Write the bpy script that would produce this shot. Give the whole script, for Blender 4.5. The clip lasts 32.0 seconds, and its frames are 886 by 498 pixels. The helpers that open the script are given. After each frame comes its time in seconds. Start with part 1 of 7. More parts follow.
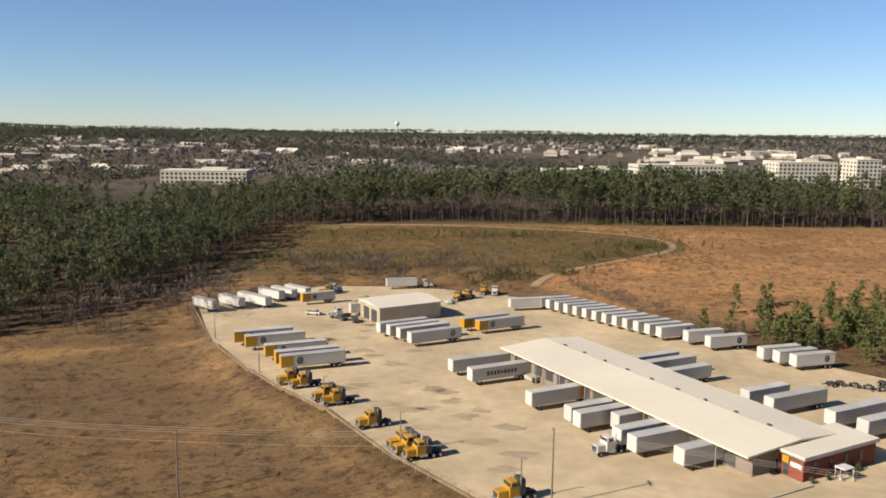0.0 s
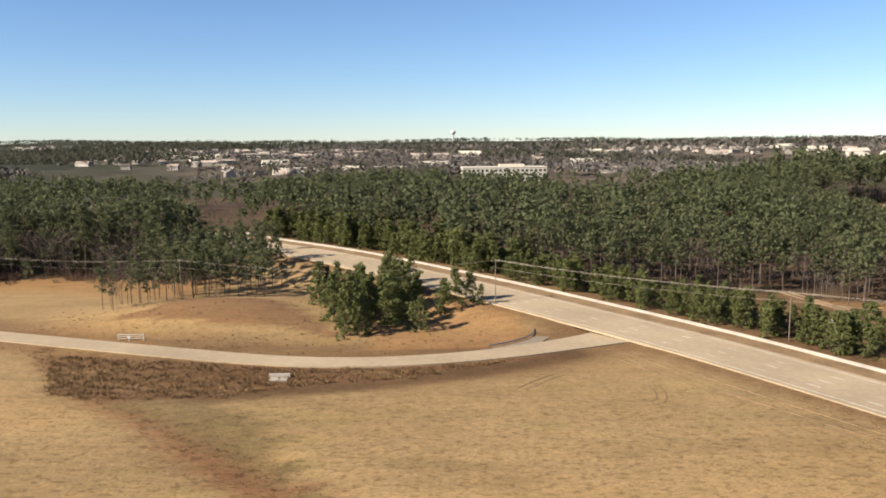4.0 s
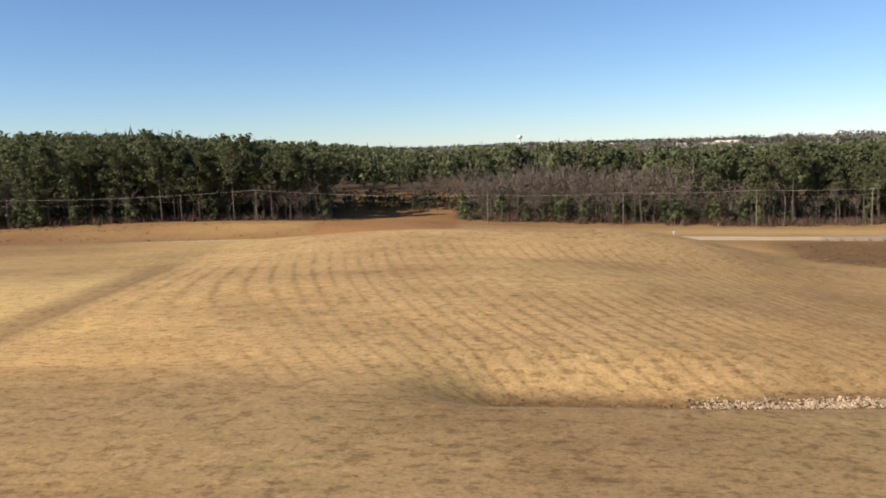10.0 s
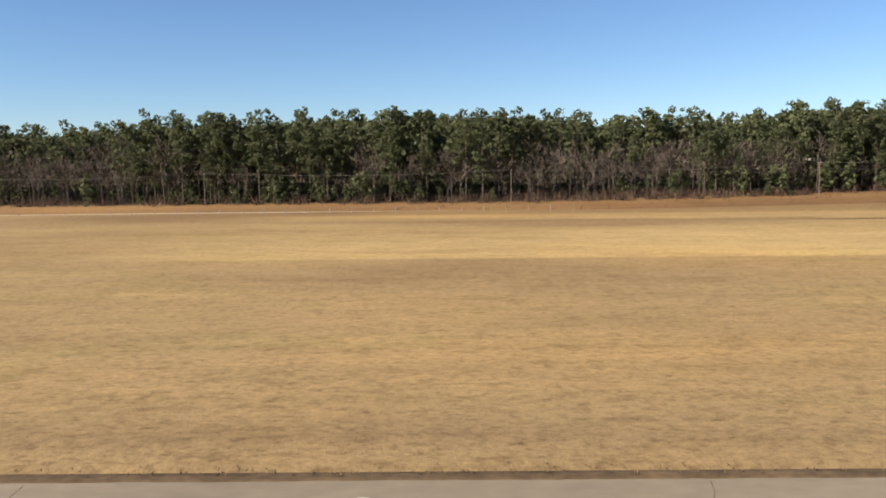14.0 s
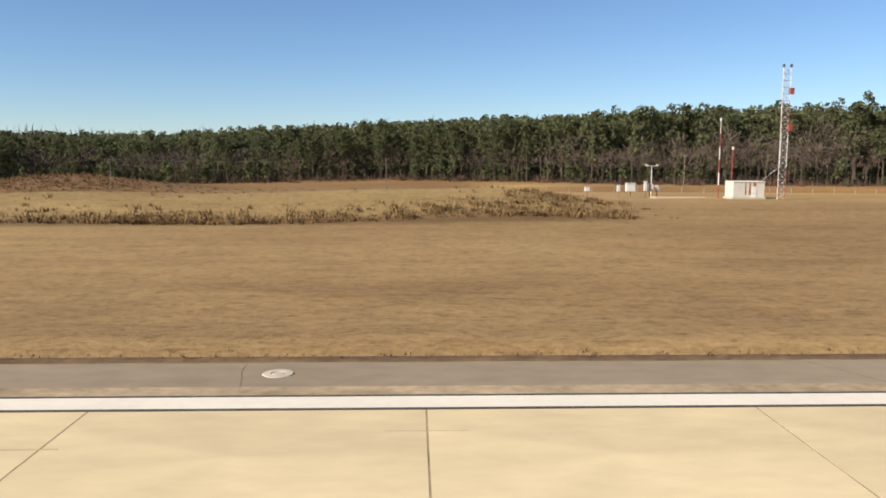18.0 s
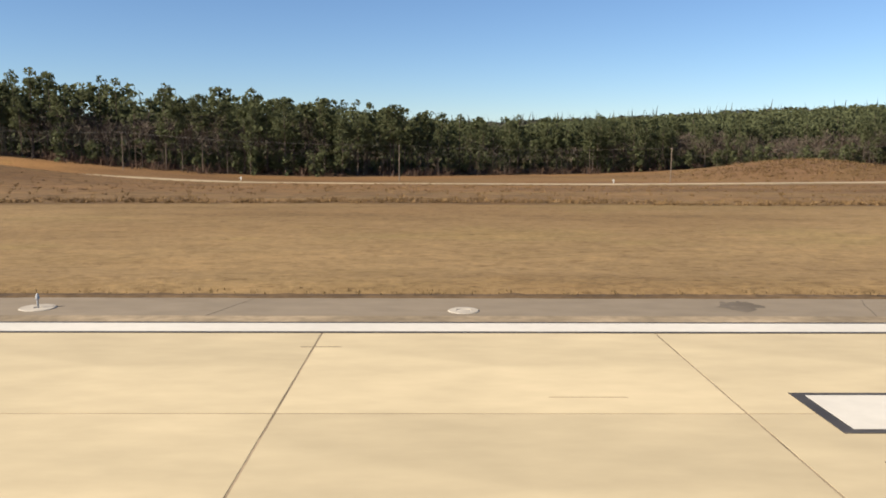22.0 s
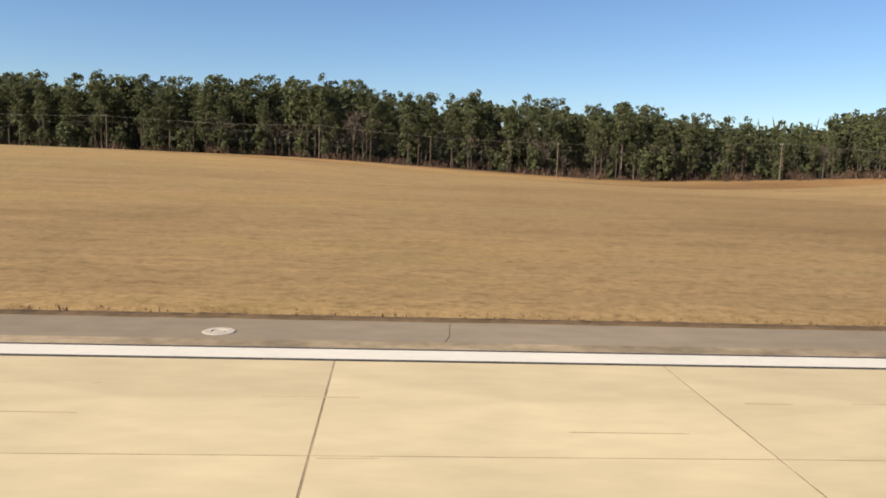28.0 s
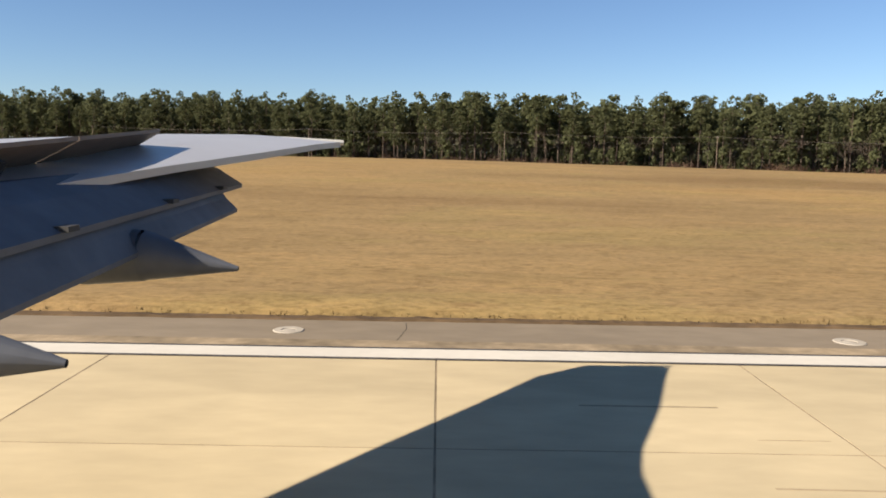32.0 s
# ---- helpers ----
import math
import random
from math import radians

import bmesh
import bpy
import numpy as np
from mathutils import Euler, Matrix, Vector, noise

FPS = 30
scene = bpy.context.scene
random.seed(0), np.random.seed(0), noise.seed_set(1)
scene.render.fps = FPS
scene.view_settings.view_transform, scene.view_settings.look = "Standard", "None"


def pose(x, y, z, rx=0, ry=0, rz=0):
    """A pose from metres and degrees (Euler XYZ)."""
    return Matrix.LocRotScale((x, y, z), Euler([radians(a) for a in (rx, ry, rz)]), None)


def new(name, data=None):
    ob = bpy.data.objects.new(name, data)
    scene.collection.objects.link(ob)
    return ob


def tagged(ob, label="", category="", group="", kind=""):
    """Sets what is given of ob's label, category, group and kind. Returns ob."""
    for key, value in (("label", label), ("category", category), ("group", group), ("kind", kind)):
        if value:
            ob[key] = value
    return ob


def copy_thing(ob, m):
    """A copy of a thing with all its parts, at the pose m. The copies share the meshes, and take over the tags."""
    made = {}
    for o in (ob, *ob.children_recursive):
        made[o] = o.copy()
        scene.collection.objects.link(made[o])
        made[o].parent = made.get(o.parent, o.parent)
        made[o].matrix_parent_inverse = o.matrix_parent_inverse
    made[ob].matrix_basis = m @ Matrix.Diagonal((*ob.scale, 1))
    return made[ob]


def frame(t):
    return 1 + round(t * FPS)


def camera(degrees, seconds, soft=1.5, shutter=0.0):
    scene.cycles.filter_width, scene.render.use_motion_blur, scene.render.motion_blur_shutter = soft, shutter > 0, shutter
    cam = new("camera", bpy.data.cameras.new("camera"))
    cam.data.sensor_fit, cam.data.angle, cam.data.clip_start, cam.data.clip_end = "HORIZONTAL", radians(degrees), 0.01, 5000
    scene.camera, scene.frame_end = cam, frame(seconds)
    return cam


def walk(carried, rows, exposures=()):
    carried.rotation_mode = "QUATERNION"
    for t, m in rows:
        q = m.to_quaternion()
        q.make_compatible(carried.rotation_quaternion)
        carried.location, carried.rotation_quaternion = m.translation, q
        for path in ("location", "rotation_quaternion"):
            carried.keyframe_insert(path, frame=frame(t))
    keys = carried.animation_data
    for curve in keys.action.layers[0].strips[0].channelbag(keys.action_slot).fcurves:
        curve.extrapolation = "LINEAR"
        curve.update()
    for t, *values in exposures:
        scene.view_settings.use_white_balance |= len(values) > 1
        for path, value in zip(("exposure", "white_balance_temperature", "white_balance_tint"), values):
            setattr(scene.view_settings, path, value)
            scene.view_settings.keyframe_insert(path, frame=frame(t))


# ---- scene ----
cam = camera(57.78, 32.0, soft=1.8)

# All plans below are in true metres; K brings them to the scale of the camera's rows.
K = 0.575
PATH = [
    (0.0, -23.211, -6.933, 31.641, 81.64, -0.66, -1.49),
    (0.5, -42.842, -6.614, 30.492, 80.83, -0.91, -1.50),
    (1.0, -62.477, -6.295, 29.341, 81.52, -0.79, -1.36),
    (1.5, -82.117, -5.976, 28.190, 82.33, -0.46, -1.19),
    (2.0, -101.758, -5.653, 27.050, 82.98, -0.20, -1.00),
    (2.5, -121.399, -5.338, 25.927, 83.58, -0.10, -0.65),
    (3.0, -141.034, -5.003, 24.830, 83.36, 0.05, -0.56),
    (3.5, -160.671, -4.699, 23.760, 82.88, 0.44, -0.38),
    (4.0, -180.313, -4.414, 22.709, 82.39, 0.50, -0.18),
    (4.5, -199.958, -4.134, 21.676, 81.67, 0.54, 0.00),
    (5.0, -219.604, -3.879, 20.657, 81.18, 0.69, 0.11),
    (5.5, -239.251, -3.649, 19.653, 80.85, 0.93, 0.15),
    (6.0, -258.898, -3.444, 18.663, 80.65, 1.19, 0.15),
    (6.5, -278.545, -3.264, 17.690, 80.63, 1.42, 0.13),
    (7.0, -298.192, -3.108, 16.732, 80.93, 1.56, 0.11),
    (7.5, -317.836, -2.969, 15.798, 81.85, 1.67, 0.08),
    (8.0, -337.474, -2.832, 14.899, 82.81, 1.76, 0.10),
    (8.5, -357.101, -2.679, 14.034, 83.35, 1.62, 0.27),
    (9.0, -376.722, -2.505, 13.178, 83.28, 1.08, 0.11),
    (9.5, -396.353, -2.279, 12.325, 82.97, 1.31, 0.40),
    (10.0, -415.993, -2.030, 11.488, 83.04, 1.68, 0.57),
    (10.5, -435.638, -1.769, 10.675, 83.19, 2.05, 0.75),
    (11.0, -455.289, -1.510, 9.890, 83.24, 1.91, 0.78),
    (11.5, -474.943, -1.257, 9.135, 82.93, 1.46, 0.78),
    (12.0, -494.602, -1.023, 8.411, 82.66, 1.11, 0.67),
    (12.5, -514.265, -0.811, 7.722, 83.17, 0.89, 0.74),
    (13.0, -533.932, -0.623, 7.066, 83.33, 0.89, 0.78),
    (13.5, -553.601, -0.463, 6.456, 83.49, 0.92, 0.87),
    (14.0, -573.274, -0.335, 5.848, 83.73, 0.82, 1.01),
    (14.5, -592.947, -0.244, 5.301, 83.05, 0.59, 0.12),
    (15.0, -612.630, -0.171, 4.866, 83.19, 0.13, -1.33),
    (15.5, -632.313, -0.113, 4.499, 83.83, -0.43, -2.88),
    (16.0, -651.994, -0.064, 4.209, 84.62, -0.90, -4.10),
    (16.5, -671.666, -0.017, 3.984, 85.02, -1.11, -4.52),
    (17.0, -691.323, 0.040, 3.893, 84.47, -0.91, -3.69),
    (17.5, -710.970, 0.092, 3.713, 83.78, -0.62, -2.75),
    (18.0, -730.595, 0.155, 3.573, 83.41, -0.23, -2.04),
    (18.5, -750.185, 0.154, 3.374, 82.86, 0.14, -1.14),
    (19.0, -769.697, 0.136, 3.147, 82.99, 0.70, -0.32),
    (19.5, -789.075, 0.127, 3.002, 83.60, 0.83, 0.56),
    (20.0, -808.264, 0.119, 3.001, 84.67, 0.58, 1.34),
    (20.5, -827.216, 0.015, 2.920, 85.41, 0.30, 1.82),
    (21.0, -845.875, -0.129, 2.805, 84.54, 0.09, 1.86),
    (21.5, -864.184, -0.222, 2.778, 83.49, 0.13, 1.39),
    (22.0, -882.131, -0.283, 2.774, 82.43, -0.21, -0.57),
    (22.5, -899.765, -0.324, 2.770, 82.37, -0.20, -1.68),
    (23.0, -917.100, -0.330, 2.764, 83.29, -0.43, -2.07),
    (23.5, -934.085, -0.257, 2.807, 83.80, -0.99, -2.05),
    (24.0, -950.698, -0.171, 2.822, 83.64, -1.24, -2.09),
    (24.5, -966.961, -0.080, 2.828, 83.33, -1.47, -2.66),
    (25.0, -982.907, -0.152, 2.863, 82.99, -1.69, -3.52),
    (25.5, -998.568, -0.274, 2.900, 83.03, -1.78, -4.06),
    (26.0, -1013.970, -0.400, 2.943, 83.40, -1.79, -4.18),
    (26.5, -1029.127, -0.365, 2.962, 83.14, -1.80, -4.11),
    (27.0, -1044.036, -0.208, 2.963, 82.90, -1.83, -4.04),
    (27.5, -1058.703, -0.018, 2.968, 82.88, -1.87, -3.87),
    (28.0, -1073.132, 0.163, 2.975, 83.02, -1.90, -3.53),
    (28.5, -1087.337, 0.279, 2.986, 83.19, -1.89, -2.95),
    (29.0, -1101.318, 0.342, 2.996, 83.14, -1.80, -2.00),
    (29.5, -1115.069, 0.254, 3.001, 83.09, -1.69, -1.43),
    (30.0, -1128.587, 0.069, 2.988, 83.24, -1.49, -1.11),
    (30.5, -1141.887, -0.002, 2.967, 83.11, -1.45, -1.05),
    (31.0, -1155.002, -0.063, 2.945, 83.05, -1.46, -1.00),
    (31.5, -1167.959, -0.092, 2.951, 83.16, -1.31, -0.72),
    (32.0, -1180.771, -0.120, 2.947, 83.33, -1.07, -0.26),
]
EXPOSURES = [(0.0, 0.95, 6450, 12), (1.0, 1.06, 6450, 12), (2.0, 1.28, 6450, 12), (3.5, 1.28, 6450, 12), (7.0, 1.17, 6450, 11), (9.0, 1.15, 6450, 11), (11.0, 1.20, 6450, 11), (14.5, 1.22, 6500, 10), (17.0, 1.15, 6600, 10), (26.0, 1.15, 6600, 10), (32.0, 1.15, 6800, 11)]
walk(cam, [(t, pose(*p)) for t, *p in PATH], EXPOSURES)

# ---- daylight: low winter sun from ahead of the aircraft, clear sky ----
SUN_AZ, SUN_EL = radians(25.0), radians(32.0)   # shadows run this way in plan
to_sun = Vector((-math.cos(SUN_AZ) * math.cos(SUN_EL), -math.sin(SUN_AZ) * math.cos(SUN_EL), math.sin(SUN_EL)))
world = bpy.data.worlds.new("sky")
scene.world = world
world.use_nodes = True
wn, wl = world.node_tree.nodes, world.node_tree.links
sky = wn.new("ShaderNodeTexSky")
sky.sky_type, sky.sun_disc = 'NISHITA', False
sky.sun_elevation, sky.sun_rotation = SUN_EL, math.atan2(to_sun.x, to_sun.y)
sky.altitude, sky.air_density, sky.dust_density, sky.ozone_density = 1000, 1.0, 0.0, 4.5
cool = wn.new("ShaderNodeMix")
cool.data_type, cool.blend_type = 'RGBA', 'MULTIPLY'
cool.inputs["Factor"].default_value, cool.inputs["B"].default_value = 1.0, (0.92, 0.975, 1.06, 1)
wl.new(sky.outputs[0], cool.inputs["A"])
wl.new(cool.outputs["Result"], wn["Background"].inputs[0])
wn["Background"].inputs[1].default_value = 0.054
sun_data = bpy.data.lights.new("sun", 'SUN')
sun_data.energy, sun_data.angle, sun_data.color = 5.0, radians(0.53), (1.0, 0.91, 0.78)
sun = new("sun", sun_data)
sun.matrix_world = Matrix.Translation((0, 0, 100)) @ to_sun.to_track_quat("Z", "Y").to_matrix().to_4x4()


# ---- materials ----
def nodes_of(name, rough=0.85, metal=0.0):
    m = bpy.data.materials.new(name)
    m.use_nodes = True
    nt = m.node_tree
    b = nt.nodes["Principled BSDF"]
    b.inputs["Roughness"].default_value, b.inputs["Metallic"].default_value = rough, metal
    return m, nt, b


def noise_node(nt, scale, detail=4.0, stretch=(1, 1, 1), rough=0.55):
    tc = nt.nodes.new("ShaderNodeTexCoord")
    mp = nt.nodes.new("ShaderNodeMapping")
    mp.inputs["Scale"].default_value = stretch
    n = nt.nodes.new("ShaderNodeTexNoise")
    n.inputs["Scale"].default_value, n.inputs["Detail"].default_value = scale, detail
    n.inputs["Roughness"].default_value = rough
    nt.links.new(tc.outputs["Object"], mp.inputs["Vector"])
    nt.links.new(mp.outputs["Vector"], n.inputs["Vector"])
    return n


def ramp_node(nt, src, stops):
    r = nt.nodes.new("ShaderNodeValToRGB")
    while len(r.color_ramp.elements) < len(stops):
        r.color_ramp.elements.new(0.5)
    for e, (p, c) in zip(r.color_ramp.elements, stops):
        e.position, e.color = p, (*c, 1) if len(c) == 3 else c
    nt.links.new(src, r.inputs[0])
    return r


def mix_node(nt, kind, fac, a, b):
    x = nt.nodes.new("ShaderNodeMix")
    x.data_type, x.blend_type = 'RGBA', kind
    for sock, v in ((x.inputs["Factor"], fac), (x.inputs["A"], a), (x.inputs["B"], b)):
        if isinstance(v, (int, float)):
            sock.default_value = v
        elif isinstance(v, tuple):
            sock.default_value = (*v, 1)
        else:
            nt.links.new(v, sock)
    return x.outputs["Result"]


def bump_node(nt, bsdf, height, strength, dist):
    bp = nt.nodes.new("ShaderNodeBump")
    bp.inputs["Strength"].default_value, bp.inputs["Distance"].default_value = strength, dist
    nt.links.new(height, bp.inputs["Height"])
    nt.links.new(bp.outputs[0], bsdf.inputs["Normal"])


def surface(name, color, rough=0.8, metal=0.0, big=0.05, small=1.2, spread=0.25, stretch=(1, 1, 1), bump=0.0, per_object=0.0, island=0.0):
    """A surface with stains at two scales, and a little change from piece to piece."""
    m, nt, b = nodes_of(name, rough, metal)
    n1, n2 = noise_node(nt, big, 4, stretch), noise_node(nt, small, 5, stretch)
    if rough >= 0.75:
        b.inputs["Specular IOR Level"].default_value = 0.15
    lo, hi = tuple(c * (1 - spread) for c in color), tuple(min(1, c * (1 + spread)) for c in color)
    c = ramp_node(nt, n1.outputs[0], [(0.3, lo), (0.7, hi)]).outputs[0]
    g = ramp_node(nt, n2.outputs[0], [(0.3, (1 - spread * 0.7,) * 3), (0.7, (1 + spread * 0.5,) * 3)]).outputs[0]
    c = mix_node(nt, 'MULTIPLY', 1.0, c, g)
    if per_object or island:
        src = nt.nodes.new("ShaderNodeObjectInfo").outputs["Random"] if per_object else nt.nodes.new("ShaderNodeNewGeometry").outputs["Random Per Island"]
        k = per_object or island
        c = mix_node(nt, 'MULTIPLY', 1.0, c, ramp_node(nt, src, [(0, (1 - k,) * 3), (1, (1 + k * 0.6,) * 3)]).outputs[0])
    nt.links.new(c, b.inputs["Base Color"])
    if bump:
        bump_node(nt, b, n2.outputs[0], 0.6, bump)
    return m


def ground_material():
    """Dry winter grass and soil; the plan's cover comes as a colour on the sheet, stripes where mown or raked."""
    m, nt, b = nodes_of("ground_cover", 0.95)
    b.inputs["Specular IOR Level"].default_value = 0.1
    at = nt.nodes.new("ShaderNodeAttribute")
    at.attribute_name = "cover"
    fu = nt.nodes.new("ShaderNodeAttribute")
    fu.attribute_name = "furrow"
    big = noise_node(nt, 0.018, 5, (0.6, 1, 1))
    mid = noise_node(nt, 0.30, 8, (0.45, 1, 1), 0.72)
    fine = noise_node(nt, 2.4, 8, (0.85, 1, 1), 0.75)
    tuft = noise_node(nt, 6.0, 3, (1, 1, 1), 0.7)
    c = mix_node(nt, 'MULTIPLY', 1.0, at.outputs["Color"], ramp_node(nt, big.outputs[0], [(0.3, (0.78, 0.74, 0.72)), (0.5, (1, 1, 1)), (0.72, (1.18, 1.12, 1.0))]).outputs[0])
    c = mix_node(nt, 'MULTIPLY', 0.45, c, ramp_node(nt, mid.outputs[0], [(0.3, (0.74, 0.76, 0.72)), (0.55, (1, 1, 1)), (0.75, (1.2, 1.14, 1.04))]).outputs[0])
    c = mix_node(nt, 'MULTIPLY', 1.0, c, ramp_node(nt, fine.outputs[0], [(0.34, (0.68, 0.65, 0.61)), (0.49, (0.98, 0.98, 0.98)), (0.66, (1.2, 1.17, 1.12))]).outputs[0])
    c = mix_node(nt, 'MULTIPLY', 0.35, c, ramp_node(nt, tuft.outputs[0], [(0.3, (0.6, 0.58, 0.55)), (0.55, (1, 1, 1)), (0.8, (1.3, 1.25, 1.2))]).outputs[0])
    clod = noise_node(nt, 1.3, 5, (0.8, 1, 1), 0.65)
    c = mix_node(nt, 'MULTIPLY', 0.5, c, ramp_node(nt, clod.outputs[0], [(0.34, (0.5, 0.45, 0.4)), (0.41, (1, 1, 1))]).outputs[0])
    blot = noise_node(nt, 0.055, 6, (0.45, 1, 1), 0.7)
    c = mix_node(nt, 'MULTIPLY', 0.55, c, ramp_node(nt, blot.outputs[0], [(0.36, (0.72, 0.70, 0.68)), (0.47, (0.98, 0.98, 0.98)), (0.55, (1, 1, 1)), (0.60, (0.93, 1.02, 0.90)), (0.70, (1.38, 1.34, 1.22))]).outputs[0])
    # rough land lies in drifts, and clods and tufts stand all over the fields
    ro, cl = nt.nodes.new("ShaderNodeAttribute"), nt.nodes.new("ShaderNodeAttribute")
    ro.attribute_name, cl.attribute_name = "rough", "clods"
    for where, scale, lo, hi, most, colour in ((ro, 0.045, .50, .62, .75, (1.42, 1.34, 1.22)), (ro, 0.11, .53, .64, .6, (.50, .50, .52)), (ro, 0.5, .52, .63, .55, (1.40, 1.34, 1.25)), (ro, 0.33, .52, .62, .85, (.42, .44, .46)),
                                               (cl, 1.0, .52, .60, .8, (.52, .49, .46)), (cl, 0.75, .54, .62, .6, (1.30, 1.27, 1.18)), (cl, 0.16, .48, .66, .6, (.74, .76, .70))):
        drift = noise_node(nt, scale, 8, (.6, 1, 1) if where is cl else (1, 1, 1), 0.68)
        share = nt.nodes.new("ShaderNodeMath")
        share.operation = 'MULTIPLY'
        nt.links.new(ramp_node(nt, drift.outputs[0], [(lo, (0, 0, 0)), (hi, (most, most, most))]).outputs[0], share.inputs[0])
        nt.links.new(where.outputs["Fac"], share.inputs[1])
        c = mix_node(nt, 'MULTIPLY', share.outputs[0], c, colour)
    mown = noise_node(nt, 0.24, 3, (0.03, 1, 1), 0.6)
    c = mix_node(nt, 'MULTIPLY', 0.42, c, ramp_node(nt, mown.outputs[0], [(0.32, (0.84, 0.83, 0.80)), (0.5, (1, 1, 1)), (0.7, (1.12, 1.11, 1.08))]).outputs[0])
    wv = nt.nodes.new("ShaderNodeTexWave")
    wv.wave_type, wv.bands_direction = 'BANDS', 'X'
    wv.inputs["Scale"].default_value, wv.inputs["Distortion"].default_value = 0.105, 2.6
    wv.inputs["Detail"].default_value, wv.inputs["Detail Scale"].default_value = 2.0, 0.12
    way = nt.nodes.new("ShaderNodeAttribute")
    way.attribute_name = "furrow_way"
    nt.links.new(way.outputs["Vector"], wv.inputs["Vector"])
    st = ramp_node(nt, wv.outputs["Fac"], [(0.0, (0.72, 0.68, 0.64)), (0.30, (1, 1, 1)), (1.0, (1.10, 1.07, 1.02))]).outputs[0]
    gap = noise_node(nt, 0.22, 5, (1, 0.5, 1), 0.7)
    worn = nt.nodes.new("ShaderNodeMath")
    worn.operation = 'MULTIPLY'
    nt.links.new(fu.outputs["Fac"], worn.inputs[0])
    nt.links.new(ramp_node(nt, gap.outputs[0], [(0.36, (0.2, 0.2, 0.2)), (0.54, (1, 1, 1))]).outputs[0], worn.inputs[1])
    c = mix_node(nt, 'MULTIPLY', worn.outputs[0], c, st)
    nt.links.new(c, b.inputs["Base Color"])
    ad = nt.nodes.new("ShaderNodeMath")
    ad.operation = 'ADD'
    nt.links.new(fine.outputs[0], ad.inputs[0])
    nt.links.new(tuft.outputs[0], ad.inputs[1])
    bump_node(nt, b, ad.outputs[0], 0.3, 0.06)
    return m


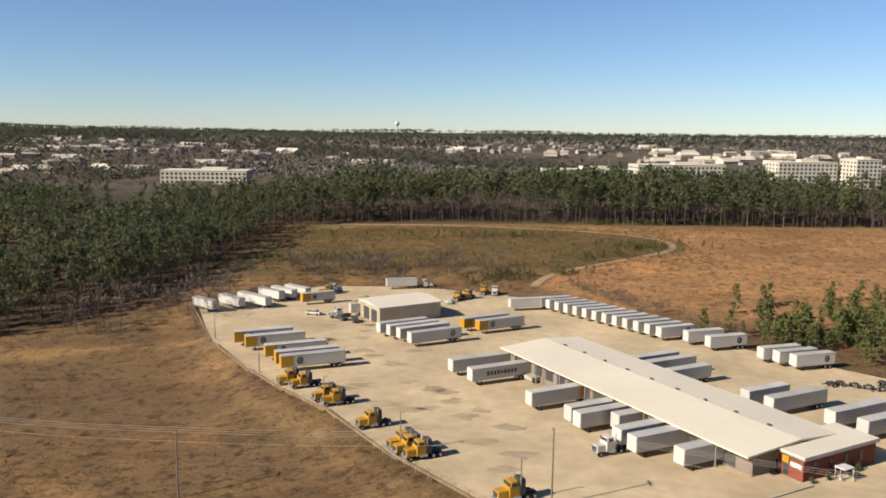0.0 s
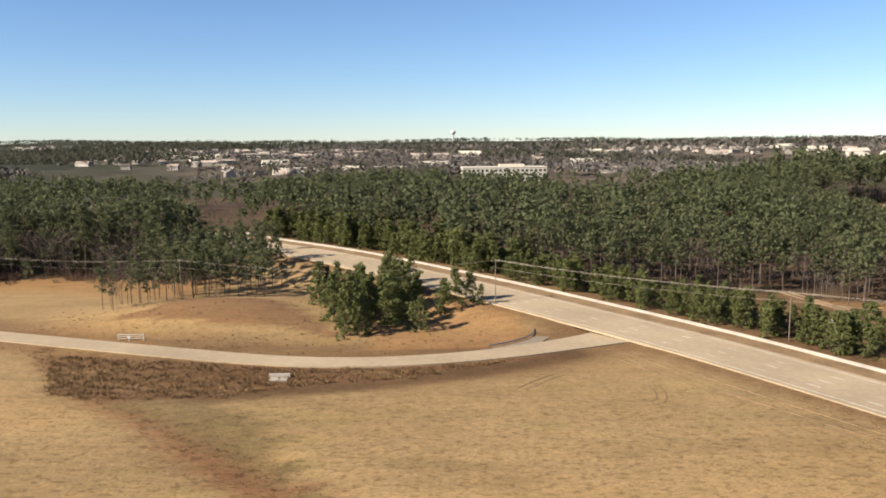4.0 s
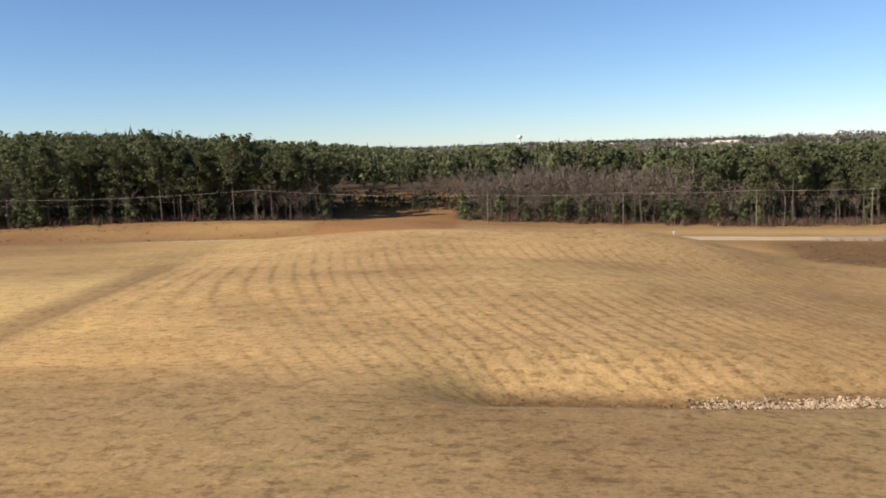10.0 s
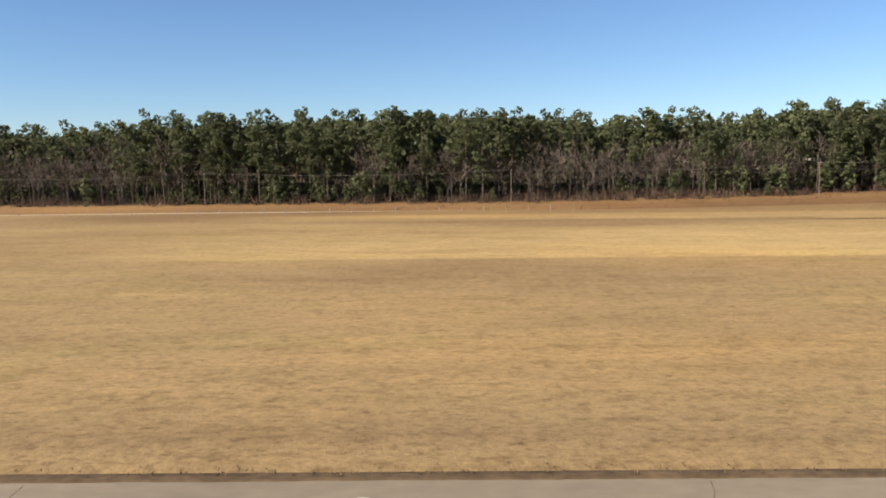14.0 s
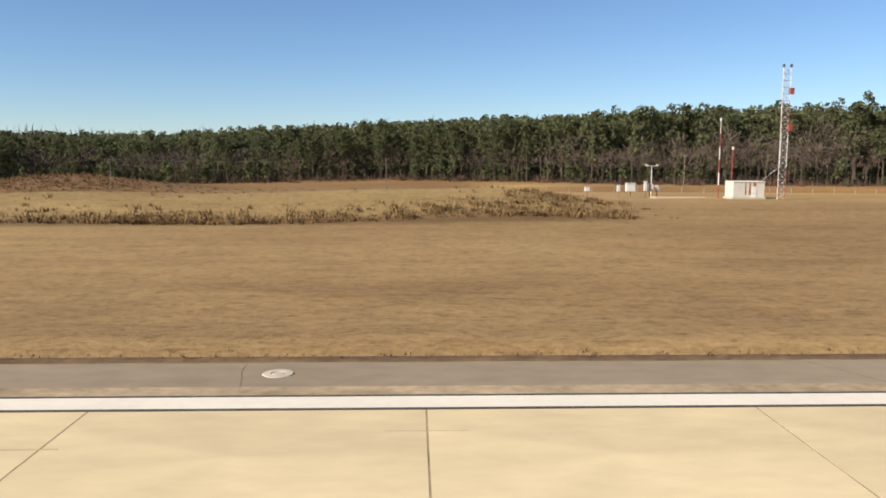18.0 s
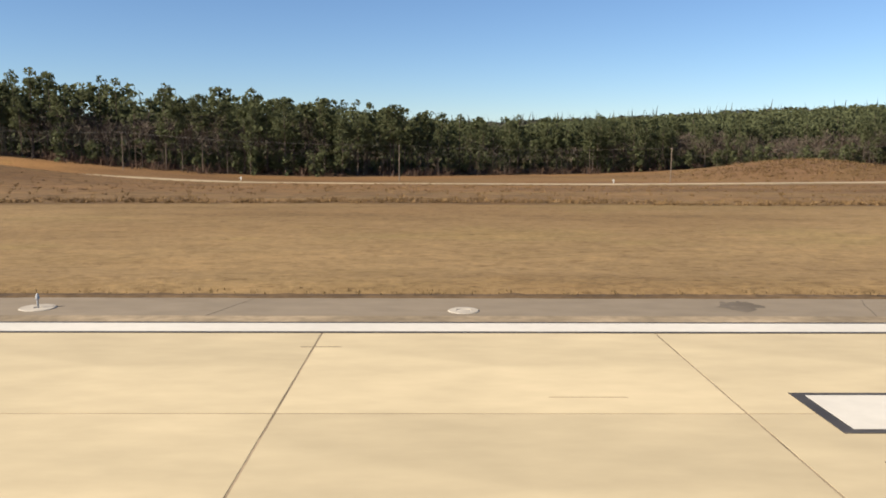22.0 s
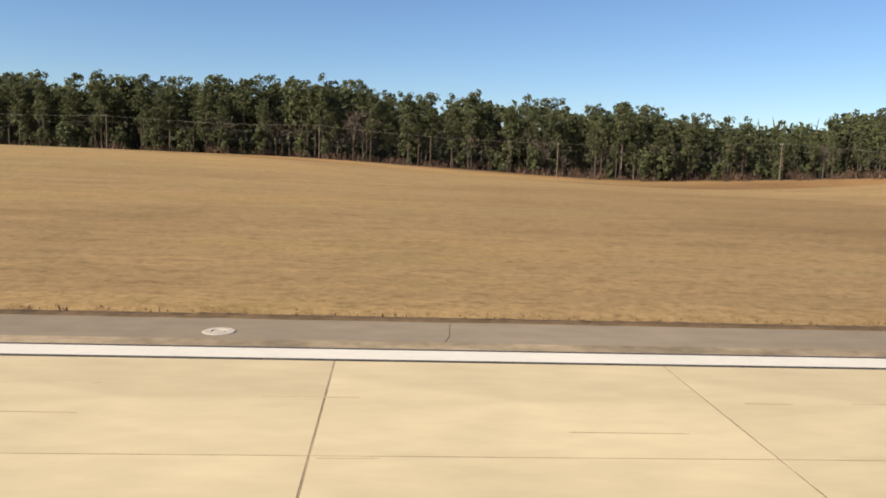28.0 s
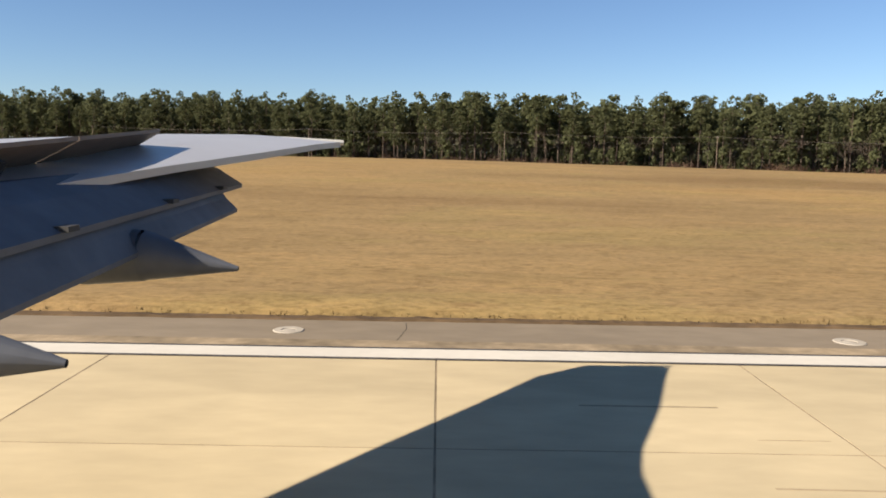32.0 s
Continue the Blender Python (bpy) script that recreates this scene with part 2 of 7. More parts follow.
M = {
    "ground": ground_material(),
    "concrete": surface("runway_concrete", (0.425, 0.346, 0.216), 0.85, 0, 0.22, 1.3, 0.13, (0.42, 1, 1), 0.003, per_object=0.07),
    "joint": surface("joint_sealant", (0.230, 0.176, 0.112), 0.9, 0, 0.4, 2.5, 0.35),
    "asphalt": surface("worn_asphalt", (0.188, 0.15, 0.106), 0.9, 0, 0.09, 1.6, 0.16, (0.5, 1, 1), 0.006),
    "white_paint": surface("white_marking", (0.496, 0.456, 0.384), 0.7, 0, 0.2, 3.0, 0.07),
    "black_paint": surface("black_marking", (0.042, 0.036, 0.031), 0.7, 0, 0.5, 3.0, 0.3),
    "road": surface("pale_concrete_road", (0.31, 0.24, 0.152), 0.9, 0, 0.05, 0.7, 0.14, (1, 1, 1)),
    "kerb": surface("barrier_concrete", (0.336, 0.296, 0.24), 0.9, 0, 0.2, 2.0, 0.15),
    "yard": surface("yard_concrete", (0.385, 0.298, 0.180), 0.9, 0, 0.035, 0.3, 0.20, (1, 1, 1)),
    "worn_yard": surface("worn_yard_patch", (0.296, 0.228, 0.14), 0.9, 0, 0.1, 0.6, 0.2),
    "dirt": surface("bare_dirt_track", (0.248, 0.172, 0.1), 0.95, 0, 0.2, 2.0, 0.2),
    "rock": surface("pale_riprap", (0.275, 0.198, 0.128), 0.95, 0, 0.3, 3.0, 0.2, island=0.45),
    "needles": surface("pine_needles", (0.090, 0.098, 0.045), 0.75, 0, 0.06, 0.5, 0.22, island=0.10),
    # grey-brown of bare hardwoods, paled so that haze sits in the colour
    "hazed_twigs_far": surface("hazed_bare_canopy", (0.108, 0.094, 0.080), 0.9, 0, 0.05, 0.6, 0.3, island=0.22),
    "needles_far": surface("far_pine_canopy", (0.072, 0.070, 0.047), 0.8, 0, 0.05, 0.6, 0.35, island=0.22),
    "young_needles": surface("young_pine_needles", (0.112, 0.120, 0.040), 0.75, 0, 0.12, 0.6, 0.22, island=0.10),
    "brush": surface("dead_brush", (0.10, 0.062, 0.042), 0.95, 0, 0.3, 2.0, 0.3, island=0.4),
    "bark": surface("pine_bark", (0.105, 0.08, 0.062), 0.95, 0, 0.5, 4.0, 0.3, per_object=0.3),
    "pale_bark": surface("bare_hardwood_bark", (0.102, 0.079, 0.062), 0.95, 0, 0.5, 4.0, 0.3, island=0.35),
    "weed": surface("dead_weeds", (0.165, 0.102, 0.046), 0.95, 0, 0.3, 2.0, 0.3, island=0.5),
    "broom": surface("pale_broom_grass", (0.235, 0.155, 0.075), 0.95, 0, 0.3, 2.0, 0.3, island=0.4),
    "grass_edge": surface("dry_grass_blades", (0.15, 0.1, 0.045), 0.95, 0, 0.3, 2.0, 0.3, island=0.55),
    "wood_pole": surface("weathered_pole", (0.16, 0.124, 0.092), 0.9, 0, 0.5, 4.0, 0.2),
    "wire": surface("power_wire", (0.13, 0.11, 0.09), 0.6),
    # the same wire again, with its sunlit paleness put into the colour
    "pale_wire": surface("sunlit_wire", (0.34, 0.29, 0.23), 0.5),
    "steel": surface("galvanised_steel", (0.36, 0.36, 0.36), 0.45, 0.7, 0.5, 3.0, 0.12),
    "trailer_white": surface("trailer_white_paint", (0.42, 0.395, 0.345), 0.45, 0, 0.2, 1.5, 0.06, per_object=0.10),
    "trailer_roof": surface("trailer_roof_sheet", (0.35, 0.325, 0.28), 0.5, 0, 0.2, 1.5, 0.10, per_object=0.18),
    "yellow": surface("yellow_paint", (0.36, 0.185, 0.008), 0.5, 0, 0.3, 2.0, 0.12, per_object=0.10),
    "rubber": surface("tyre_rubber", (0.02, 0.0192, 0.0184), 0.9),
    "rim": surface("wheel_rim", (0.4, 0.4, 0.4), 0.4, 0.6),
    "dark": surface("dark_steel_frame", (0.04, 0.0384, 0.036), 0.7),
    "emblem": surface("dark_emblem", (0.044, 0.028, 0.028), 0.6),
    "orange": surface("orange_emblem", (0.496, 0.192, 0.04), 0.6),
    "roof_white": surface("white_membrane_roof", (0.5, 0.445, 0.34), 0.7, 0, 0.05, 0.6, 0.05),
    "brick": surface("red_brick_wall", (0.176, 0.056, 0.0336), 0.9, 0, 0.3, 3.0, 0.18),
    "shed": surface("beige_metal_wall", (0.36, 0.31, 0.22), 0.6, 0, 0.2, 1.5, 0.08),
    "dock_wall": surface("dock_wall", (0.176, 0.144, 0.112), 0.85, 0, 0.2, 1.5, 0.12),
    "office": surface("cream_office_wall", (0.448, 0.408, 0.32), 0.8, 0, 0.05, 0.5, 0.06),
    "glass": surface("dark_window_glass", (0.028, 0.0336, 0.04), 0.12),
    "house_wall": surface("house_siding", (0.368, 0.328, 0.272), 0.85, 0, 0.05, 0.5, 0.1, per_object=0.5),
    "house_roof": surface("shingle_roof", (0.104, 0.08, 0.068), 0.9, 0, 0.05, 0.5, 0.1, per_object=0.4),
    "pale_roof": surface("far_pale_roof", (0.336, 0.272, 0.216), 0.9, 0, 0.05, 0.5, 0.1, per_object=0.3),
    "shelter": surface("rust_streaked_shelter", (0.44, 0.408, 0.352), 0.7, 0, 0.3, 2.0, 0.10),
    "rust": surface("rust_streak", (0.2, 0.08, 0.04), 0.9, 0, 0.5, 4.0, 0.3),
    "red": surface("red_aviation_paint", (0.22, 0.04, 0.03), 0.5),
    "white": surface("white_equipment_paint", (0.496, 0.48, 0.44), 0.5),
    "sign": surface("sign_back_panel", (0.028, 0.0256, 0.024), 0.6),
    "verge": surface("brown_verge", (0.19, 0.125, 0.065), 0.95, 0, 0.2, 1.5, 0.25),
    "rut": surface("pressed_grass", (0.130, 0.086, 0.045), 0.95),
    "skid": surface("rubber_streak", (0.30, 0.235, 0.145), 0.8, 0, 0.5, 3.0, 0.2, island=0.25),
    "lip": surface("dark_turf_soil", (0.092, 0.060, 0.033), 0.95, 0, 0.5, 3.0, 0.3),
    "tar": surface("crack_tar", (0.115, 0.092, 0.066), 0.8),
    "stain": surface("stained_asphalt", (0.11, 0.088, 0.064), 0.85, 0, 0.5, 3.0, 0.25),
    "wing_top": surface("wing_upper_skin", (0.42, 0.405, 0.39), 0.32, 0.25, 0.4, 3.0, 0.05),
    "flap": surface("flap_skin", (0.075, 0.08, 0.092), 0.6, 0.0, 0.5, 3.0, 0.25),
    "spoiler": surface("spoiler_underside", (0.16, 0.116, 0.084), 0.6, 0, 0.6, 4.0, 0.2),
    # near-black: the shade inside the wing's hollows, put into the colour
    "well": surface("well_shade", (0.024, 0.024, 0.024), 0.7),
}


# ---- mesh tools ----
class Build:
    """Gathers boxes, tubes and sheets in true metres, and gives one mesh."""

    def __init__(self):
        self.v, self.f = [], []

    def add(self, verts, faces):
        n = len(self.v)
        self.v += [tuple(p) for p in verts]
        self.f += [tuple(n + i for i in q) for q in faces]
        return self

    def box(self, c, s, rz=0.0, top=(1.0, 1.0), chamfer=0.0):
        """Box of size s centred at c; top: how far its top narrows; chamfer: cut along its upright edges."""
        ca, sa = math.cos(rz), math.sin(rz)
        hx, hy, hz = s[0] / 2, s[1] / 2, s[2] / 2
        k = chamfer
        if k:
            ring = [(-hx + k, -hy), (hx - k, -hy), (hx, -hy + k), (hx, hy - k), (hx - k, hy), (-hx + k, hy), (-hx, hy - k), (-hx, -hy + k)]
        else:
            ring = [(-hx, -hy), (hx, -hy), (hx, hy), (-hx, hy)]
        n = len(ring)
        vs = []
        for zz, (tx, ty) in ((-hz, (1, 1)), (hz, top)):
            for x, y in ring:
                x, y = x * tx, y * ty
                vs.append((c[0] + x * ca - y * sa, c[1] + x * sa + y * ca, c[2] + zz))
        fs = [tuple(range(n - 1, -1, -1)), tuple(range(n, 2 * n))] + [(i, (i + 1) % n, n + (i + 1) % n, n + i) for i in range(n)]
        return self.add(vs, fs)

    def tube(self, a, b, r0, r1=None, n=6, caps=True):
        r1 = r0 if r1 is None else r1
        a, b = Vector(a), Vector(b)
        q = (b - a).to_track_quat("Z", "Y")
        vs = []
        for p, r in ((a, r0), (b, r1)):
            for i in range(n):
                t = 2 * math.pi * i / n
                vs.append(p + q @ Vector((r * math.cos(t), r * math.sin(t), 0)))
        fs = [(i, (i + 1) % n, n + (i + 1) % n, n + i) for i in range(n)]
        if caps:
            fs += [tuple(range(n - 1, -1, -1)), tuple(range(n, 2 * n))]
        return self.add(vs, fs)

    def ring(self, c, r_in, r_out, z, n=20, thick=0.03):
        vs, fs = [], []
        for i in range(n):
            t = 2 * math.pi * i / n
            for r, zz in ((r_in, z), (r_in + 0.02, z + thick), (r_out - 0.03, z + thick), (r_out, z)):
                vs.append((c[0] + r * math.cos(t), c[1] + r * math.sin(t), zz))
        for i in range(n):
            j = (i + 1) % n
            for k in range(3):
                fs.append((4 * i + k, 4 * i + k + 1, 4 * j + k + 1, 4 * j + k))
        return self.add(vs, fs)

    def mesh(self, name, mat, smooth=False):
        me = bpy.data.meshes.new(name)
        me.from_pydata(self.v, [], self.f)
        me.materials.append(mat)
        if smooth:
            me.polygons.foreach_set("use_smooth", [True] * len(me.polygons))
        return me


def array_mesh(name, verts, faces, mat, smooth=False, normals=None):
    """A mesh from numpy arrays: verts (n, 3), faces (m, 3 or 4), and normals for its points, if given."""
    me = bpy.data.meshes.new(name)
    k = faces.shape[1]
    me.vertices.add(len(verts))
    me.vertices.foreach_set("co", np.ascontiguousarray(verts, dtype=np.float32).ravel())
    me.loops.add(faces.size)
    me.loops.foreach_set("vertex_index", np.ascontiguousarray(faces, dtype=np.int32).ravel())
    me.polygons.add(len(faces))
    me.polygons.foreach_set("loop_start", np.arange(0, faces.size, k, dtype=np.int32))
    me.polygons.foreach_set("loop_total", np.full(len(faces), k, dtype=np.int32))
    me.polygons.foreach_set("use_smooth", np.full(len(faces), smooth, dtype=bool))
    me.materials.append(mat)
    me.update()
    me.validate()
    if normals is not None:
        at = me.attributes.new("custom_normal", 'FLOAT_VECTOR', 'POINT')
        at.data.foreach_set("vector", np.ascontiguousarray(normals, dtype=np.float32).ravel())
    return me


def place(ob, x=0.0, y=0.0, z=0.0, rz=0.0, s=1.0):
    """Stands a top-level thing at a spot of the plan."""
    ob.matrix_basis = Matrix.LocRotScale((x * K, y * K, z * K), Euler((0, 0, rz)), (K * s, K * s, K * s))
    return ob


def thing(name, label, category, data=None, group="", kind=""):
    return place(tagged(new(name, data), label, category, group, kind))


def part(name, me, parent, label=""):
    ob = new(name, me.mesh(name, M["white"]) if isinstance(me, Build) else me)
    ob.parent = parent
    if label:
        ob["label"] = label
    return ob


def again(ob, x, y, z, rz=0.0, s=1.0):
    return copy_thing(ob, Matrix.LocRotScale((x * K, y * K, z * K), Euler((0, 0, rz)), (s, s, s)))


EDGE_X = [-2500, -2100, -1960, -1880, -1790, -1700, -1640, -1560, -1500, -1420, -1280, -1200, -1100, -1000, -900, -768, -725, -600, -500, -430, -400]
EDGE_Y = [335, 318, 296, 286, 262, 249, 258, 270, 305, 338, 338, 285, 272, 264, 268, 282, 288, 283, 272, 268, 262]
LEFT_WOOD = [(-385, 330), (-300, 268), (-262, 236), (-206, 238), (-200, 212), (-176, 222), (-150, 250), (-128, 318), (-116, 452), (-420, 452)]

def let_light_through(mat, share):
    """Thin needles pass part of the sunlight on to their shaded side."""
    nt = mat.node_tree
    out = next(n for n in nt.nodes if n.type == 'OUTPUT_MATERIAL')
    bs = next(n for n in nt.nodes if n.type == 'BSDF_PRINCIPLED')
    tr = nt.nodes.new("ShaderNodeBsdfTranslucent")
    if bs.inputs["Base Color"].links:
        nt.links.new(bs.inputs["Base Color"].links[0].from_socket, tr.inputs["Color"])
    mx = nt.nodes.new("ShaderNodeMixShader")
    mx.inputs[0].default_value = share
    nt.links.new(bs.outputs[0], mx.inputs[1])
    nt.links.new(tr.outputs[0], mx.inputs[2])
    nt.links.new(mx.outputs[0], out.inputs[0])


for key in ("needles", "young_needles", "needles_far"):
    let_light_through(M[key], 0.4)


# ---- the lie of the land ----
def smooth(a, b, x):
    t = np.clip((x - a) / (b - a), 0, 1)
    return t * t * (3 - 2 * t)


def inside(px, py, poly):
    r = np.zeros(np.shape(px), dtype=bool)
    for (x1, y1), (x2, y2) in zip(poly, poly[1:] + poly[:1]):
        c = ((y1 > py) != (y2 > py)) & (px < (x2 - x1) * (py - y1) / (y2 - y1 + 1e-9) + x1)
        r ^= c
    return r


def along(px, py, line):
    """Distance of points to a plan line, the line's height there, and the way along it."""
    best, zz, ss, s0 = np.full(np.shape(px), 1e9), np.zeros(np.shape(px)), np.zeros(np.shape(px)), 0.0
    for (x1, y1, z1), (x2, y2, z2) in zip(line, line[1:]):
        dx, dy = x2 - x1, y2 - y1
        ln = math.hypot(dx, dy) + 1e-9
        t = np.clip(((px - x1) * dx + (py - y1) * dy) / (ln * ln), 0, 1)
        d = np.hypot(px - x1 - t * dx, py - y1 - t * dy)
        m = d < best
        best, zz, ss = np.where(m, d, best), np.where(m, z1 + t * (z2 - z1), zz), np.where(m, s0 + t * ln, ss)
        s0 += ln
    return best, zz, ss


def rounded(line, step=6.0):
    """The line with its bends eased, a point every few metres."""
    p = np.array(line, dtype=float)
    d = np.concatenate([[0], np.cumsum(np.hypot(*np.diff(p[:, :2], axis=0).T))])
    t = np.arange(0, d[-1], step)
    q = np.stack([np.interp(t, d, p[:, k]) for k in range(3)], 1)
    for _ in range(12):
        q[1:-1] = 0.25 * q[:-2] + 0.5 * q[1:-1] + 0.25 * q[2:]
    return q


X_ST = [-2300, -2060, -1900, -1842, -1790, -1690, -1600, -1480, -1350, -1230, -1000, -855, -720, -600, -480, -350, -275, -205, -110, -20, 260]
Z_060 = [-.5, -.5, -.6, -.6, -.6, -.5, -.6, -.6, -.6, -.6, -.8, -1.5, -4, -10.5, -5, -6, -6, -6, -8, -4, -3]
Z_110 = [-.1, -.1, -.8, -1.0, -1.2, -.5, -2.0, -2.2, -2.0, -.6, -1.6, -2, -4, -15.5, -5, -6, -6, -7, -8.6, -3, -2.6]
Z_175 = [2.6, 2.6, 1.2, -1.0, -2.4, -.2, -4.6, -5.0, -3.8, -1.6, -2.5, -3, -4, -17, -6.5, -8, -6.5, -7.5, -8.6, -3.6, -3.6]
Z_240 = [4.2, 4.2, 1.9, -1.4, -3.6, 1.8, -6.8, -7.6, -7.0, -4.5, -4.2, -4.5, -7, -10, -8.5, -8, -5, -9, -7, -5.2, -5.2]
Z_320 = [2, 1.5, 1, -.5, -1, 0.6, -5, -7.5, -6.5, -3, -1.5, -.5, -4, -11, -7, 0, -2, -6, -4, -1, 0]
Z_520 = [8, 7, 5, 3.2, 2, 2, 1, -5, 2, 9, 19, 3, 1, -4, -2, 2, 2, 2, 4, 5, 5]
Z_900 = [10, 10, 8, 6.8, 6, 6, 6, 5, 9, 16, 24, 6, 2, 2, 2, 2, 2, 2, 3, 3, 3]
GX, GY, G = np.arange(-2900, 1001, 5.0), np.arange(0, 1000, 5.0), None
cols = np.stack([np.interp(GX, X_ST, z) for z in (Z_060, Z_060, Z_110, Z_175, Z_240, Z_320, Z_520, Z_900)], 1)
G = np.stack([np.interp(GY, [0, 60, 110, 175, 240, 320, 520, 900], row) for row in cols])
ker = np.exp(-0.5 * (np.arange(-8, 9) * 5 / 20.0) ** 2)
ker /= ker.sum()


def blur(a, k):
    h = len(k) // 2
    a = np.pad(a, ((h, h), (h, h)), mode="edge")
    a = sum(w * a[i:i + a.shape[0] - 2 * h, :] for i, w in enumerate(k))
    return sum(w * a[:, i:i + a.shape[1] - 2 * h] for i, w in enumerate(k))


ker_y = ker[4:13] / ker[4:13].sum()
G = blur(G, ker_y)
PXG, PYG = np.meshgrid(GX, GY, indexing="ij")
# mounds: beside the antenna site, the far hummocks, the bank inside the ramp loop
for mx, my, mh, rx, ry in ((-1292, 160, 1.8, 40, 40), (-1272, 106, 2.6, 22, 13), (-1318, 107, 2.8, 27, 13), (-1257, 106, 1.0, 8, 13), (-1342, 107, 1.0, 12, 13), (-1398, 298, 6.0, 38, 30), (-1694, 205, 3.0, 40, 36), (-800, 262, 2.6, 70, 22), (-375, 206, 5.0, 36, 24),
                           (-500, 150, 3.0, 60, 34), (-700, 140, 3.0, 60, 50), (-1210, 120, 1.0, 40, 30), (-835, 216, 1.6, 80, 13), (-738, 200, 4.6, 46, 24), (-676, 198, 5.6, 34, 22)):
    G += mh * np.exp(-((PXG - mx) / rx) ** 2 - ((PYG - my) / ry) ** 2)

YARD_EDGE = [(-119, 262), (-97, 206), (-82, 180), (-71, 164), (-60, 150), (-44, 123), (-25, 98), (20, 92), (85, 130), (78, 168), (56, 196), (38, 218), (14, 262), (-8, 292), (-50, 308), (-80, 306)]


def yard_z(y):
    return -2.2 - 0.024 * (y - 118)


ym = blur(blur(inside(PXG, PYG, YARD_EDGE).astype(float), np.array([.1, .2, .4, .2, .1])), np.array([.1, .2, .4, .2, .1]))
ym = np.clip(2 * ym, 0, 1)
G = G * (1 - ym) + yard_z(PYG) * ym

HIGHWAY = rounded([(60, -420, -8), (-60, -180, -8), (-150, 0, -8), (-213, 108, -8), (-231, 137, -7.2), (-252, 169, -6), (-297, 222, -3.3), (-348, 278, -.8), (-380, 306, 0), (-404, 330, 0), (-420, 360, 0)])
PERIMETER = rounded([(-258, 184, -5.6), (-270, 177, -5.9), (-284, 170.5, -6.3), (-302, 161, -6.5), (-320, 157.5, -6.5), (-340, 154, -6.2), (-390, 171, -6), (-453, 197, -7), (-533, 216, -7.6), (-600, 226, -8.6), (-660, 235, -7.6), (-760, 245, -6), (-900, 238, -5.2), (-1100, 245, -4.8),
                     (-1230, 256, -5.6), (-1348, 257, -6.9), (-1480, 238, -7.4), (-1590, 226, -6.7), (-1690, 232, -2), (-1800, 222, -4.4), (-1900, 240, -1.2), (-2300, 290, 1)])
TRACK = rounded([(-206, 240, -9.6), (-200, 212, -8.8), (-195, 188, -8.2), (-188, 169, -8), (-178, 151, -8), (-166, 132, -8), (-153, 114, -8), (-128, 82, -8)])
CREEK = rounded([(-599, 96, -13.4), (-606, 125, -14.5), (-604, 160, -15.6), (-600, 186, -16.6), (-598, 206, -15)], 3)
DITCH = rounded([(-500, 77, -10), (-516, 79, -11), (-539, 82, -11.6), (-567, 88, -12.2), (-599, 95, -13.2), (-620, 92, -12), (-640, 88, -10.5), (-662, 83, -9), (-690, 80, -8.5), (-720, 79, -7)], 3)
CHANNEL = rounded([(-405, 172, -6.4), (-396, 154, -6.6), (-384, 140, -6.9), (-375, 133, -7), (-358, 119, -7), (-346, 106, -7), (-334, 93, -7), (-325, 82, -7)], 3)
TOE = rounded([(-655, 215, -9.5), (-628, 210, -12), (-598, 204, -15), (-565, 199, -12.5), (-530, 196, -10)], 3)
SWALE = rounded([(-845, 158, -3.2), (-870, 161, -3.4), (-906, 167, -3.3), (-980, 179, -3.3), (-1040, 187, -3.2)], 3)


def coarse(line, n):
    return [tuple(p) for p in line[::n]] + [tuple(line[-1])]


for line, half, soft in ((HIGHWAY, 15, 16), (PERIMETER, 4.5, 12)):
    d, zz, _ = along(PXG, PYG, coarse(line, 4))
    w = 1 - smooth(half, half + soft, d)
    G = G * (1 - w) + (zz - 0.25) * w
for line, half in ((CREEK, 9), (DITCH, 11), (TOE, 11), (SWALE, 7), (CHANNEL, 6)):
    d, zz, _ = along(PXG, PYG, coarse(line, 4))
    w = 1 - smooth(0.5, half, d)
    G = G * (1 - w) + np.minimum(G, zz) * w
flat = smooth(-870, -930, PXG) * (1 - smooth(26, 60, PYG))
G = G * (1 - flat) + (-0.06 - 0.010 * np.maximum(PYG - 26, 0)) * flat


def height(x, y):
    """The ground's height at points of the plan."""
    x, y = np.asarray(x, float), np.asarray(y, float)
    u, v = np.clip((x - GX[0]) / 5, 0, len(GX) - 1.001), np.clip((y - GY[0]) / 5, 0, len(GY) - 1.001)
    i, j = u.astype(int), v.astype(int)
    u, v = u - i, v - j
    z = G[i, j] * (1 - u) * (1 - v) + G[i + 1, j] * u * (1 - v) + G[i, j + 1] * (1 - u) * v + G[i + 1, j + 1] * u * v
    far = smooth(980, 1500, y)
    roll = 9 * np.sin(x / 610 + 1.0) * np.sin(y / 830) + 6 * np.sin(x / 240 + y / 410)
    rise = 26 * smooth(2500, 6500, y) + 10 * smooth(1200, 2600, -x) * smooth(700, 1500, y)
    return z * (1 - far) + (4 + roll + rise) * far


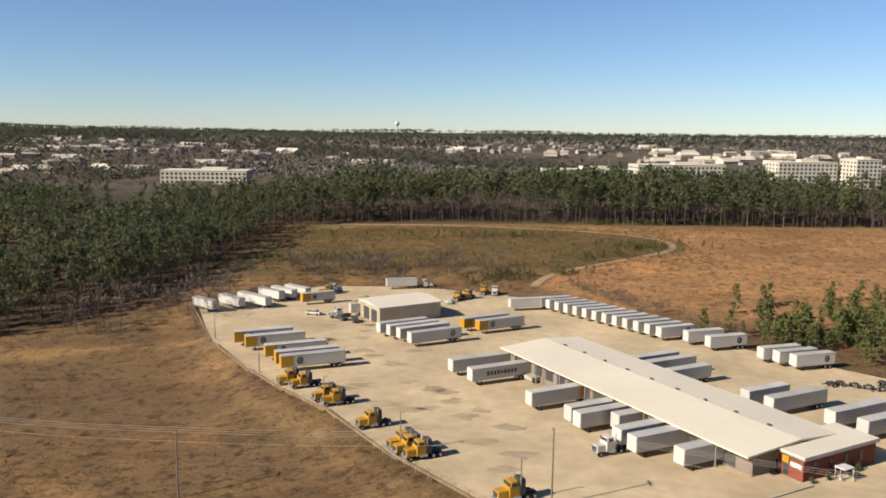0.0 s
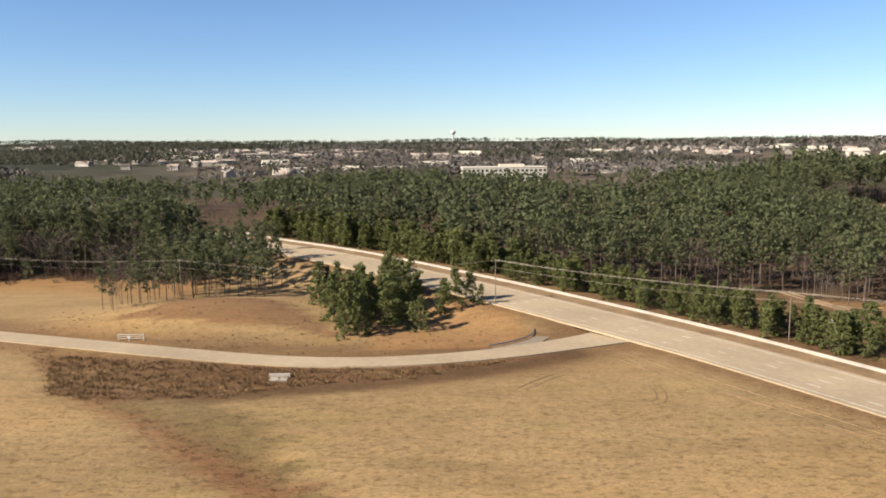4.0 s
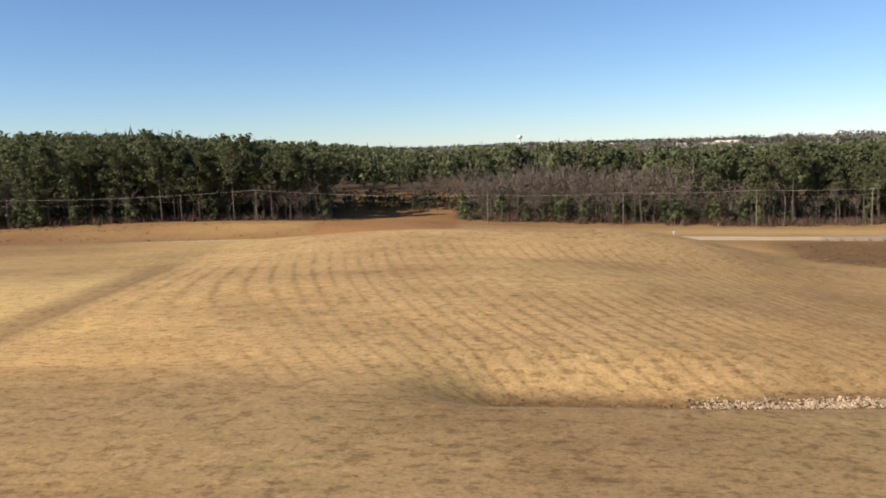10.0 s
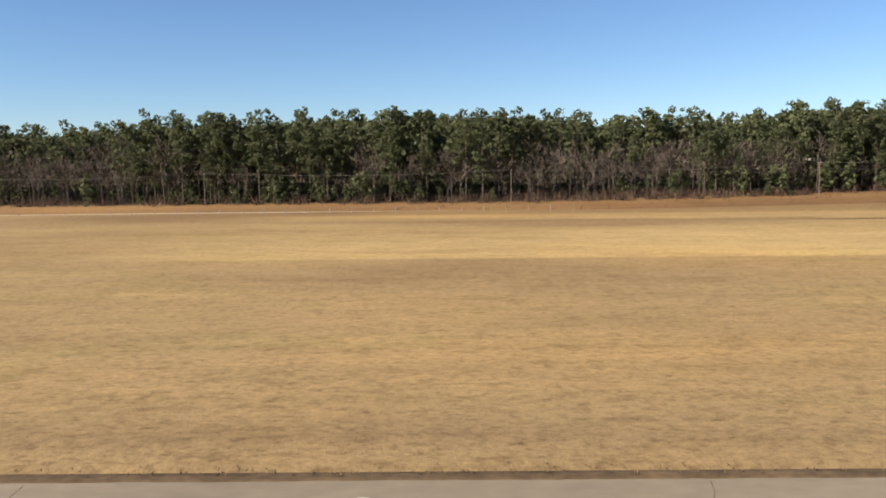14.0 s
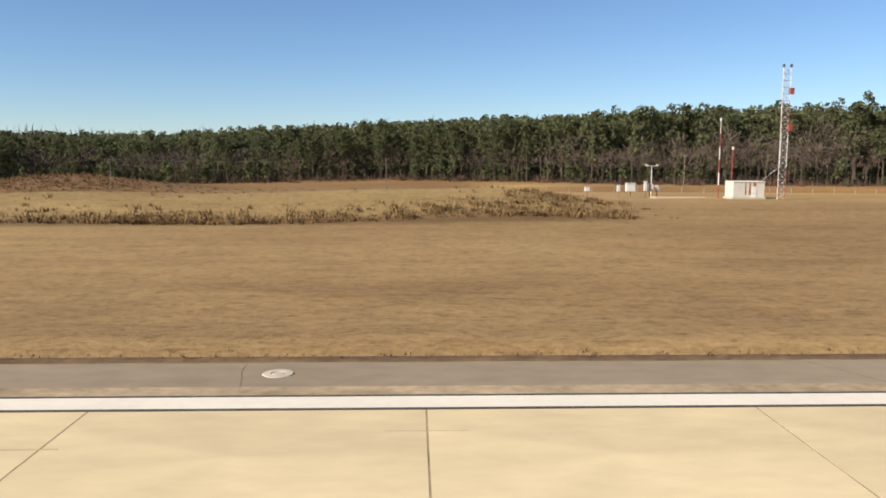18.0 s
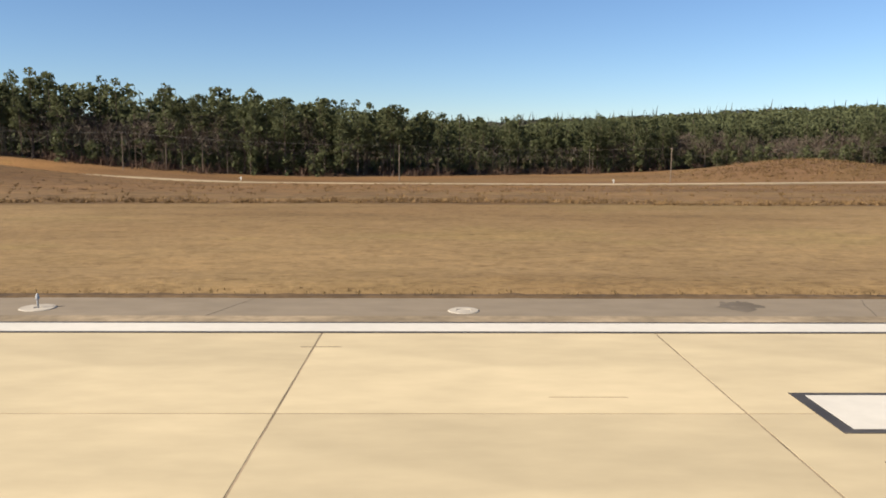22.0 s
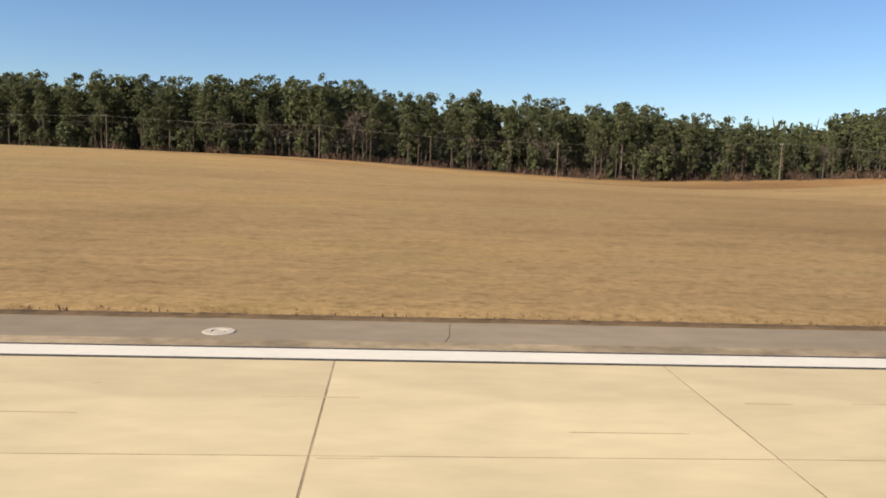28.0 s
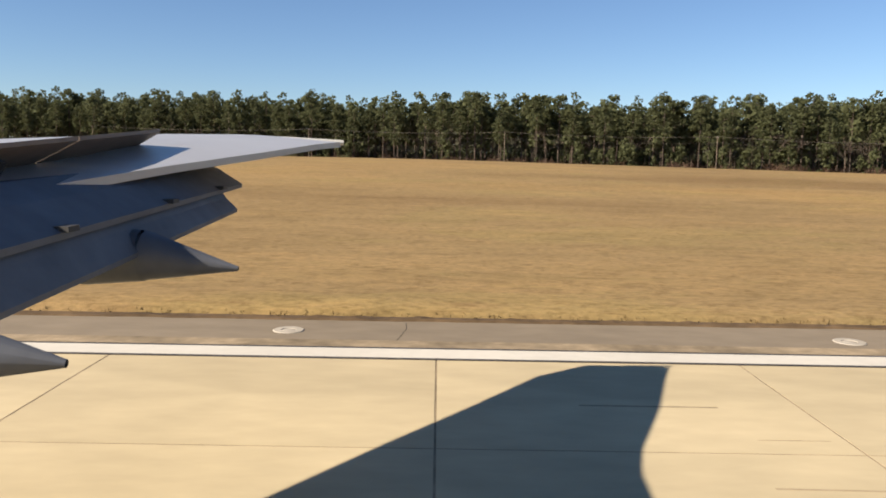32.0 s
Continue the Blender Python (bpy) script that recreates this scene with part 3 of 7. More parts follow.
def cover(x, y):
    """Colour of what grows there, with the shade of some banks put into it."""
    tan, brown, orange, weeds = (np.array(c) for c in ((.272, .183, .087), (.126, .079, .040), (.27, .152, .066), (.150, .086, .041)))
    duff, far_wood, pale = (np.array(c) for c in ((.075, .050, .030), (.045, .046, .028), (.385, .268, .118)))
    c = np.broadcast_to(tan, (*np.shape(x), 3)).copy()

    def lay(mask, col):
        c[:] = c * (1 - mask[..., None]) + col * mask[..., None]
    wob = 8 * np.sin(x / 23.0) + 5 * np.sin(y / 13.0 + x / 41.0)
    lay((1 - smooth(27, 37, y + wob * .12)) * smooth(-900, -930, x) * .7, np.array((.205, .138, .070)))
    # near the runway the turf is shorter and greyer; beyond it a pale mown field with a straight edge, and the raked orange hill
    dull = np.array((.250, .170, .082))
    lay((1 - smooth(93.5, 95.5, y)) * smooth(-770, -790, x) * smooth(-1010, -930, x), dull)
    lay((1 - smooth(70, 78, y + wob * .1)) * smooth(-795, -785, x) * (1 - smooth(-520, -470, x)), dull)
    lay(smooth(93.5, 95.5, y) * (1 - smooth(140, 170, y + wob)) * (1 - smooth(-788, -783, x)) * smooth(-1120, -960, x) * .9, pale)
    lay(smooth(76, 84, y + wob * .15) * (1 - smooth(196, 215, y)) * smooth(-786, -780, x) * (1 - smooth(-640, -615, x + wob)) * .8, np.array((.375, .250, .116)) - np.array((.085, .060, .026)) * smooth(-705, -650, x)[..., None])
    lay(smooth(70, 80, y) * (1 - smooth(165, 180, y)) * smooth(-792, -787, x) * (1 - smooth(-784, -779, x)) * .7, np.array((.17, .112, .055)))
    lay(smooth(-1130, -1190, x) * (1 - smooth(96, 130, y)) * .8, np.array((.225, .150, .072)))
    lay(smooth(-1880, -1930, x) * (1 - smooth(240, 290, y)) * .8, np.array((.252, .172, .080)))
    lay(smooth(-265, -215, x - (y - 165) * -.5 + wob * .5) * (1 - smooth(300, 330, y)), brown)
    bank = np.interp(x, [-1745, -1690, -1640, -1595, -1547, -1500, -1469, -1430, -1395, -1357, -1325, -1290, -1252], [64, 64, 68, 71, 80, 77, 75, 81, 82, 91, 82, 83, 87])
    lay(smooth(0, 5, y - bank + wob * .2) * smooth(-1246, -1250, x) * smooth(-1700, -1640, x) * .78, np.array((.150, .094, .048)))
    lay(smooth(30, 55, y - bank + wob) * smooth(-1350, -1380, x) * smooth(-1700, -1640, x) * .6, weeds)
    lay(smooth(3, 9, y - bank + wob * .2) * smooth(-1246, -1250, x) * smooth(-1362, -1346, x) * (1 - smooth(135, 160, y)) * .75, np.array((.255, .185, .082)))
    # weeds along the bank's foot, darkened in colour for the shadow under them
    lay(np.exp(-((y - bank - 1.0 + wob * .12) / 2.6) ** 2) * smooth(-1246, -1250, x) * smooth(-1745, -1640, x) * .75, weeds * .55)
    lay(smooth(150, 185, y + wob) * smooth(-790, -830, x) * smooth(-1120, -1060, x) * .55, weeds)
    blot = np.clip(.5 + .5 * np.sin(x / 9.0 + 2 * np.sin(y / 17.0)) * np.sin(y / 11.0 + x / 31.0), 0, 1)
    lay(smooth(-615, -650, x + wob) * smooth(-800, -740, x) * (1 - smooth(205, 225, y)) * (.05 + .35 * blot), np.array((.185, .112, .056)))
    d, _, _ = along(x, y, coarse(PERIMETER, 4))
    lay((1 - smooth(6, 22, d + wob * .5)) * .8, weeds)
    below = smooth(3, 6, np.interp(-x, -PERIMETER[:, 0], PERIMETER[:, 1]) - y)
    # bank below the road: brown weeds, its shade put into the colour
    lay((1 - smooth(17, 23, d + wob * .4)) * below * smooth(-640, -622, x) * (1 - smooth(-530, -505, x)) * .92, np.array((.085, .052, .030)))
    d, _, _ = along(x, y, coarse(CREEK, 4))
    lay((1 - smooth(3, 6.5, d + wob * .2)) * .75, weeds * .75)
    lay((1 - smooth(1.2, 2.6, d + wob * .12)) * .95, weeds * .32)
    lay((1 - smooth(2.5, 6, np.hypot((x + 597) / 1.5, y - 97.5) + wob * .1)) * .9, np.array((.090, .048, .028)))
    d, _, _ = along(x, y, coarse(DITCH, 4))
    lay((1 - smooth(1.6, 4.5, d + wob * .1)) * .85, weeds * .65)
    d, _, _ = along(x, y, [(-386, 141, 0), (-371, 136, 0), (-358, 134, 0), (-342, 139, 0), (-326, 144, 0), (-308, 150, 0), (-300, 155, 0), (-284, 162, 0)])
    lay((1 - smooth(1.5, 6, d + wob * .15)) * .85, weeds * .6)
    d, _, _ = along(x, y, coarse(CHANNEL, 4))
    lay((1 - smooth(1, 5, d + wob * .1)) * .85, np.array((.13, .062, .03)))
    # weeds between the ramp road and the field, a darker olive patch and the red lip beside the channel
    lay(inside(x, y, [(-400, 167), (-379, 162), (-359, 158), (-335, 156), (-312, 158), (-284, 170), (-285, 165), (-306, 154), (-321, 145), (-334, 144), (-345, 140), (-353, 135), (-369, 134), (-387, 136)]) * .85, np.array((.150, .085, .043)))
    lay(inside(x, y, [(-378, 135), (-355, 131), (-347, 125), (-338, 111), (-335, 101), (-330, 88), (-336, 92), (-352, 111), (-367, 125)]) * .8, np.array((.150, .105, .048)))
    d, _, _ = along(x, y, [(-388, 139, 0), (-375, 130, 0), (-366, 123, 0), (-352, 108, 0), (-345, 101, 0), (-337, 91, 0)])
    lay((1 - smooth(.8, 3.2, d + wob * .15)) * .75, np.array((.225, .115, .054)))
    lay(inside(x, y, [(-402, 196), (-391, 201), (-386, 218), (-362, 216), (-344, 194), (-338, 181), (-352, 188), (-373, 190), (-390, 193)]) * .85, np.array((.165, .092, .047)))
    d, _, _ = along(x, y, [(a, b, 0) for a, b in YARD_EDGE[:7]])
    lay((1 - smooth(5, 12, d + wob * .3)) * .6, np.array((.20, .128, .060)))
    lay((1 - smooth(1.5, 4.5, d + wob * .1)) * .8, np.array((.085, .054, .028)))
    lay(inside(x, y, [(-126, 296), (-116, 332), (-66, 318), (-84, 308), (-112, 284), (-122, 262), (-150, 262)]) * .85, np.array((.185, .108, .056)))
    # a darker line along the swale
    d, _, _ = along(x, y, coarse(SWALE, 4))
    lay((1 - smooth(1.5, 5, d)) * .85, weeds * .45)
    lay(smooth(168, 176, y) * (1 - smooth(190, 205, y)) * smooth(-790, -820, x) * smooth(-1060, -1030, x) * .5, pale)
    edge = np.interp(x, EDGE_X, EDGE_Y)
    lay(smooth(-30, -8, y + wob * .6 - edge) * (1 - smooth(-395, -385, x)) * .7, np.array((.20, .108, .046)))
    lay(smooth(-4, 5, y + wob * .3 - edge) * (1 - smooth(-395, -385, x)), duff)
    lay(inside(x, y, [(-768, 250), (-724, 250), (-715, 420), (-770, 420)]) * 1.0, np.array((.20, .108, .046)))
    lay(np.exp(-((x + 1398) / 44) ** 2 - ((y - 290) / 26) ** 2) * .9, np.array((.135, .078, .045)))
    lay(inside(x, y, LEFT_WOOD) * 1.0, duff)
    d, _, _ = along(x, y, coarse(HIGHWAY, 4))
    lay((1 - smooth(17, 21, d + wob * .15)) * .75, weeds)
    lay(inside(x, y, [(-300, 170), (-292, 180), (-293, 196), (-312, 212), (-335, 196), (-330, 170)]) * .8, orange)
    d, _, _ = along(x, y, [(-215, 178, 0), (-185, 176, 0), (-164, 180, 0), (-150, 160, 0), (-134, 144, 0), (-116, 133, 0), (-96, 117, 0), (-70, 100, 0)])
    lay((1 - smooth(1.5, 6, d + wob * .2)) * .6, np.array((.27, .158, .066)))
    d, _, _ = along(x, y, [(-200, 222, 0), (-172, 214, 0), (-150, 208, 0), (-122, 216, 0), (-100, 214, 0), (-84, 190, 0)])
    lay((1 - smooth(2, 8, d + wob * .25)) * .6, np.array((.26, .155, .068)))
    lay(smooth(298, 322, y + wob * .6) * smooth(-140, -110, x) * (1 - smooth(430, 450, y)), np.array((.118, .078, .034)))
    patch = np.clip(.5 + np.sin(x / 14.0 + 1.5 * np.sin(y / 21.0)) * np.sin(y / 12.0 + x / 37.0), 0, 1)
    lay(smooth(318, 345, y + wob) * smooth(-140, -110, x) * (1 - smooth(418, 432, y)) * (.3 + .6 * patch), np.array((.098, .072, .029)))
    cleared = np.interp(y, [262, 290, 300, 314, 323, 343, 353, 366, 382, 400, 412, 425, 450], [20, 5, 7, 19, 35, 58, 75, 84, 87, 80, 62, 40, 20])
    lay(smooth(228, 262, y + wob * .5 + .45 * (x - 60)) * smooth(0, 5, x - cleared) * (1 - smooth(425, 440, y)), np.array((.262, .146, .066)))
    lay(smooth(0, 5, x - cleared) * (1 - smooth(20, 40, x - cleared + wob)) * (1 - smooth(330, 350, y)) * smooth(280, 290, y) * .7, np.array((.33, .170, .074)))
    lay(smooth(436, 450, y) , duff)
    lay(smooth(560, 640, y), far_wood)
    town = smooth(600, 720, y) * (1 - smooth(3600, 4400, y)) * smooth(-900, -600, x) * (.6 + .4 * np.sin(x / 173.0 + y / 277.0))
    lay(town, np.array((.100, .078, .058)))
    return c


# ---- ground sheet ----
def ground():
    xs = np.concatenate([np.linspace(-9500, -3100, 26)[:-1], np.arange(-3100, -2400, 35.0), np.arange(-2400, -640, 4.0), np.arange(-640, -560, 1.6), np.arange(-560, 420, 4.0), np.arange(420, 1000, 30.0), np.linspace(1000, 7500, 30)])
    ys = np.concatenate([[-3000, -900, -300, -60, 0, 21.6, 24.2], np.arange(25.5, 60, 2.5), np.arange(60, 230, 2.5), np.arange(230, 330, 4.0), np.arange(330, 620, 9.0), np.geomspace(620, 8300, 60)])
    px, py = np.meshgrid(xs, ys, indexing="ij")
    pz = height(px, np.maximum(py, 0))
    ragged = 0.10 * np.sin(px * 1.7) * np.sin(px * .61 + 2)
    pz = np.where((py > 500) & (py < 8000), pz + 5.0 * smooth(620, 900, py) * (np.sin(px * .037 + py * .011) * np.sin(py * .023 + px * .005) + .5 * np.sin(px * .11 + 1.7) * np.sin(py * .071)), pz)
    strip = (px < -880) & (py < 24.3)
    pz = np.where(strip, -0.5, pz)
    pz = np.where((px < -880) & (py > 24.3) & (py < 29), 0.05 + ragged * .2, pz)
    n, m = px.shape
    v = np.stack([px, py, pz], -1).reshape(-1, 3)
    i = np.arange(n * m).reshape(n, m)
    f = np.stack([i[:-1, :-1], i[1:, :-1], i[1:, 1:], i[:-1, 1:]], -1).reshape(-1, 4)
    me = array_mesh("ground", v, f, M["ground"], True)
    col = cover(px, py).reshape(-1, 3)
    at = me.attributes.new("cover", 'FLOAT_COLOR', 'POINT')
    at.data.foreach_set("color", np.concatenate([col, np.ones((len(col), 1))], 1).astype(np.float32).ravel())
    fu = smooth(74, 88, py + 6 * np.sin(px / 31)) * (1 - smooth(165, 190, py)) * smooth(-615, -655, px) * smooth(-800, -770, px) * (.6 + .4 * np.sin(px / 19.0 + 1) * np.sin(py / 13.0))
    a2 = me.attributes.new("furrow", 'FLOAT', 'POINT')
    a2.data.foreach_set("value", fu.astype(np.float32).ravel())
    bend = px - 27 * smooth(-787, -745, px) * np.exp(-(py - 88) / 60)
    a4 = me.attributes.new("furrow_way", 'FLOAT_VECTOR', 'POINT')
    a4.data.foreach_set("vector", np.stack([bend, py * .25, 0 * px], -1).astype(np.float32).ravel())
    a5 = me.attributes.new("rough", 'FLOAT', 'POINT')
    rough = smooth(-265, -215, px + (py - 165) * .5) * (1 - smooth(430, 445, py)) * (1 - smooth(300, 360, px))
    rough = np.maximum(rough, .75 * smooth(70, 86, py) * (1 - smooth(215, 245, py)) * smooth(-1700, -1640, px) * (1 - smooth(-1365, -1350, px)))
    a5.data.foreach_set("value", rough.astype(np.float32).ravel())
    a6 = me.attributes.new("clods", 'FLOAT', 'POINT')
    clods = (1 - smooth(195, 225, py)) * (.45 + .45 * smooth(-830, -780, px)) * (1 - .5 * smooth(120, 150, py) * smooth(-600, -580, px))
    a6.data.foreach_set("value", clods.astype(np.float32).ravel())
    return thing("ground", "dry tan winter grass and bare soil over rolling land", "ground", me, kind="structure")


ground()


# ---- roads ----
def ribbon(name, line, offs, lift, mat, depth=0.5):
    """A slab along a line, from offset to offset across it, with sides."""
    p = np.asarray(line)
    t = np.gradient(p[:, :2], axis=0)
    t /= np.linalg.norm(t, axis=1)[:, None]
    nrm = np.stack([-t[:, 1], t[:, 0]], 1)
    o0, o1 = offs
    rows = []
    for o, dz in ((o0, -depth), (o0, 0), (o1, 0), (o1, -depth)):
        o = np.broadcast_to(o, len(p))
        rows.append(np.concatenate([p[:, :2] + nrm * o[:, None], p[:, 2:] + lift + dz], 1))
    v = np.stack(rows, 1).reshape(-1, 3)
    i = np.arange(len(p))[:-1] * 4
    f = np.concatenate([np.stack([i + k, i + k + 4, i + k + 5, i + k + 1], 1) for k in range(3)])
    return array_mesh(name, v, f, mat)


def dashes(name, line, off, lift, dash, gap, width, mat):
    b = Build()
    p = np.asarray(line)
    d = np.concatenate([[0], np.cumsum(np.hypot(*np.diff(p[:, :2], axis=0).T))])
    s = 0.0
    while s < d[-1] - dash:
        q = [np.array([np.interp(u, d, p[:, k]) for k in range(3)]) for u in (s, s + dash)]
        t = (q[1] - q[0]) / np.linalg.norm(q[1] - q[0])
        n = np.array([-t[1], t[0], 0])
        c = (q[0] + q[1]) / 2 + n * off
        b.box((c[0], c[1], c[2] + lift), (dash, width, 0.02), math.atan2(t[1], t[0]))
        s += dash + gap
    return b.mesh(name, mat)


FLARE = 7 * np.exp(-np.arange(len(PERIMETER)) * 6.0 / 16.0)
thing("perimeter_road", "pale narrow concrete perimeter road across the grass", "road", ribbon("perimeter_road", PERIMETER, (-3.6 - FLARE, 3.6 + FLARE), 0.05, M["road"]), kind="structure")
highway = thing("highway", "pale multi-lane concrete highway with no traffic", "road", ribbon("highway", HIGHWAY, (-4.7, 13.6), 0.06, M["road"]), kind="structure")
# in plan the highway runs away from the runway: its right side is at positive offsets seen from its start
for o in (1.0, 5.0, 9.0):
    part("lane_dashes", dashes("lane_dashes", HIGHWAY[60:], o, 0.09, 3.0, 9.0, 0.16, M["white_paint"]), highway)
for o in (-3.0, 12.2):
    part("edge_line", ribbon("edge_line", HIGHWAY, (o - .08, o + .08), 0.075, M["white_paint"], 0.01), highway)
thing("highway_barrier", "long low concrete barrier along the highway verge", "barrier", ribbon("highway_barrier", HIGHWAY, (-10.25, -9.95), 0.80, M["kerb"], 1.4), kind="structure")
thing("highway_verge", "strip of dry grass verge beside the barrier", "verge", ribbon("highway_verge", HIGHWAY, (-9.95, -4.6), 0.10, M["verge"], 0.6), kind="structure")
CLEARING = rounded([(3, 290, 0), (6, 300, 0), (19, 314, 0), (35, 323, 0), (58, 343, 0), (75, 353, 0), (84, 366, 0), (87, 382, 0), (79, 400, 0), (61, 412, 0), (38, 422, 0), (-36, 441, 0), (-92, 447, 0)])
thing("clearing_track", "pale bare earth track through the cleared land", "track", ribbon("clearing_track", [(x, y, float(height(x, y))) for x, y, z in CLEARING], (-1.7, 1.7), .12, M["dirt"], .5), kind="structure")
track = thing("dirt_track", "two-rutted bare dirt track across the field", "track", kind="structure")
part("rut", ribbon("rut", [(x, y, float(height(x, y))) for x, y, z in TRACK], (-2.0, -0.6), 0.10, M["dirt"], 0.5), track)
part("rut", ribbon("rut", [(x, y, float(height(x, y))) for x, y, z in TRACK], (0.6, 2.0), 0.10, M["dirt"], 0.5), track)


def guard_rail(line, off, label):
    g = thing("guard_rail", label, "guard rail")
    p = np.asarray(line)
    part("rail", ribbon("rail", p, (off - .05, off + .05), 0.75, M["steel"], 0.32), g)
    d = np.concatenate([[0], np.cumsum(np.hypot(*np.diff(p[:, :2], axis=0).T))])
    post = Build().box((0, 0, 0.2), (0.18, 0.15, 1.0)).mesh("post", M["wood_pole"])
    t = np.gradient(p[:, :2], axis=0)
    t /= np.linalg.norm(t, axis=1)[:, None]
    for s in np.arange(0, d[-1], 3.8):
        q = [np.interp(s, d, p[:, k]) for k in range(3)]
        n = [np.interp(s, d, -t[:, 1]), np.interp(s, d, t[:, 0])]
        o = part("post", post, g)
        o.location = (q[0] + n[0] * (off + .16), q[1] + n[1] * (off + .16), q[2])
    return g


sel = [i for i, p in enumerate(PERIMETER) if -628 < p[0] < -512]
guard_rail(PERIMETER[sel[0]:sel[-1]], 3.9, "galvanised guard rail on wooden posts above the culvert")
LOOP = rounded([(-303, 168.5, -6.6), (-294, 172, -6.5), (-289.5, 180, -6.4), (-291, 192, -6), (-300, 206, -5.2), (-314, 223, -4)], 3)
guard_rail(LOOP, 0, "curved guard rail round the ramp nose")
thing("ramp_shoulder", "dark asphalt shoulder curving round the ramp nose", "shoulder", ribbon("ramp_shoulder", LOOP, (-4.2, -.6), 0.12, M["asphalt"]), kind="structure")


# ---- runway ----
RW_END, THRESH = -2290.0, -890.0
def runway():
    base = Build().box(((RW_END + THRESH) / 2, 1.0, -0.26), (THRESH - RW_END, 41.2, 0.510))
    rw = thing("runway", "pale jointed concrete runway with a white edge stripe", "runway", base.mesh("runway", M["joint"]), kind="structure")
    sh = Build().box(((RW_END + THRESH) / 2, 22.42, -0.26), (THRESH - RW_END, 3.66, 0.50))
    part("shoulder", sh.mesh("shoulder", M["asphalt"]), rw, "worn grey asphalt shoulder")
    # stripe with black borders
    L, c = THRESH - RW_END, (THRESH + RW_END) / 2
    part("edge_stripe", Build().box((c, 20.12, 0.012), (L, 0.92, 0.012)).mesh("edge_stripe", M["white_paint"]), rw, "white runway edge stripe")
    for y in (19.57, 20.67):
        part("stripe_border", Build().box((c, y, 0.011), (L, 0.14, 0.012)).mesh("stripe_border", M["black_paint"]), rw)

    def block(x0, x1, y0, y1, ragged=False):
        e = part("marking_border", Build().box(((x0 + x1) / 2, (y0 + y1) / 2, 0.008), (x1 - x0 + .5, y1 - y0 + .36, 0.012)).mesh("marking_border", M["black_paint"]), rw)
        part("marking", Build().box(((x0 + x1) / 2, (y0 + y1) / 2, 0.014), (x1 - x0, y1 - y0, 0.012)).mesh("marking", M["white_paint"]), rw, "white touchdown block with a black border")
    for x0, x1, y1, n in ((-1227, -1182, 16.9, 0), (-1367, -1342.6, 14.2, 3), (-1527, -1504.2, 14.4, 2), (-1678.5, -1656.4, 11.5, 1)):
        if n == 0:
            block(x0, x1, 8.0, y1)
        for k in range(n):
            block(x0, x1, y1 - 1.83 - k * 3.4, y1 - k * 3.4)
    # inlet pairs let into the slabs near the centre
    for x, y in ((-1714.1, 12.85), (-1714.1, 11.45), (-1600.5, 12.2), (-1601.2, 11.1)):
        part("inset_light", Build().ring((x, y), 0.0, 0.19, 0.004, 14, 0.02).mesh("inset_light", M["joint"]), rw, "brownish inset light can")
    return rw


rw = runway()


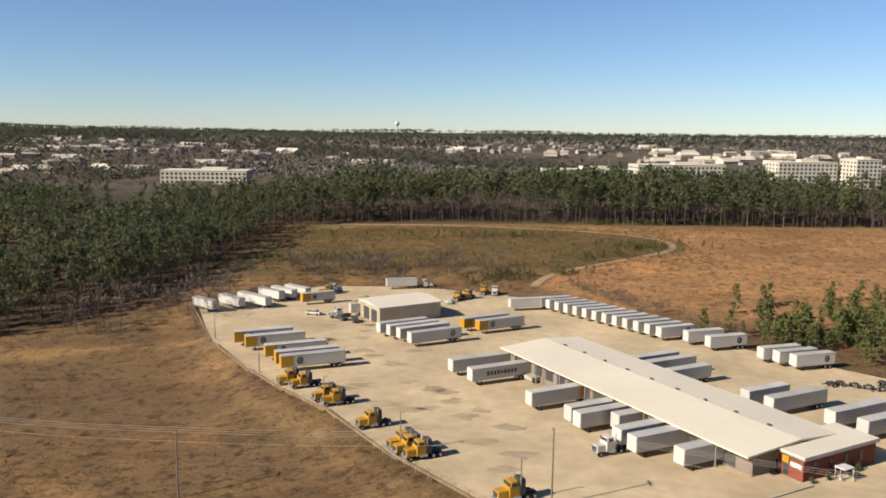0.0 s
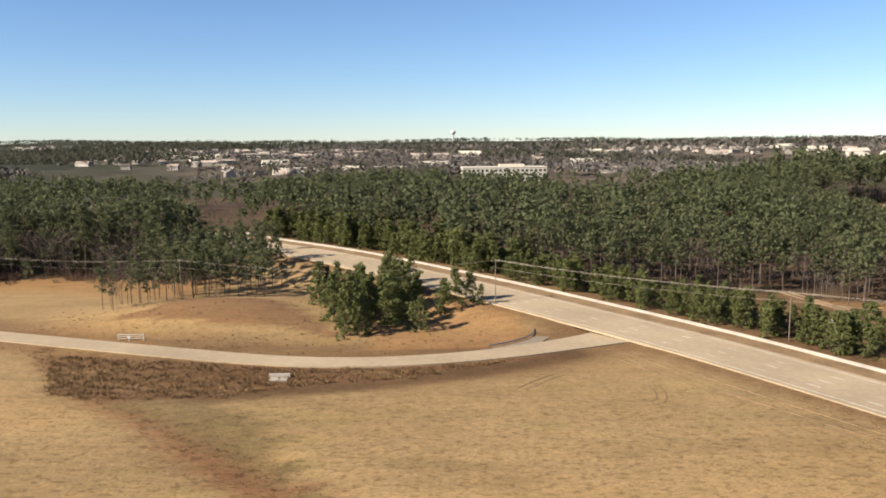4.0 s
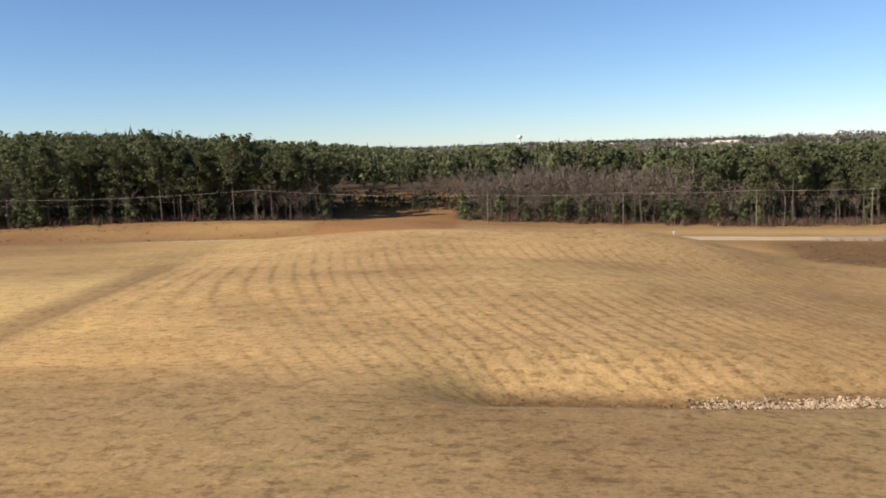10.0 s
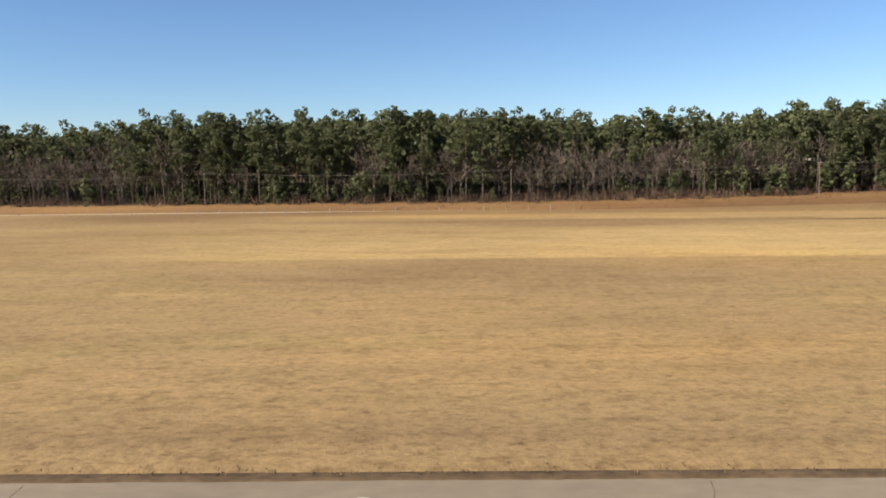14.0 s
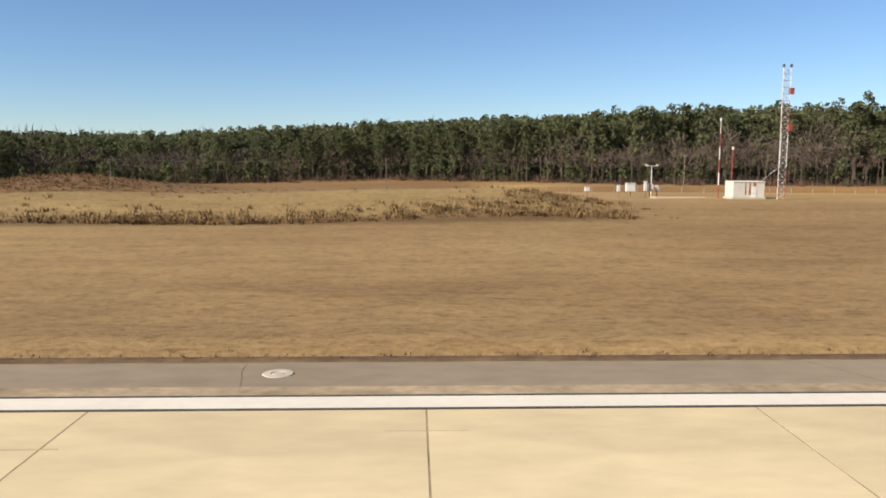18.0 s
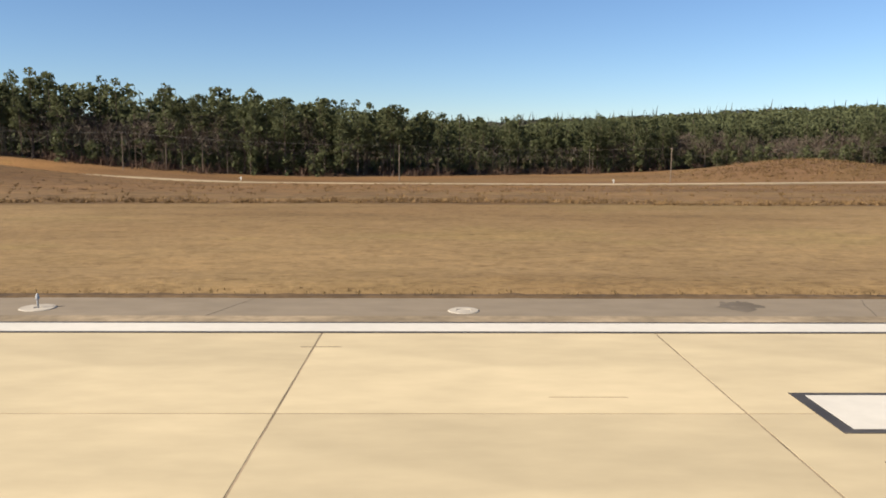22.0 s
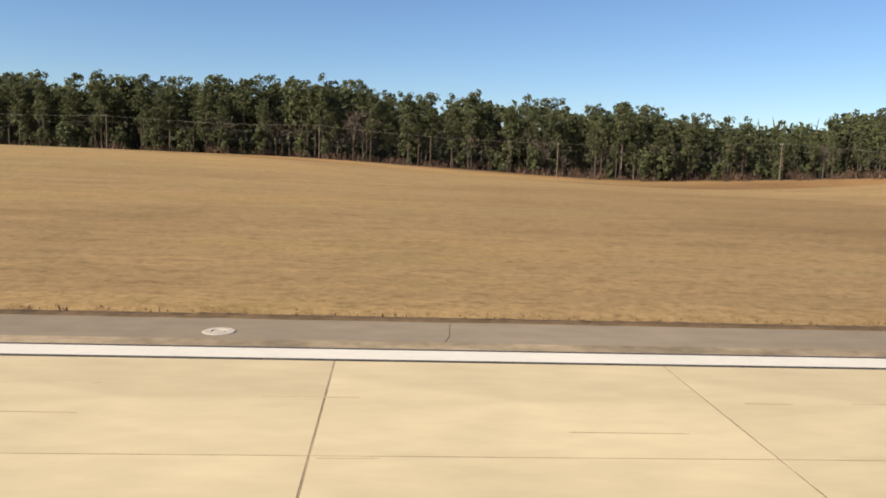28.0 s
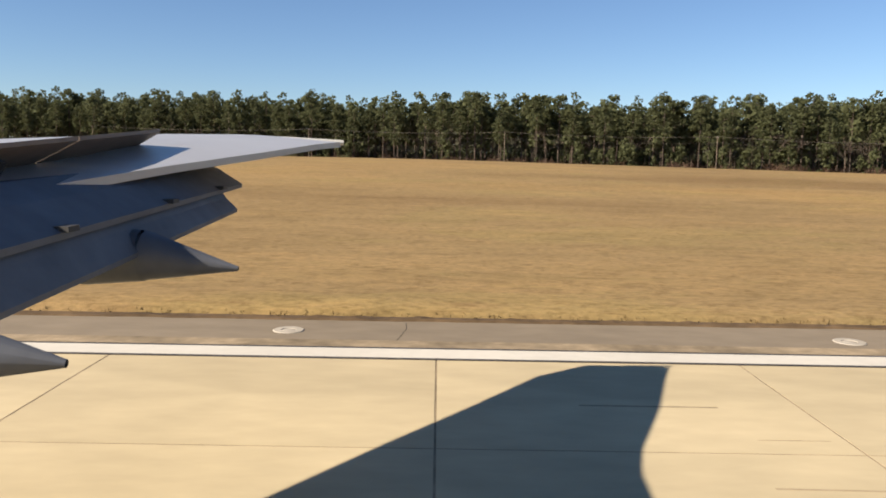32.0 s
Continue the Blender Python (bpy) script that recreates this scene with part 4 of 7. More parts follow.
def shoulder_fittings():
    can = thing("light_can", "pale round light base set flush in the asphalt shoulder", "light base", group="light bases on the shoulder")
    part("collar", Build().ring((0, 0), 0.20, 0.46, 0.0, 22, 0.02).mesh("collar", M["kerb"]), can)
    part("cover", Build().ring((0, 0), 0.0, 0.19, 0.0, 16, 0.012).mesh("cover", M["kerb"]), can)
    lamp = thing("edge_light", "small elevated runway edge light on a pale base", "runway light", group="runway edge lights")
    part("collar", Build().ring((0, 0), 0.10, 0.52, 0.0, 22, 0.02).mesh("collar", M["kerb"]), lamp)
    part("stem", Build().tube((0, 0, 0), (0, 0, 0.30), 0.035, 0.03, 8).mesh("stem", M["steel"]), lamp)
    part("lens", Build().tube((0, 0, 0.28), (0, 0, 0.40), 0.065, 0.04, 10).tube((0, 0, .40), (0, 0, .43), .04, .015, 10).mesh("lens", M["steel"]), lamp, "clear glass lens")
    rng = random.Random(4)
    spots = [(-1340.4, 23.0), (-1405.8, 23.0), (-1594.3, 22.4), (-1592.6, 21.9), (-1772.9, 22.3), (-1755.3, 21.6), (-1752.1, 21.5), (-2057.8, 22.7), (-2041.6, 22.4), (-1274.5, 22.9), (-1208.2, 22.6), (-1191.3, 22.2),
             (-1470.8, 22.7), (-1533.3, 22.3), (-1654.5, 22.5), (-1713.8, 22.4), (-1698.4, 22.1), (-1920.7, 22.9), (-1965.6, 22.7), (-2008.7, 21.9), (-2005.4, 22.0), (-1176.5, 22.7)]
    spots += [(x, 22.5 + rng.uniform(-.2, .4)) for x in (-1000, -1046, -1090, -1141, -1305, -1438, -1560, -1623, -1832, -1871)]
    place(can, spots[0][0], spots[0][1], -0.005)
    for x, y in spots[1:]:
        again(can, x, y, -0.005, rng.uniform(0, 6))
    lights = [(-1605.4, 22.7), (-1163.0, 22.6), (-1545.7, 22.6), (-1664.5, 22.9), (-1730.0, 22.5), (-2014.8, 23.2), (-1953.8, 23.0), (-1898.0, 22.6), (-1365, 22.9), (-1485, 22.8)]
    place(lamp, *lights[0], -0.005)
    for x, y in lights[1:]:
        again(lamp, x, y, -0.005)
    # old oil and damp stains, joint by joint
    for x, w, d in ((-1709.5, 1.5, 2.4), (-1525, 1.2, 2.2), (-1758.6, 1.6, 2.2), (-1352, 2.0, 1.6), (-1455, 3.0, 2.0), (-1845, 2.0, 2.4), (-1930, 1.4, 1.8), (-2030, 1.6, 1.5), (-1250, 1.6, 1.8), (-1110, 2, 2)):
        pts = [(x + w * .62 * math.cos(a) * rng.uniform(.6, 1.15), 23.1 + d * .36 * math.sin(a) * rng.uniform(.6, 1.15) + .2 * math.cos(a), -.006) for a in np.linspace(0, 6.1, 28)]
        top = [(px, min(max(py, 20.75), 24.1), pz) for px, py, pz in pts]
        thing("shoulder_stain", "dark damp stain soaked into the asphalt shoulder", "stain", Build().add(top, [tuple(range(28))]).mesh("shoulder_stain", M["stain"]), group="stains on the shoulder", kind="structure")
    # crack seals
    st = Build()
    for x in np.arange(-2150, -950, 19.0):
        x += rng.uniform(-2, 2)
        dr = rng.uniform(-.5, .5)
        pts = [(x + dr * i + rng.uniform(-.08, .08), 20.8 + i * 0.8) for i in range(5)]
        for a, b in zip(pts, pts[1:]):
            st.tube((a[0], a[1], -0.032), (b[0], b[1], -0.032), 0.03, 0.03, 6)
    tagged(thing("crack_seal", "dark tar crack seals across the shoulder", "crack seal", st.mesh("crack_seal", M["tar"])), kind="stuff")


shoulder_fittings()


def rubber_streaks():
    rng = random.Random(64)
    b = Build()
    for _ in range(420):
        x, y = rng.uniform(-2100, -1150), rng.choice((rng.uniform(9, 19.2), rng.gauss(14.5, 2.0), rng.gauss(11, 1.5)))
        if 8.5 < y < 19.2:
            b.box((x, y, .0015), (rng.uniform(.5, 3.6), rng.uniform(.02, .09), .006), rng.gauss(0, .01), (.8, .7))
    thing("rubber_streak", "faint rubber and scrape streaks on the concrete", "streaks", b.mesh("rubber_streak", M["skid"]), kind="stuff")


rubber_streaks()


# ---- soil lip where the turf stops at the shoulder, and old sweeps of tyres in the field ----
def turf_lip():
    r = np.random.RandomState(77)
    x = np.arange(RW_END, THRESH, .4)
    n = len(x)
    rag = np.convolve(r.normal(size=n), np.ones(3) / 3, "same")
    rows = [np.stack([x, 24.16 + .05 * rag, np.full(n, -.03)], 1), np.stack([x, 24.24 + .05 * rag, .04 + .02 * rag], 1), np.stack([x, 24.50 + .06 * rag, .055 + .02 * r.normal(size=n)], 1), np.stack([x, np.full(n, 24.95), np.full(n, -.02)], 1)]
    v = np.stack(rows, 1).reshape(-1, 3)
    i = np.arange(n - 1) * 4
    f = np.concatenate([np.stack([i + k, i + k + 4, i + k + 5, i + k + 1], 1) for k in range(3)])
    thing("turf_lip", "dark ragged soil edge between turf and shoulder", "soil edge", array_mesh("turf_lip", v, f, M["lip"]), kind="structure")


turf_lip()
for sweep in ([(-275.2, 156.9, 0), (-267.4, 141.4, 0), (-257, 125.1, 0), (-244.3, 105.6, 0), (-225, 80, 0)], [(-273.2, 162.2, 0), (-260.7, 139.7, 0), (-244.3, 113.4, 0), (-222, 82, 0)],
              [(-310.8, 135.3, 0), (-300.8, 131.6, 0), (-284.9, 130.5, 0), (-275, 124, 0), (-272, 132, 0), (-274.3, 140.6, 0)], [(-299.2, 137, 0), (-294.1, 144.9, 0), (-287.3, 149.2, 0)]):
    pts = rounded(sweep, 3)
    sw = thing("tyre_sweep", "faint brown tyre sweep pressed into the dry grass", "track", group="tyre sweeps", kind="structure")
    for o in (-.9, .9):
        part("rut", ribbon("rut", [(x, y, float(height(x, y))) for x, y, z in pts], (o - .16, o + .16), .05, M["verge"], .3), sw)


# ---- runway-side furniture ----
def marker_sign():
    s = thing("distance_sign", "dark upright runway distance sign on a concrete pad", "sign", group="runway distance signs")
    part("pad", Build().box((0, -0.1, 0.03), (1.5, 1.5, 0.12)).mesh("pad", M["kerb"]), s, "pale concrete pad")
    part("panel", Build().box((0.15, 0, 0.98), (0.30, 1.25, 1.62), 0, (0.9, 0.98), 0.03).mesh("panel", M["sign"]), s)
    part("frame", Build().box((0.15, 0, 1.82), (0.36, 1.33, 0.07)).box((0.15, -.64, .98), (.36, .05, 1.68)).box((0.15, .64, .98), (.36, .05, 1.68)).mesh("frame", M["dark"]), s)
    for y in (-.4, .4):
        part("leg", Build().tube((.15, y, 0), (.15, y, .22), .05, .05, 8).mesh("leg", M["steel"]), s)
    return s


sg = marker_sign()
spots = [(-1169.3, 37.6), (-1497.6, 39.1), (-1797.5, 38.8)]
place(sg, *spots[0], float(height(*spots[0])) + .02)
for x, y in spots[1:]:
    again(sg, x, y, float(height(x, y)) + .02)


def antenna_site():
    z = float(height(-1221, 118))
    sh = place(thing("equipment_shelter", "white metal equipment shelter with rust streaks, in the grass", "shelter"), -1221.4, 118.5, z, 0, .8)
    part("plinth", Build().box((0, 0, 0.05), (6.2, 4.4, 0.5)).mesh("plinth", M["kerb"]), sh)
    part("wall", Build().box((0, 0, 1.7), (5.8, 4.0, 2.9)).mesh("wall", M["shelter"]), sh)
    part("roof", Build().box((0, 0, 3.2), (6.0, 4.2, 0.14), 0, (.97, .95)).mesh("roof", M["shelter"]), sh)
    for x, w in ((-.6, .25), (.2, .4), (.9, .25), (1.15, .5)):
        part("rust_streak", Build().box((x, -2.003, 1.9), (w, 0.02, 2.2), 0, (.6, 1)).mesh("rust_streak", M["rust"]), sh)
    part("door", Build().box((.95, -2.02, 1.3), (.95, .06, 2.05)).mesh("door", M["white"]), sh)
    tw = place(thing("lattice_tower", "tall red and white lattice antenna tower", "tower"), -1217.1, 116.2, z)
    legs = [(-.55, -.45), (.55, -.45), (0, .5)]
    for i, (x, y) in enumerate(legs):
        for k in range(4):
            part("leg", Build().tube((x, y, k * 4.75), (x, y, k * 4.75 + 4.75), .05, .05, 6).mesh("leg", M["red" if k % 2 == 0 and i else "white"]), tw)
    for i in range(3):
        a, b = legs[i], legs[(i + 1) % 3]
        br = Build()
        for k in range(20):
            br.tube((*a, k * .95), (*b, k * .95 + .95), .03, .03, 4, False).tube((*a, k * .95), (*b, k * .95), .03, .03, 4, False)
        part("bracing", br.mesh("bracing", M["steel"]), tw)
    for zz in (10.4, 15.6):
        part("antenna_box", Build().box((.8, -.4, zz), (.7, .4, .9), 0, (1, 1), .08).mesh("antenna_box", M["red"]), tw, "red antenna element")
    for x in (-.55, .55):
        part("top_lamp", Build().box((x, -.45, 19.2), (.35, .35, .4), 0, (.8, .8), .06).mesh("top_lamp", M["dark"]), tw)
    part("stay", Build().tube((-.75, -.6, 4.6), (-3.2, -.6, 2.6), .04, .04, 5).mesh("stay", M["steel"]), tw)
    for x, y, h, n in ((-1224.8, 120.0, 11.6, 6), (-1221.2, 124.0, 7.4, 3)):
        mast = place(thing("red_white_mast", "slim mast banded in red and white paint", "mast"), x, y, float(height(x, y)))
        for k in range(n):
            part("mast_section", Build().tube((0, 0, k * h / n), (0, 0, (k + 1) * h / n), .11 - .01 * k, .10 - .01 * k, 8).mesh("mast_section", M["red" if k % 2 == 0 or n == 3 else "white"]), mast)
        part("mast_head", Build().box((0, 0, h + .2), (.28, .28, .45), 0, (.7, .7), .04).mesh("mast_head", M["white"]), mast)
    for x, y, s in ((-1242.1, 132, (.8, .6, .7)), (-1237.9, 128, (.5, .5, 1.0)), (-1236.0, 128, (1.5, .9, 1.3)), (-1233.0, 130, (.5, .4, 1.5)), (-1232.1, 130.5, (.4, .4, 1.1)), (-1230.8, 131, (.5, .5, .8))):
        zz = float(height(x, y))
        b = place(thing("instrument_box", "white weather instrument box on a post in the grass", "instrument", group="weather instruments"), x, y, zz)
        part("post", Build().tube((0, 0, -.1), (0, 0, 1.0), .07, .07, 6).mesh("post", M["wood_pole"]), b)
        part("box", Build().box((0, 0, 1.0 + s[2] / 2), s, 0, (.95, .95), .04).mesh("box", M["white"]), b)
        part("cap", Build().box((0, 0, 1.03 + s[2]), (s[0] + .1, s[1] + .1, .06)).mesh("cap", M["white"]), b)
    zz = float(height(-1230.8, 131))
    w = place(thing("wind_sensor_mast", "white pole with a cross arm of wind sensors", "instrument"), -1231.3, 132.5, zz)
    part("pole", Build().tube((0, 0, 0), (0, 0, 5.0), .09, .07, 8).mesh("pole", M["white"]), w)
    part("cross_arm", Build().box((0, 0, 5.0), (2.0, .1, .1)).box((-.9, 0, 5.15), (.35, .2, .2)).box((.9, 0, 5.15), (.35, .2, .2)).mesh("cross_arm", M["white"]), w)
    part("base_box", Build().box((0, 0, 1.6), (.6, .5, .9)).mesh("base_box", M["white"]), w)
    place(thing("site_apron", "pale bare gravel apron beside the shelter", "gravel", Build().box((0, 0, 0), (8.5, 3.2, .3), 0, (.92, .8)).mesh("site_apron", M["road"]), kind="structure"), -1229.5, 124, float(height(-1229.5, 124)) - .02)
    # fence posts behind the site
    fn = thing("field_fence", "low wire fence with thin posts in front of the woods", "fence")
    wire = Build()
    prev = None
    for x in np.arange(-1236, -960, 6.0):
        y = 214 + 4 * math.sin(x / 60)
        z = float(height(x, y))
        part("post", Build().tube((x, y, z - .2), (x, y, z + 1.5), .06, .06, 5).mesh("post", M["steel"]), fn)
        if prev:
            wire.tube(prev, (x, y, z + 1.4), .02, .02, 3, False)
        prev = (x, y, z + 1.4)
    part("wire", wire.mesh("wire", M["wire"]), fn)


antenna_site()


# ---- power line ----
def pole_line(spots, arms=True):
    """Wooden poles with their wires; the wires hang between neighbours."""
    tops = []
    for x, y, h in spots:
        z = float(height(x, y))
        p = place(thing("power_pole", "weathered wooden power pole with a short cross arm", "power pole", group="power poles"), x, y, z)
        part("pole", Build().tube((0, 0, -.6), (0, 0, h), .16, .11, 8).mesh("pole", M["wood_pole"]), p)
        part("cross_arm", Build().box((0, 0, h - .5), (.14, 2.2, .16)).mesh("cross_arm", M["wood_pole"]), p)
        for k in (-1.0, 0, 1.0):
            part("insulator", Build().tube((0, k, h - .42), (0, k, h - .15), .06, .04, 6).mesh("insulator", M["steel"]), p)
        tops.append((x, y, z + h))
    for a, b in zip(tops, tops[1:]):
        w = thing("power_wire", "thin sagging power wires between two poles", "power wire", group="power wires")
        sag = 0.012 * math.dist(a, b)
        thick = .022 if a[0] > -250 else .012
        for k, dz in ((-1.0, -.15), (0, -.15), (1.0, -.15), (0, -2.2)):
            pts = [(a[0] + (b[0] - a[0]) * t, a[1] + (b[1] - a[1]) * t + k, a[2] + (b[2] - a[2]) * t + dz - sag * 4 * t * (1 - t)) for t in np.linspace(0, 1, 13)]
            ring = [(px, py + thick * math.cos(g), pz + thick * math.sin(g)) for px, py, pz in pts for g in (0, 2.1, 4.2)]
            # strands of the first stretch take the copy coloured as sunlit
            part("strand", Build().add(ring, [(3 * i + j, 3 * i + (j + 1) % 3, 3 * i + 3 + (j + 1) % 3, 3 * i + 3 + j) for i in range(12) for j in range(3)]).mesh("strand", M["pale_wire" if a[0] > -800 else "wire"]), w)


pole_line([(60, 78, 12.5), (-20, 104, 12.5), (-81, 117, 12.3), (-138, 130, 12.8), (-234, 172, 11.5), (-299, 207, 11.8), (-337, 203, 11.5), (-387, 215, 11.5), (-460, 250, 12), (-533, 266, 13), (-578, 276, 13), (-618.7, 274, 13.4), (-665, 272, 12),
           (-711.5, 271, 10.5), (-790, 268, 11), (-880, 262, 11), (-980, 255, 11), (-1080, 262, 11), (-1180, 268, 11), (-1280, 272, 11), (-1370, 268, 11), (-1460, 252, 11), (-1545, 246, 11),
           (-1629, 246, 11.5), (-1687, 240, 10.5), (-1745.7, 245, 12), (-1815, 250, 11), (-1890, 262, 11), (-1960, 272, 11), (-2031, 280, 11), (-2100, 288, 11), (-2180, 296, 11)])


# ---- woods ----
def pine(seed, h=24.0, clumps=46, tris=11, crown_from=0.50, spread=3.1, young=False, big=1.0, fine=1.0):
    """Trunk and crown of a loblolly pine, as arrays."""
    r = np.random.RandomState(seed)
    tv, tf = [], []
    lean = r.uniform(-.35, .35, 2)

    def tube(a, b, r0, r1, n):
        a, b = np.asarray(a, float), np.asarray(b, float)
        d = (b - a) / np.linalg.norm(b - a)
        u = np.cross(d, (0.3, 0.9, 0.2))
        u /= np.linalg.norm(u)
        w = np.cross(d, u)
        k = len(tv)
        for p, q in ((a, r0), (b, r1)):
            for i in range(n):
                t = 2 * math.pi * i / n
                tv.append(p + q * (u * math.cos(t) + w * math.sin(t)))
        for i in range(n):
            j = (i + 1) % n
            tf.append((k + i, k + j, k + n + j))
            tf.append((k + i, k + n + j, k + n + i))
    top = np.array([lean[0], lean[1], h * .97])
    mid = top * .5 + np.array([lean[1] * .3, -lean[0] * .3, 0])
    tube((0, 0, -.6), mid, .0085 * h, .0062 * h, 6)
    tube(mid, top, .0062 * h, .0015 * h, 5)
    cv, cn = [], []
    z0 = crown_from * h
    mid_crown, half = np.array([lean[0] * .7, lean[1] * .7, z0 + (h - z0) * .42]), (h - z0) * .58
    for c in range(clumps):
        u = (c + r.uniform()) / clumps
        z = z0 + (h - z0) * u ** 0.85
        env = spread * math.sqrt(max(.06, 1 - ((u - .42) / .60) ** 2)) * math.sqrt(r.uniform(.06, 1.15))
        if young:
            env = spread * min(1, 1.35 * (1.04 - u)) ** .8 * r.uniform(.35, 1.05)
        a = r.uniform(0, 2 * np.pi)
        axis = np.array([lean[0] * z / h, lean[1] * z / h, z])
        cen = axis + np.array([env * np.cos(a), env * np.sin(a), r.uniform(-.3, .5)])
        if c % 3 == 0 and env > .8:
            tube(axis - np.array([0, 0, .6]), cen, .05, .02, 3)
        size = r.uniform(.7, 1.6) * big
        # each clump is a broken shell of needle sprays that face outwards
        nn = r.normal(size=(tris, 3)) + np.array([0, 0, .25])
        nn /= np.linalg.norm(nn, axis=1)[:, None]
        pts = cen + nn * np.array([1, 1, .72]) * size * r.uniform(.45, 1.12, (tris, 1))
        lean_n = nn + r.normal(size=(tris, 3)) * .5
        t1 = np.cross(lean_n, r.normal(size=(tris, 3)))
        t1 /= np.linalg.norm(t1, axis=1)[:, None]
        t2 = np.cross(lean_n, t1)
        t2 /= np.linalg.norm(t2, axis=1)[:, None]
        w = size * r.uniform(.22, .52, (tris, 1)) * fine
        tri = np.stack([pts - t1 * w - t2 * w * .5, pts + t1 * w - t2 * w * .5, pts + t2 * w * 1.2], 1)
        # the needles' soft gloss follows the rounded crown and its clumps
        out = (pts - mid_crown) / np.array([spread, spread, half])
        out = out / (np.linalg.norm(out, axis=1)[:, None] + 1e-6) * .9 + nn * .4
        out /= np.linalg.norm(out, axis=1)[:, None]
        face = np.cross(tri[:, 1] - tri[:, 0], tri[:, 2] - tri[:, 0])
        turn = (face * out).sum(1) < 0
        tri[turn] = tri[turn][:, ::-1]
        cv.append(tri.reshape(-1, 3))
        cn.append(np.repeat(out, 3, 0))
    cv = np.concatenate(cv)
    return np.array(tv), np.array(tf), cv, np.arange(len(cv)).reshape(-1, 3), np.concatenate(cn)


def bare_tree(seed, h=17.0, last=3):
    """Trunk, limbs and fine twigs of a leafless hardwood, as arrays."""
    r = np.random.RandomState(seed)
    v, f = [], []

    def stick(a, b, r0, r1, n=3):
        d = (b - a) / (np.linalg.norm(b - a) + 1e-6)
        u = np.cross(d, (0.31, 0.87, 0.21))
        u /= np.linalg.norm(u)
        w = np.cross(d, u)
        k = len(v)
        for p, q in ((a, r0), (b, r1)):
            for i in range(n):
                t = 2 * math.pi * i / n
                v.append(p + q * (u * math.cos(t) + w * math.sin(t)))
        for i in range(n):
            j = (i + 1) % n
            f.append((k + i, k + j, k + n + j))
            f.append((k + i, k + n + j, k + n + i))

    def grow(p, d, ln, rad, lev):
        q = p + d * ln
        stick(p, q, rad, rad * .62, 5 if lev == 0 else 3)
        if lev == last:
            for _ in range(4 if last == 3 else 7):
                e = q + (d + r.normal(size=3) * .55) * ln * .75
                s = r.normal(size=3) * .09
                k = len(v)
                v.extend([p + (q - p) * r.uniform(.3, 1), e, e + s])
                f.append((k, k + 1, k + 2))
            return
        for _ in range(3 if lev else 5):
            t = r.uniform(.45, 1.0) if lev else r.uniform(.5, 1.0)
            nd = d * (.85 if lev else .75) + r.normal(size=3) * np.array([.45, .45, .2])
            nd[2] = abs(nd[2]) + .12
            nd /= np.linalg.norm(nd)
            grow(p + d * ln * t, nd, ln * r.uniform(.48, .66), rad * .45, lev + 1)
    grow(np.array([0, 0, -.4]), np.array([r.uniform(-.06, .06), r.uniform(-.06, .06), 1.0]), h * .52, .0085 * h, 0)
    return np.array(v), np.array(f)


def scatter(v, f, spots, rng, nrm=None):
    """Copies of one shape at rows of x, y, z, size, as arrays; with its normals, where they are given."""
    n = len(spots)
    if n == 0:
        return (np.zeros((0, 3)), np.zeros((0, 3), int)) + ((np.zeros((0, 3)),) if nrm is not None else ())
    a = rng.uniform(0, 2 * np.pi, n)
    ca, sa = np.cos(a)[:, None], np.sin(a)[:, None]
    s = spots[:, 3:4]
    wide = s * rng.uniform(.85, 1.2, (n, 1))
    x = (v[None, :, 0] * ca - v[None, :, 1] * sa) * wide + spots[:, 0:1]
    y = (v[None, :, 0] * sa + v[None, :, 1] * ca) * wide + spots[:, 1:2]
    z = v[None, :, 2] * s + spots[:, 2:3]
    out = np.stack([x, y, z], -1).reshape(-1, 3)
    ff = (f[None] + (np.arange(n) * len(v))[:, None, None]).reshape(-1, f.shape[1])
    if nrm is not None:
        turned = np.stack([nrm[None, :, 0] * ca - nrm[None, :, 1] * sa, nrm[None, :, 0] * sa + nrm[None, :, 1] * ca, np.broadcast_to(nrm[None, :, 2], x.shape)], -1)
        return out, ff, turned.reshape(-1, 3)
    return out, ff


def crowns(tree, spots, rng):
    """Copies of a pine's crown alone."""
    return scatter(tree[2], tree[3], spots, rng, tree[4])


def joined(pairs):
    vs, fs, ns, k = [], [], [], 0
    for v, f, *n in pairs:
        vs.append(v)
        fs.append(f + k)
        ns += n
        k += len(v)
    return (np.concatenate(vs), np.concatenate(fs)) + ((np.concatenate(ns),) if ns else ())


GAP = [(-768, 250), (-724, 250), (-718, 318), (-768, 318)]
RING_WOOD = [(-341, 183), (-328, 178), (-322, 196), (-319, 214), (-330, 234), (-351, 224), (-348, 206)]
RING_SIDE = [(-408, 206), (-402, 202), (-395, 207), (-388, 224), (-372, 222), (-362, 240), (-370, 270), (-392, 298), (-408, 298)]
TOP_X = [-2250, -2077, -2056, -2000, -1970, -1935, -1902, -1888, -1862, -1835, -1813, -1779, -1757, -1725, -1703, -1685, -1660, -1633, -1612, -1596, -1570, -1539, -1512, -1486, -1431, -1387, -1337, -1310, -1275, -1243, -1216,
         -1152, -1106, -1041, -992, -925, -879, -840, -808, -770, -752, -694, -669, -634, -580, -535, -488, -442, -380]
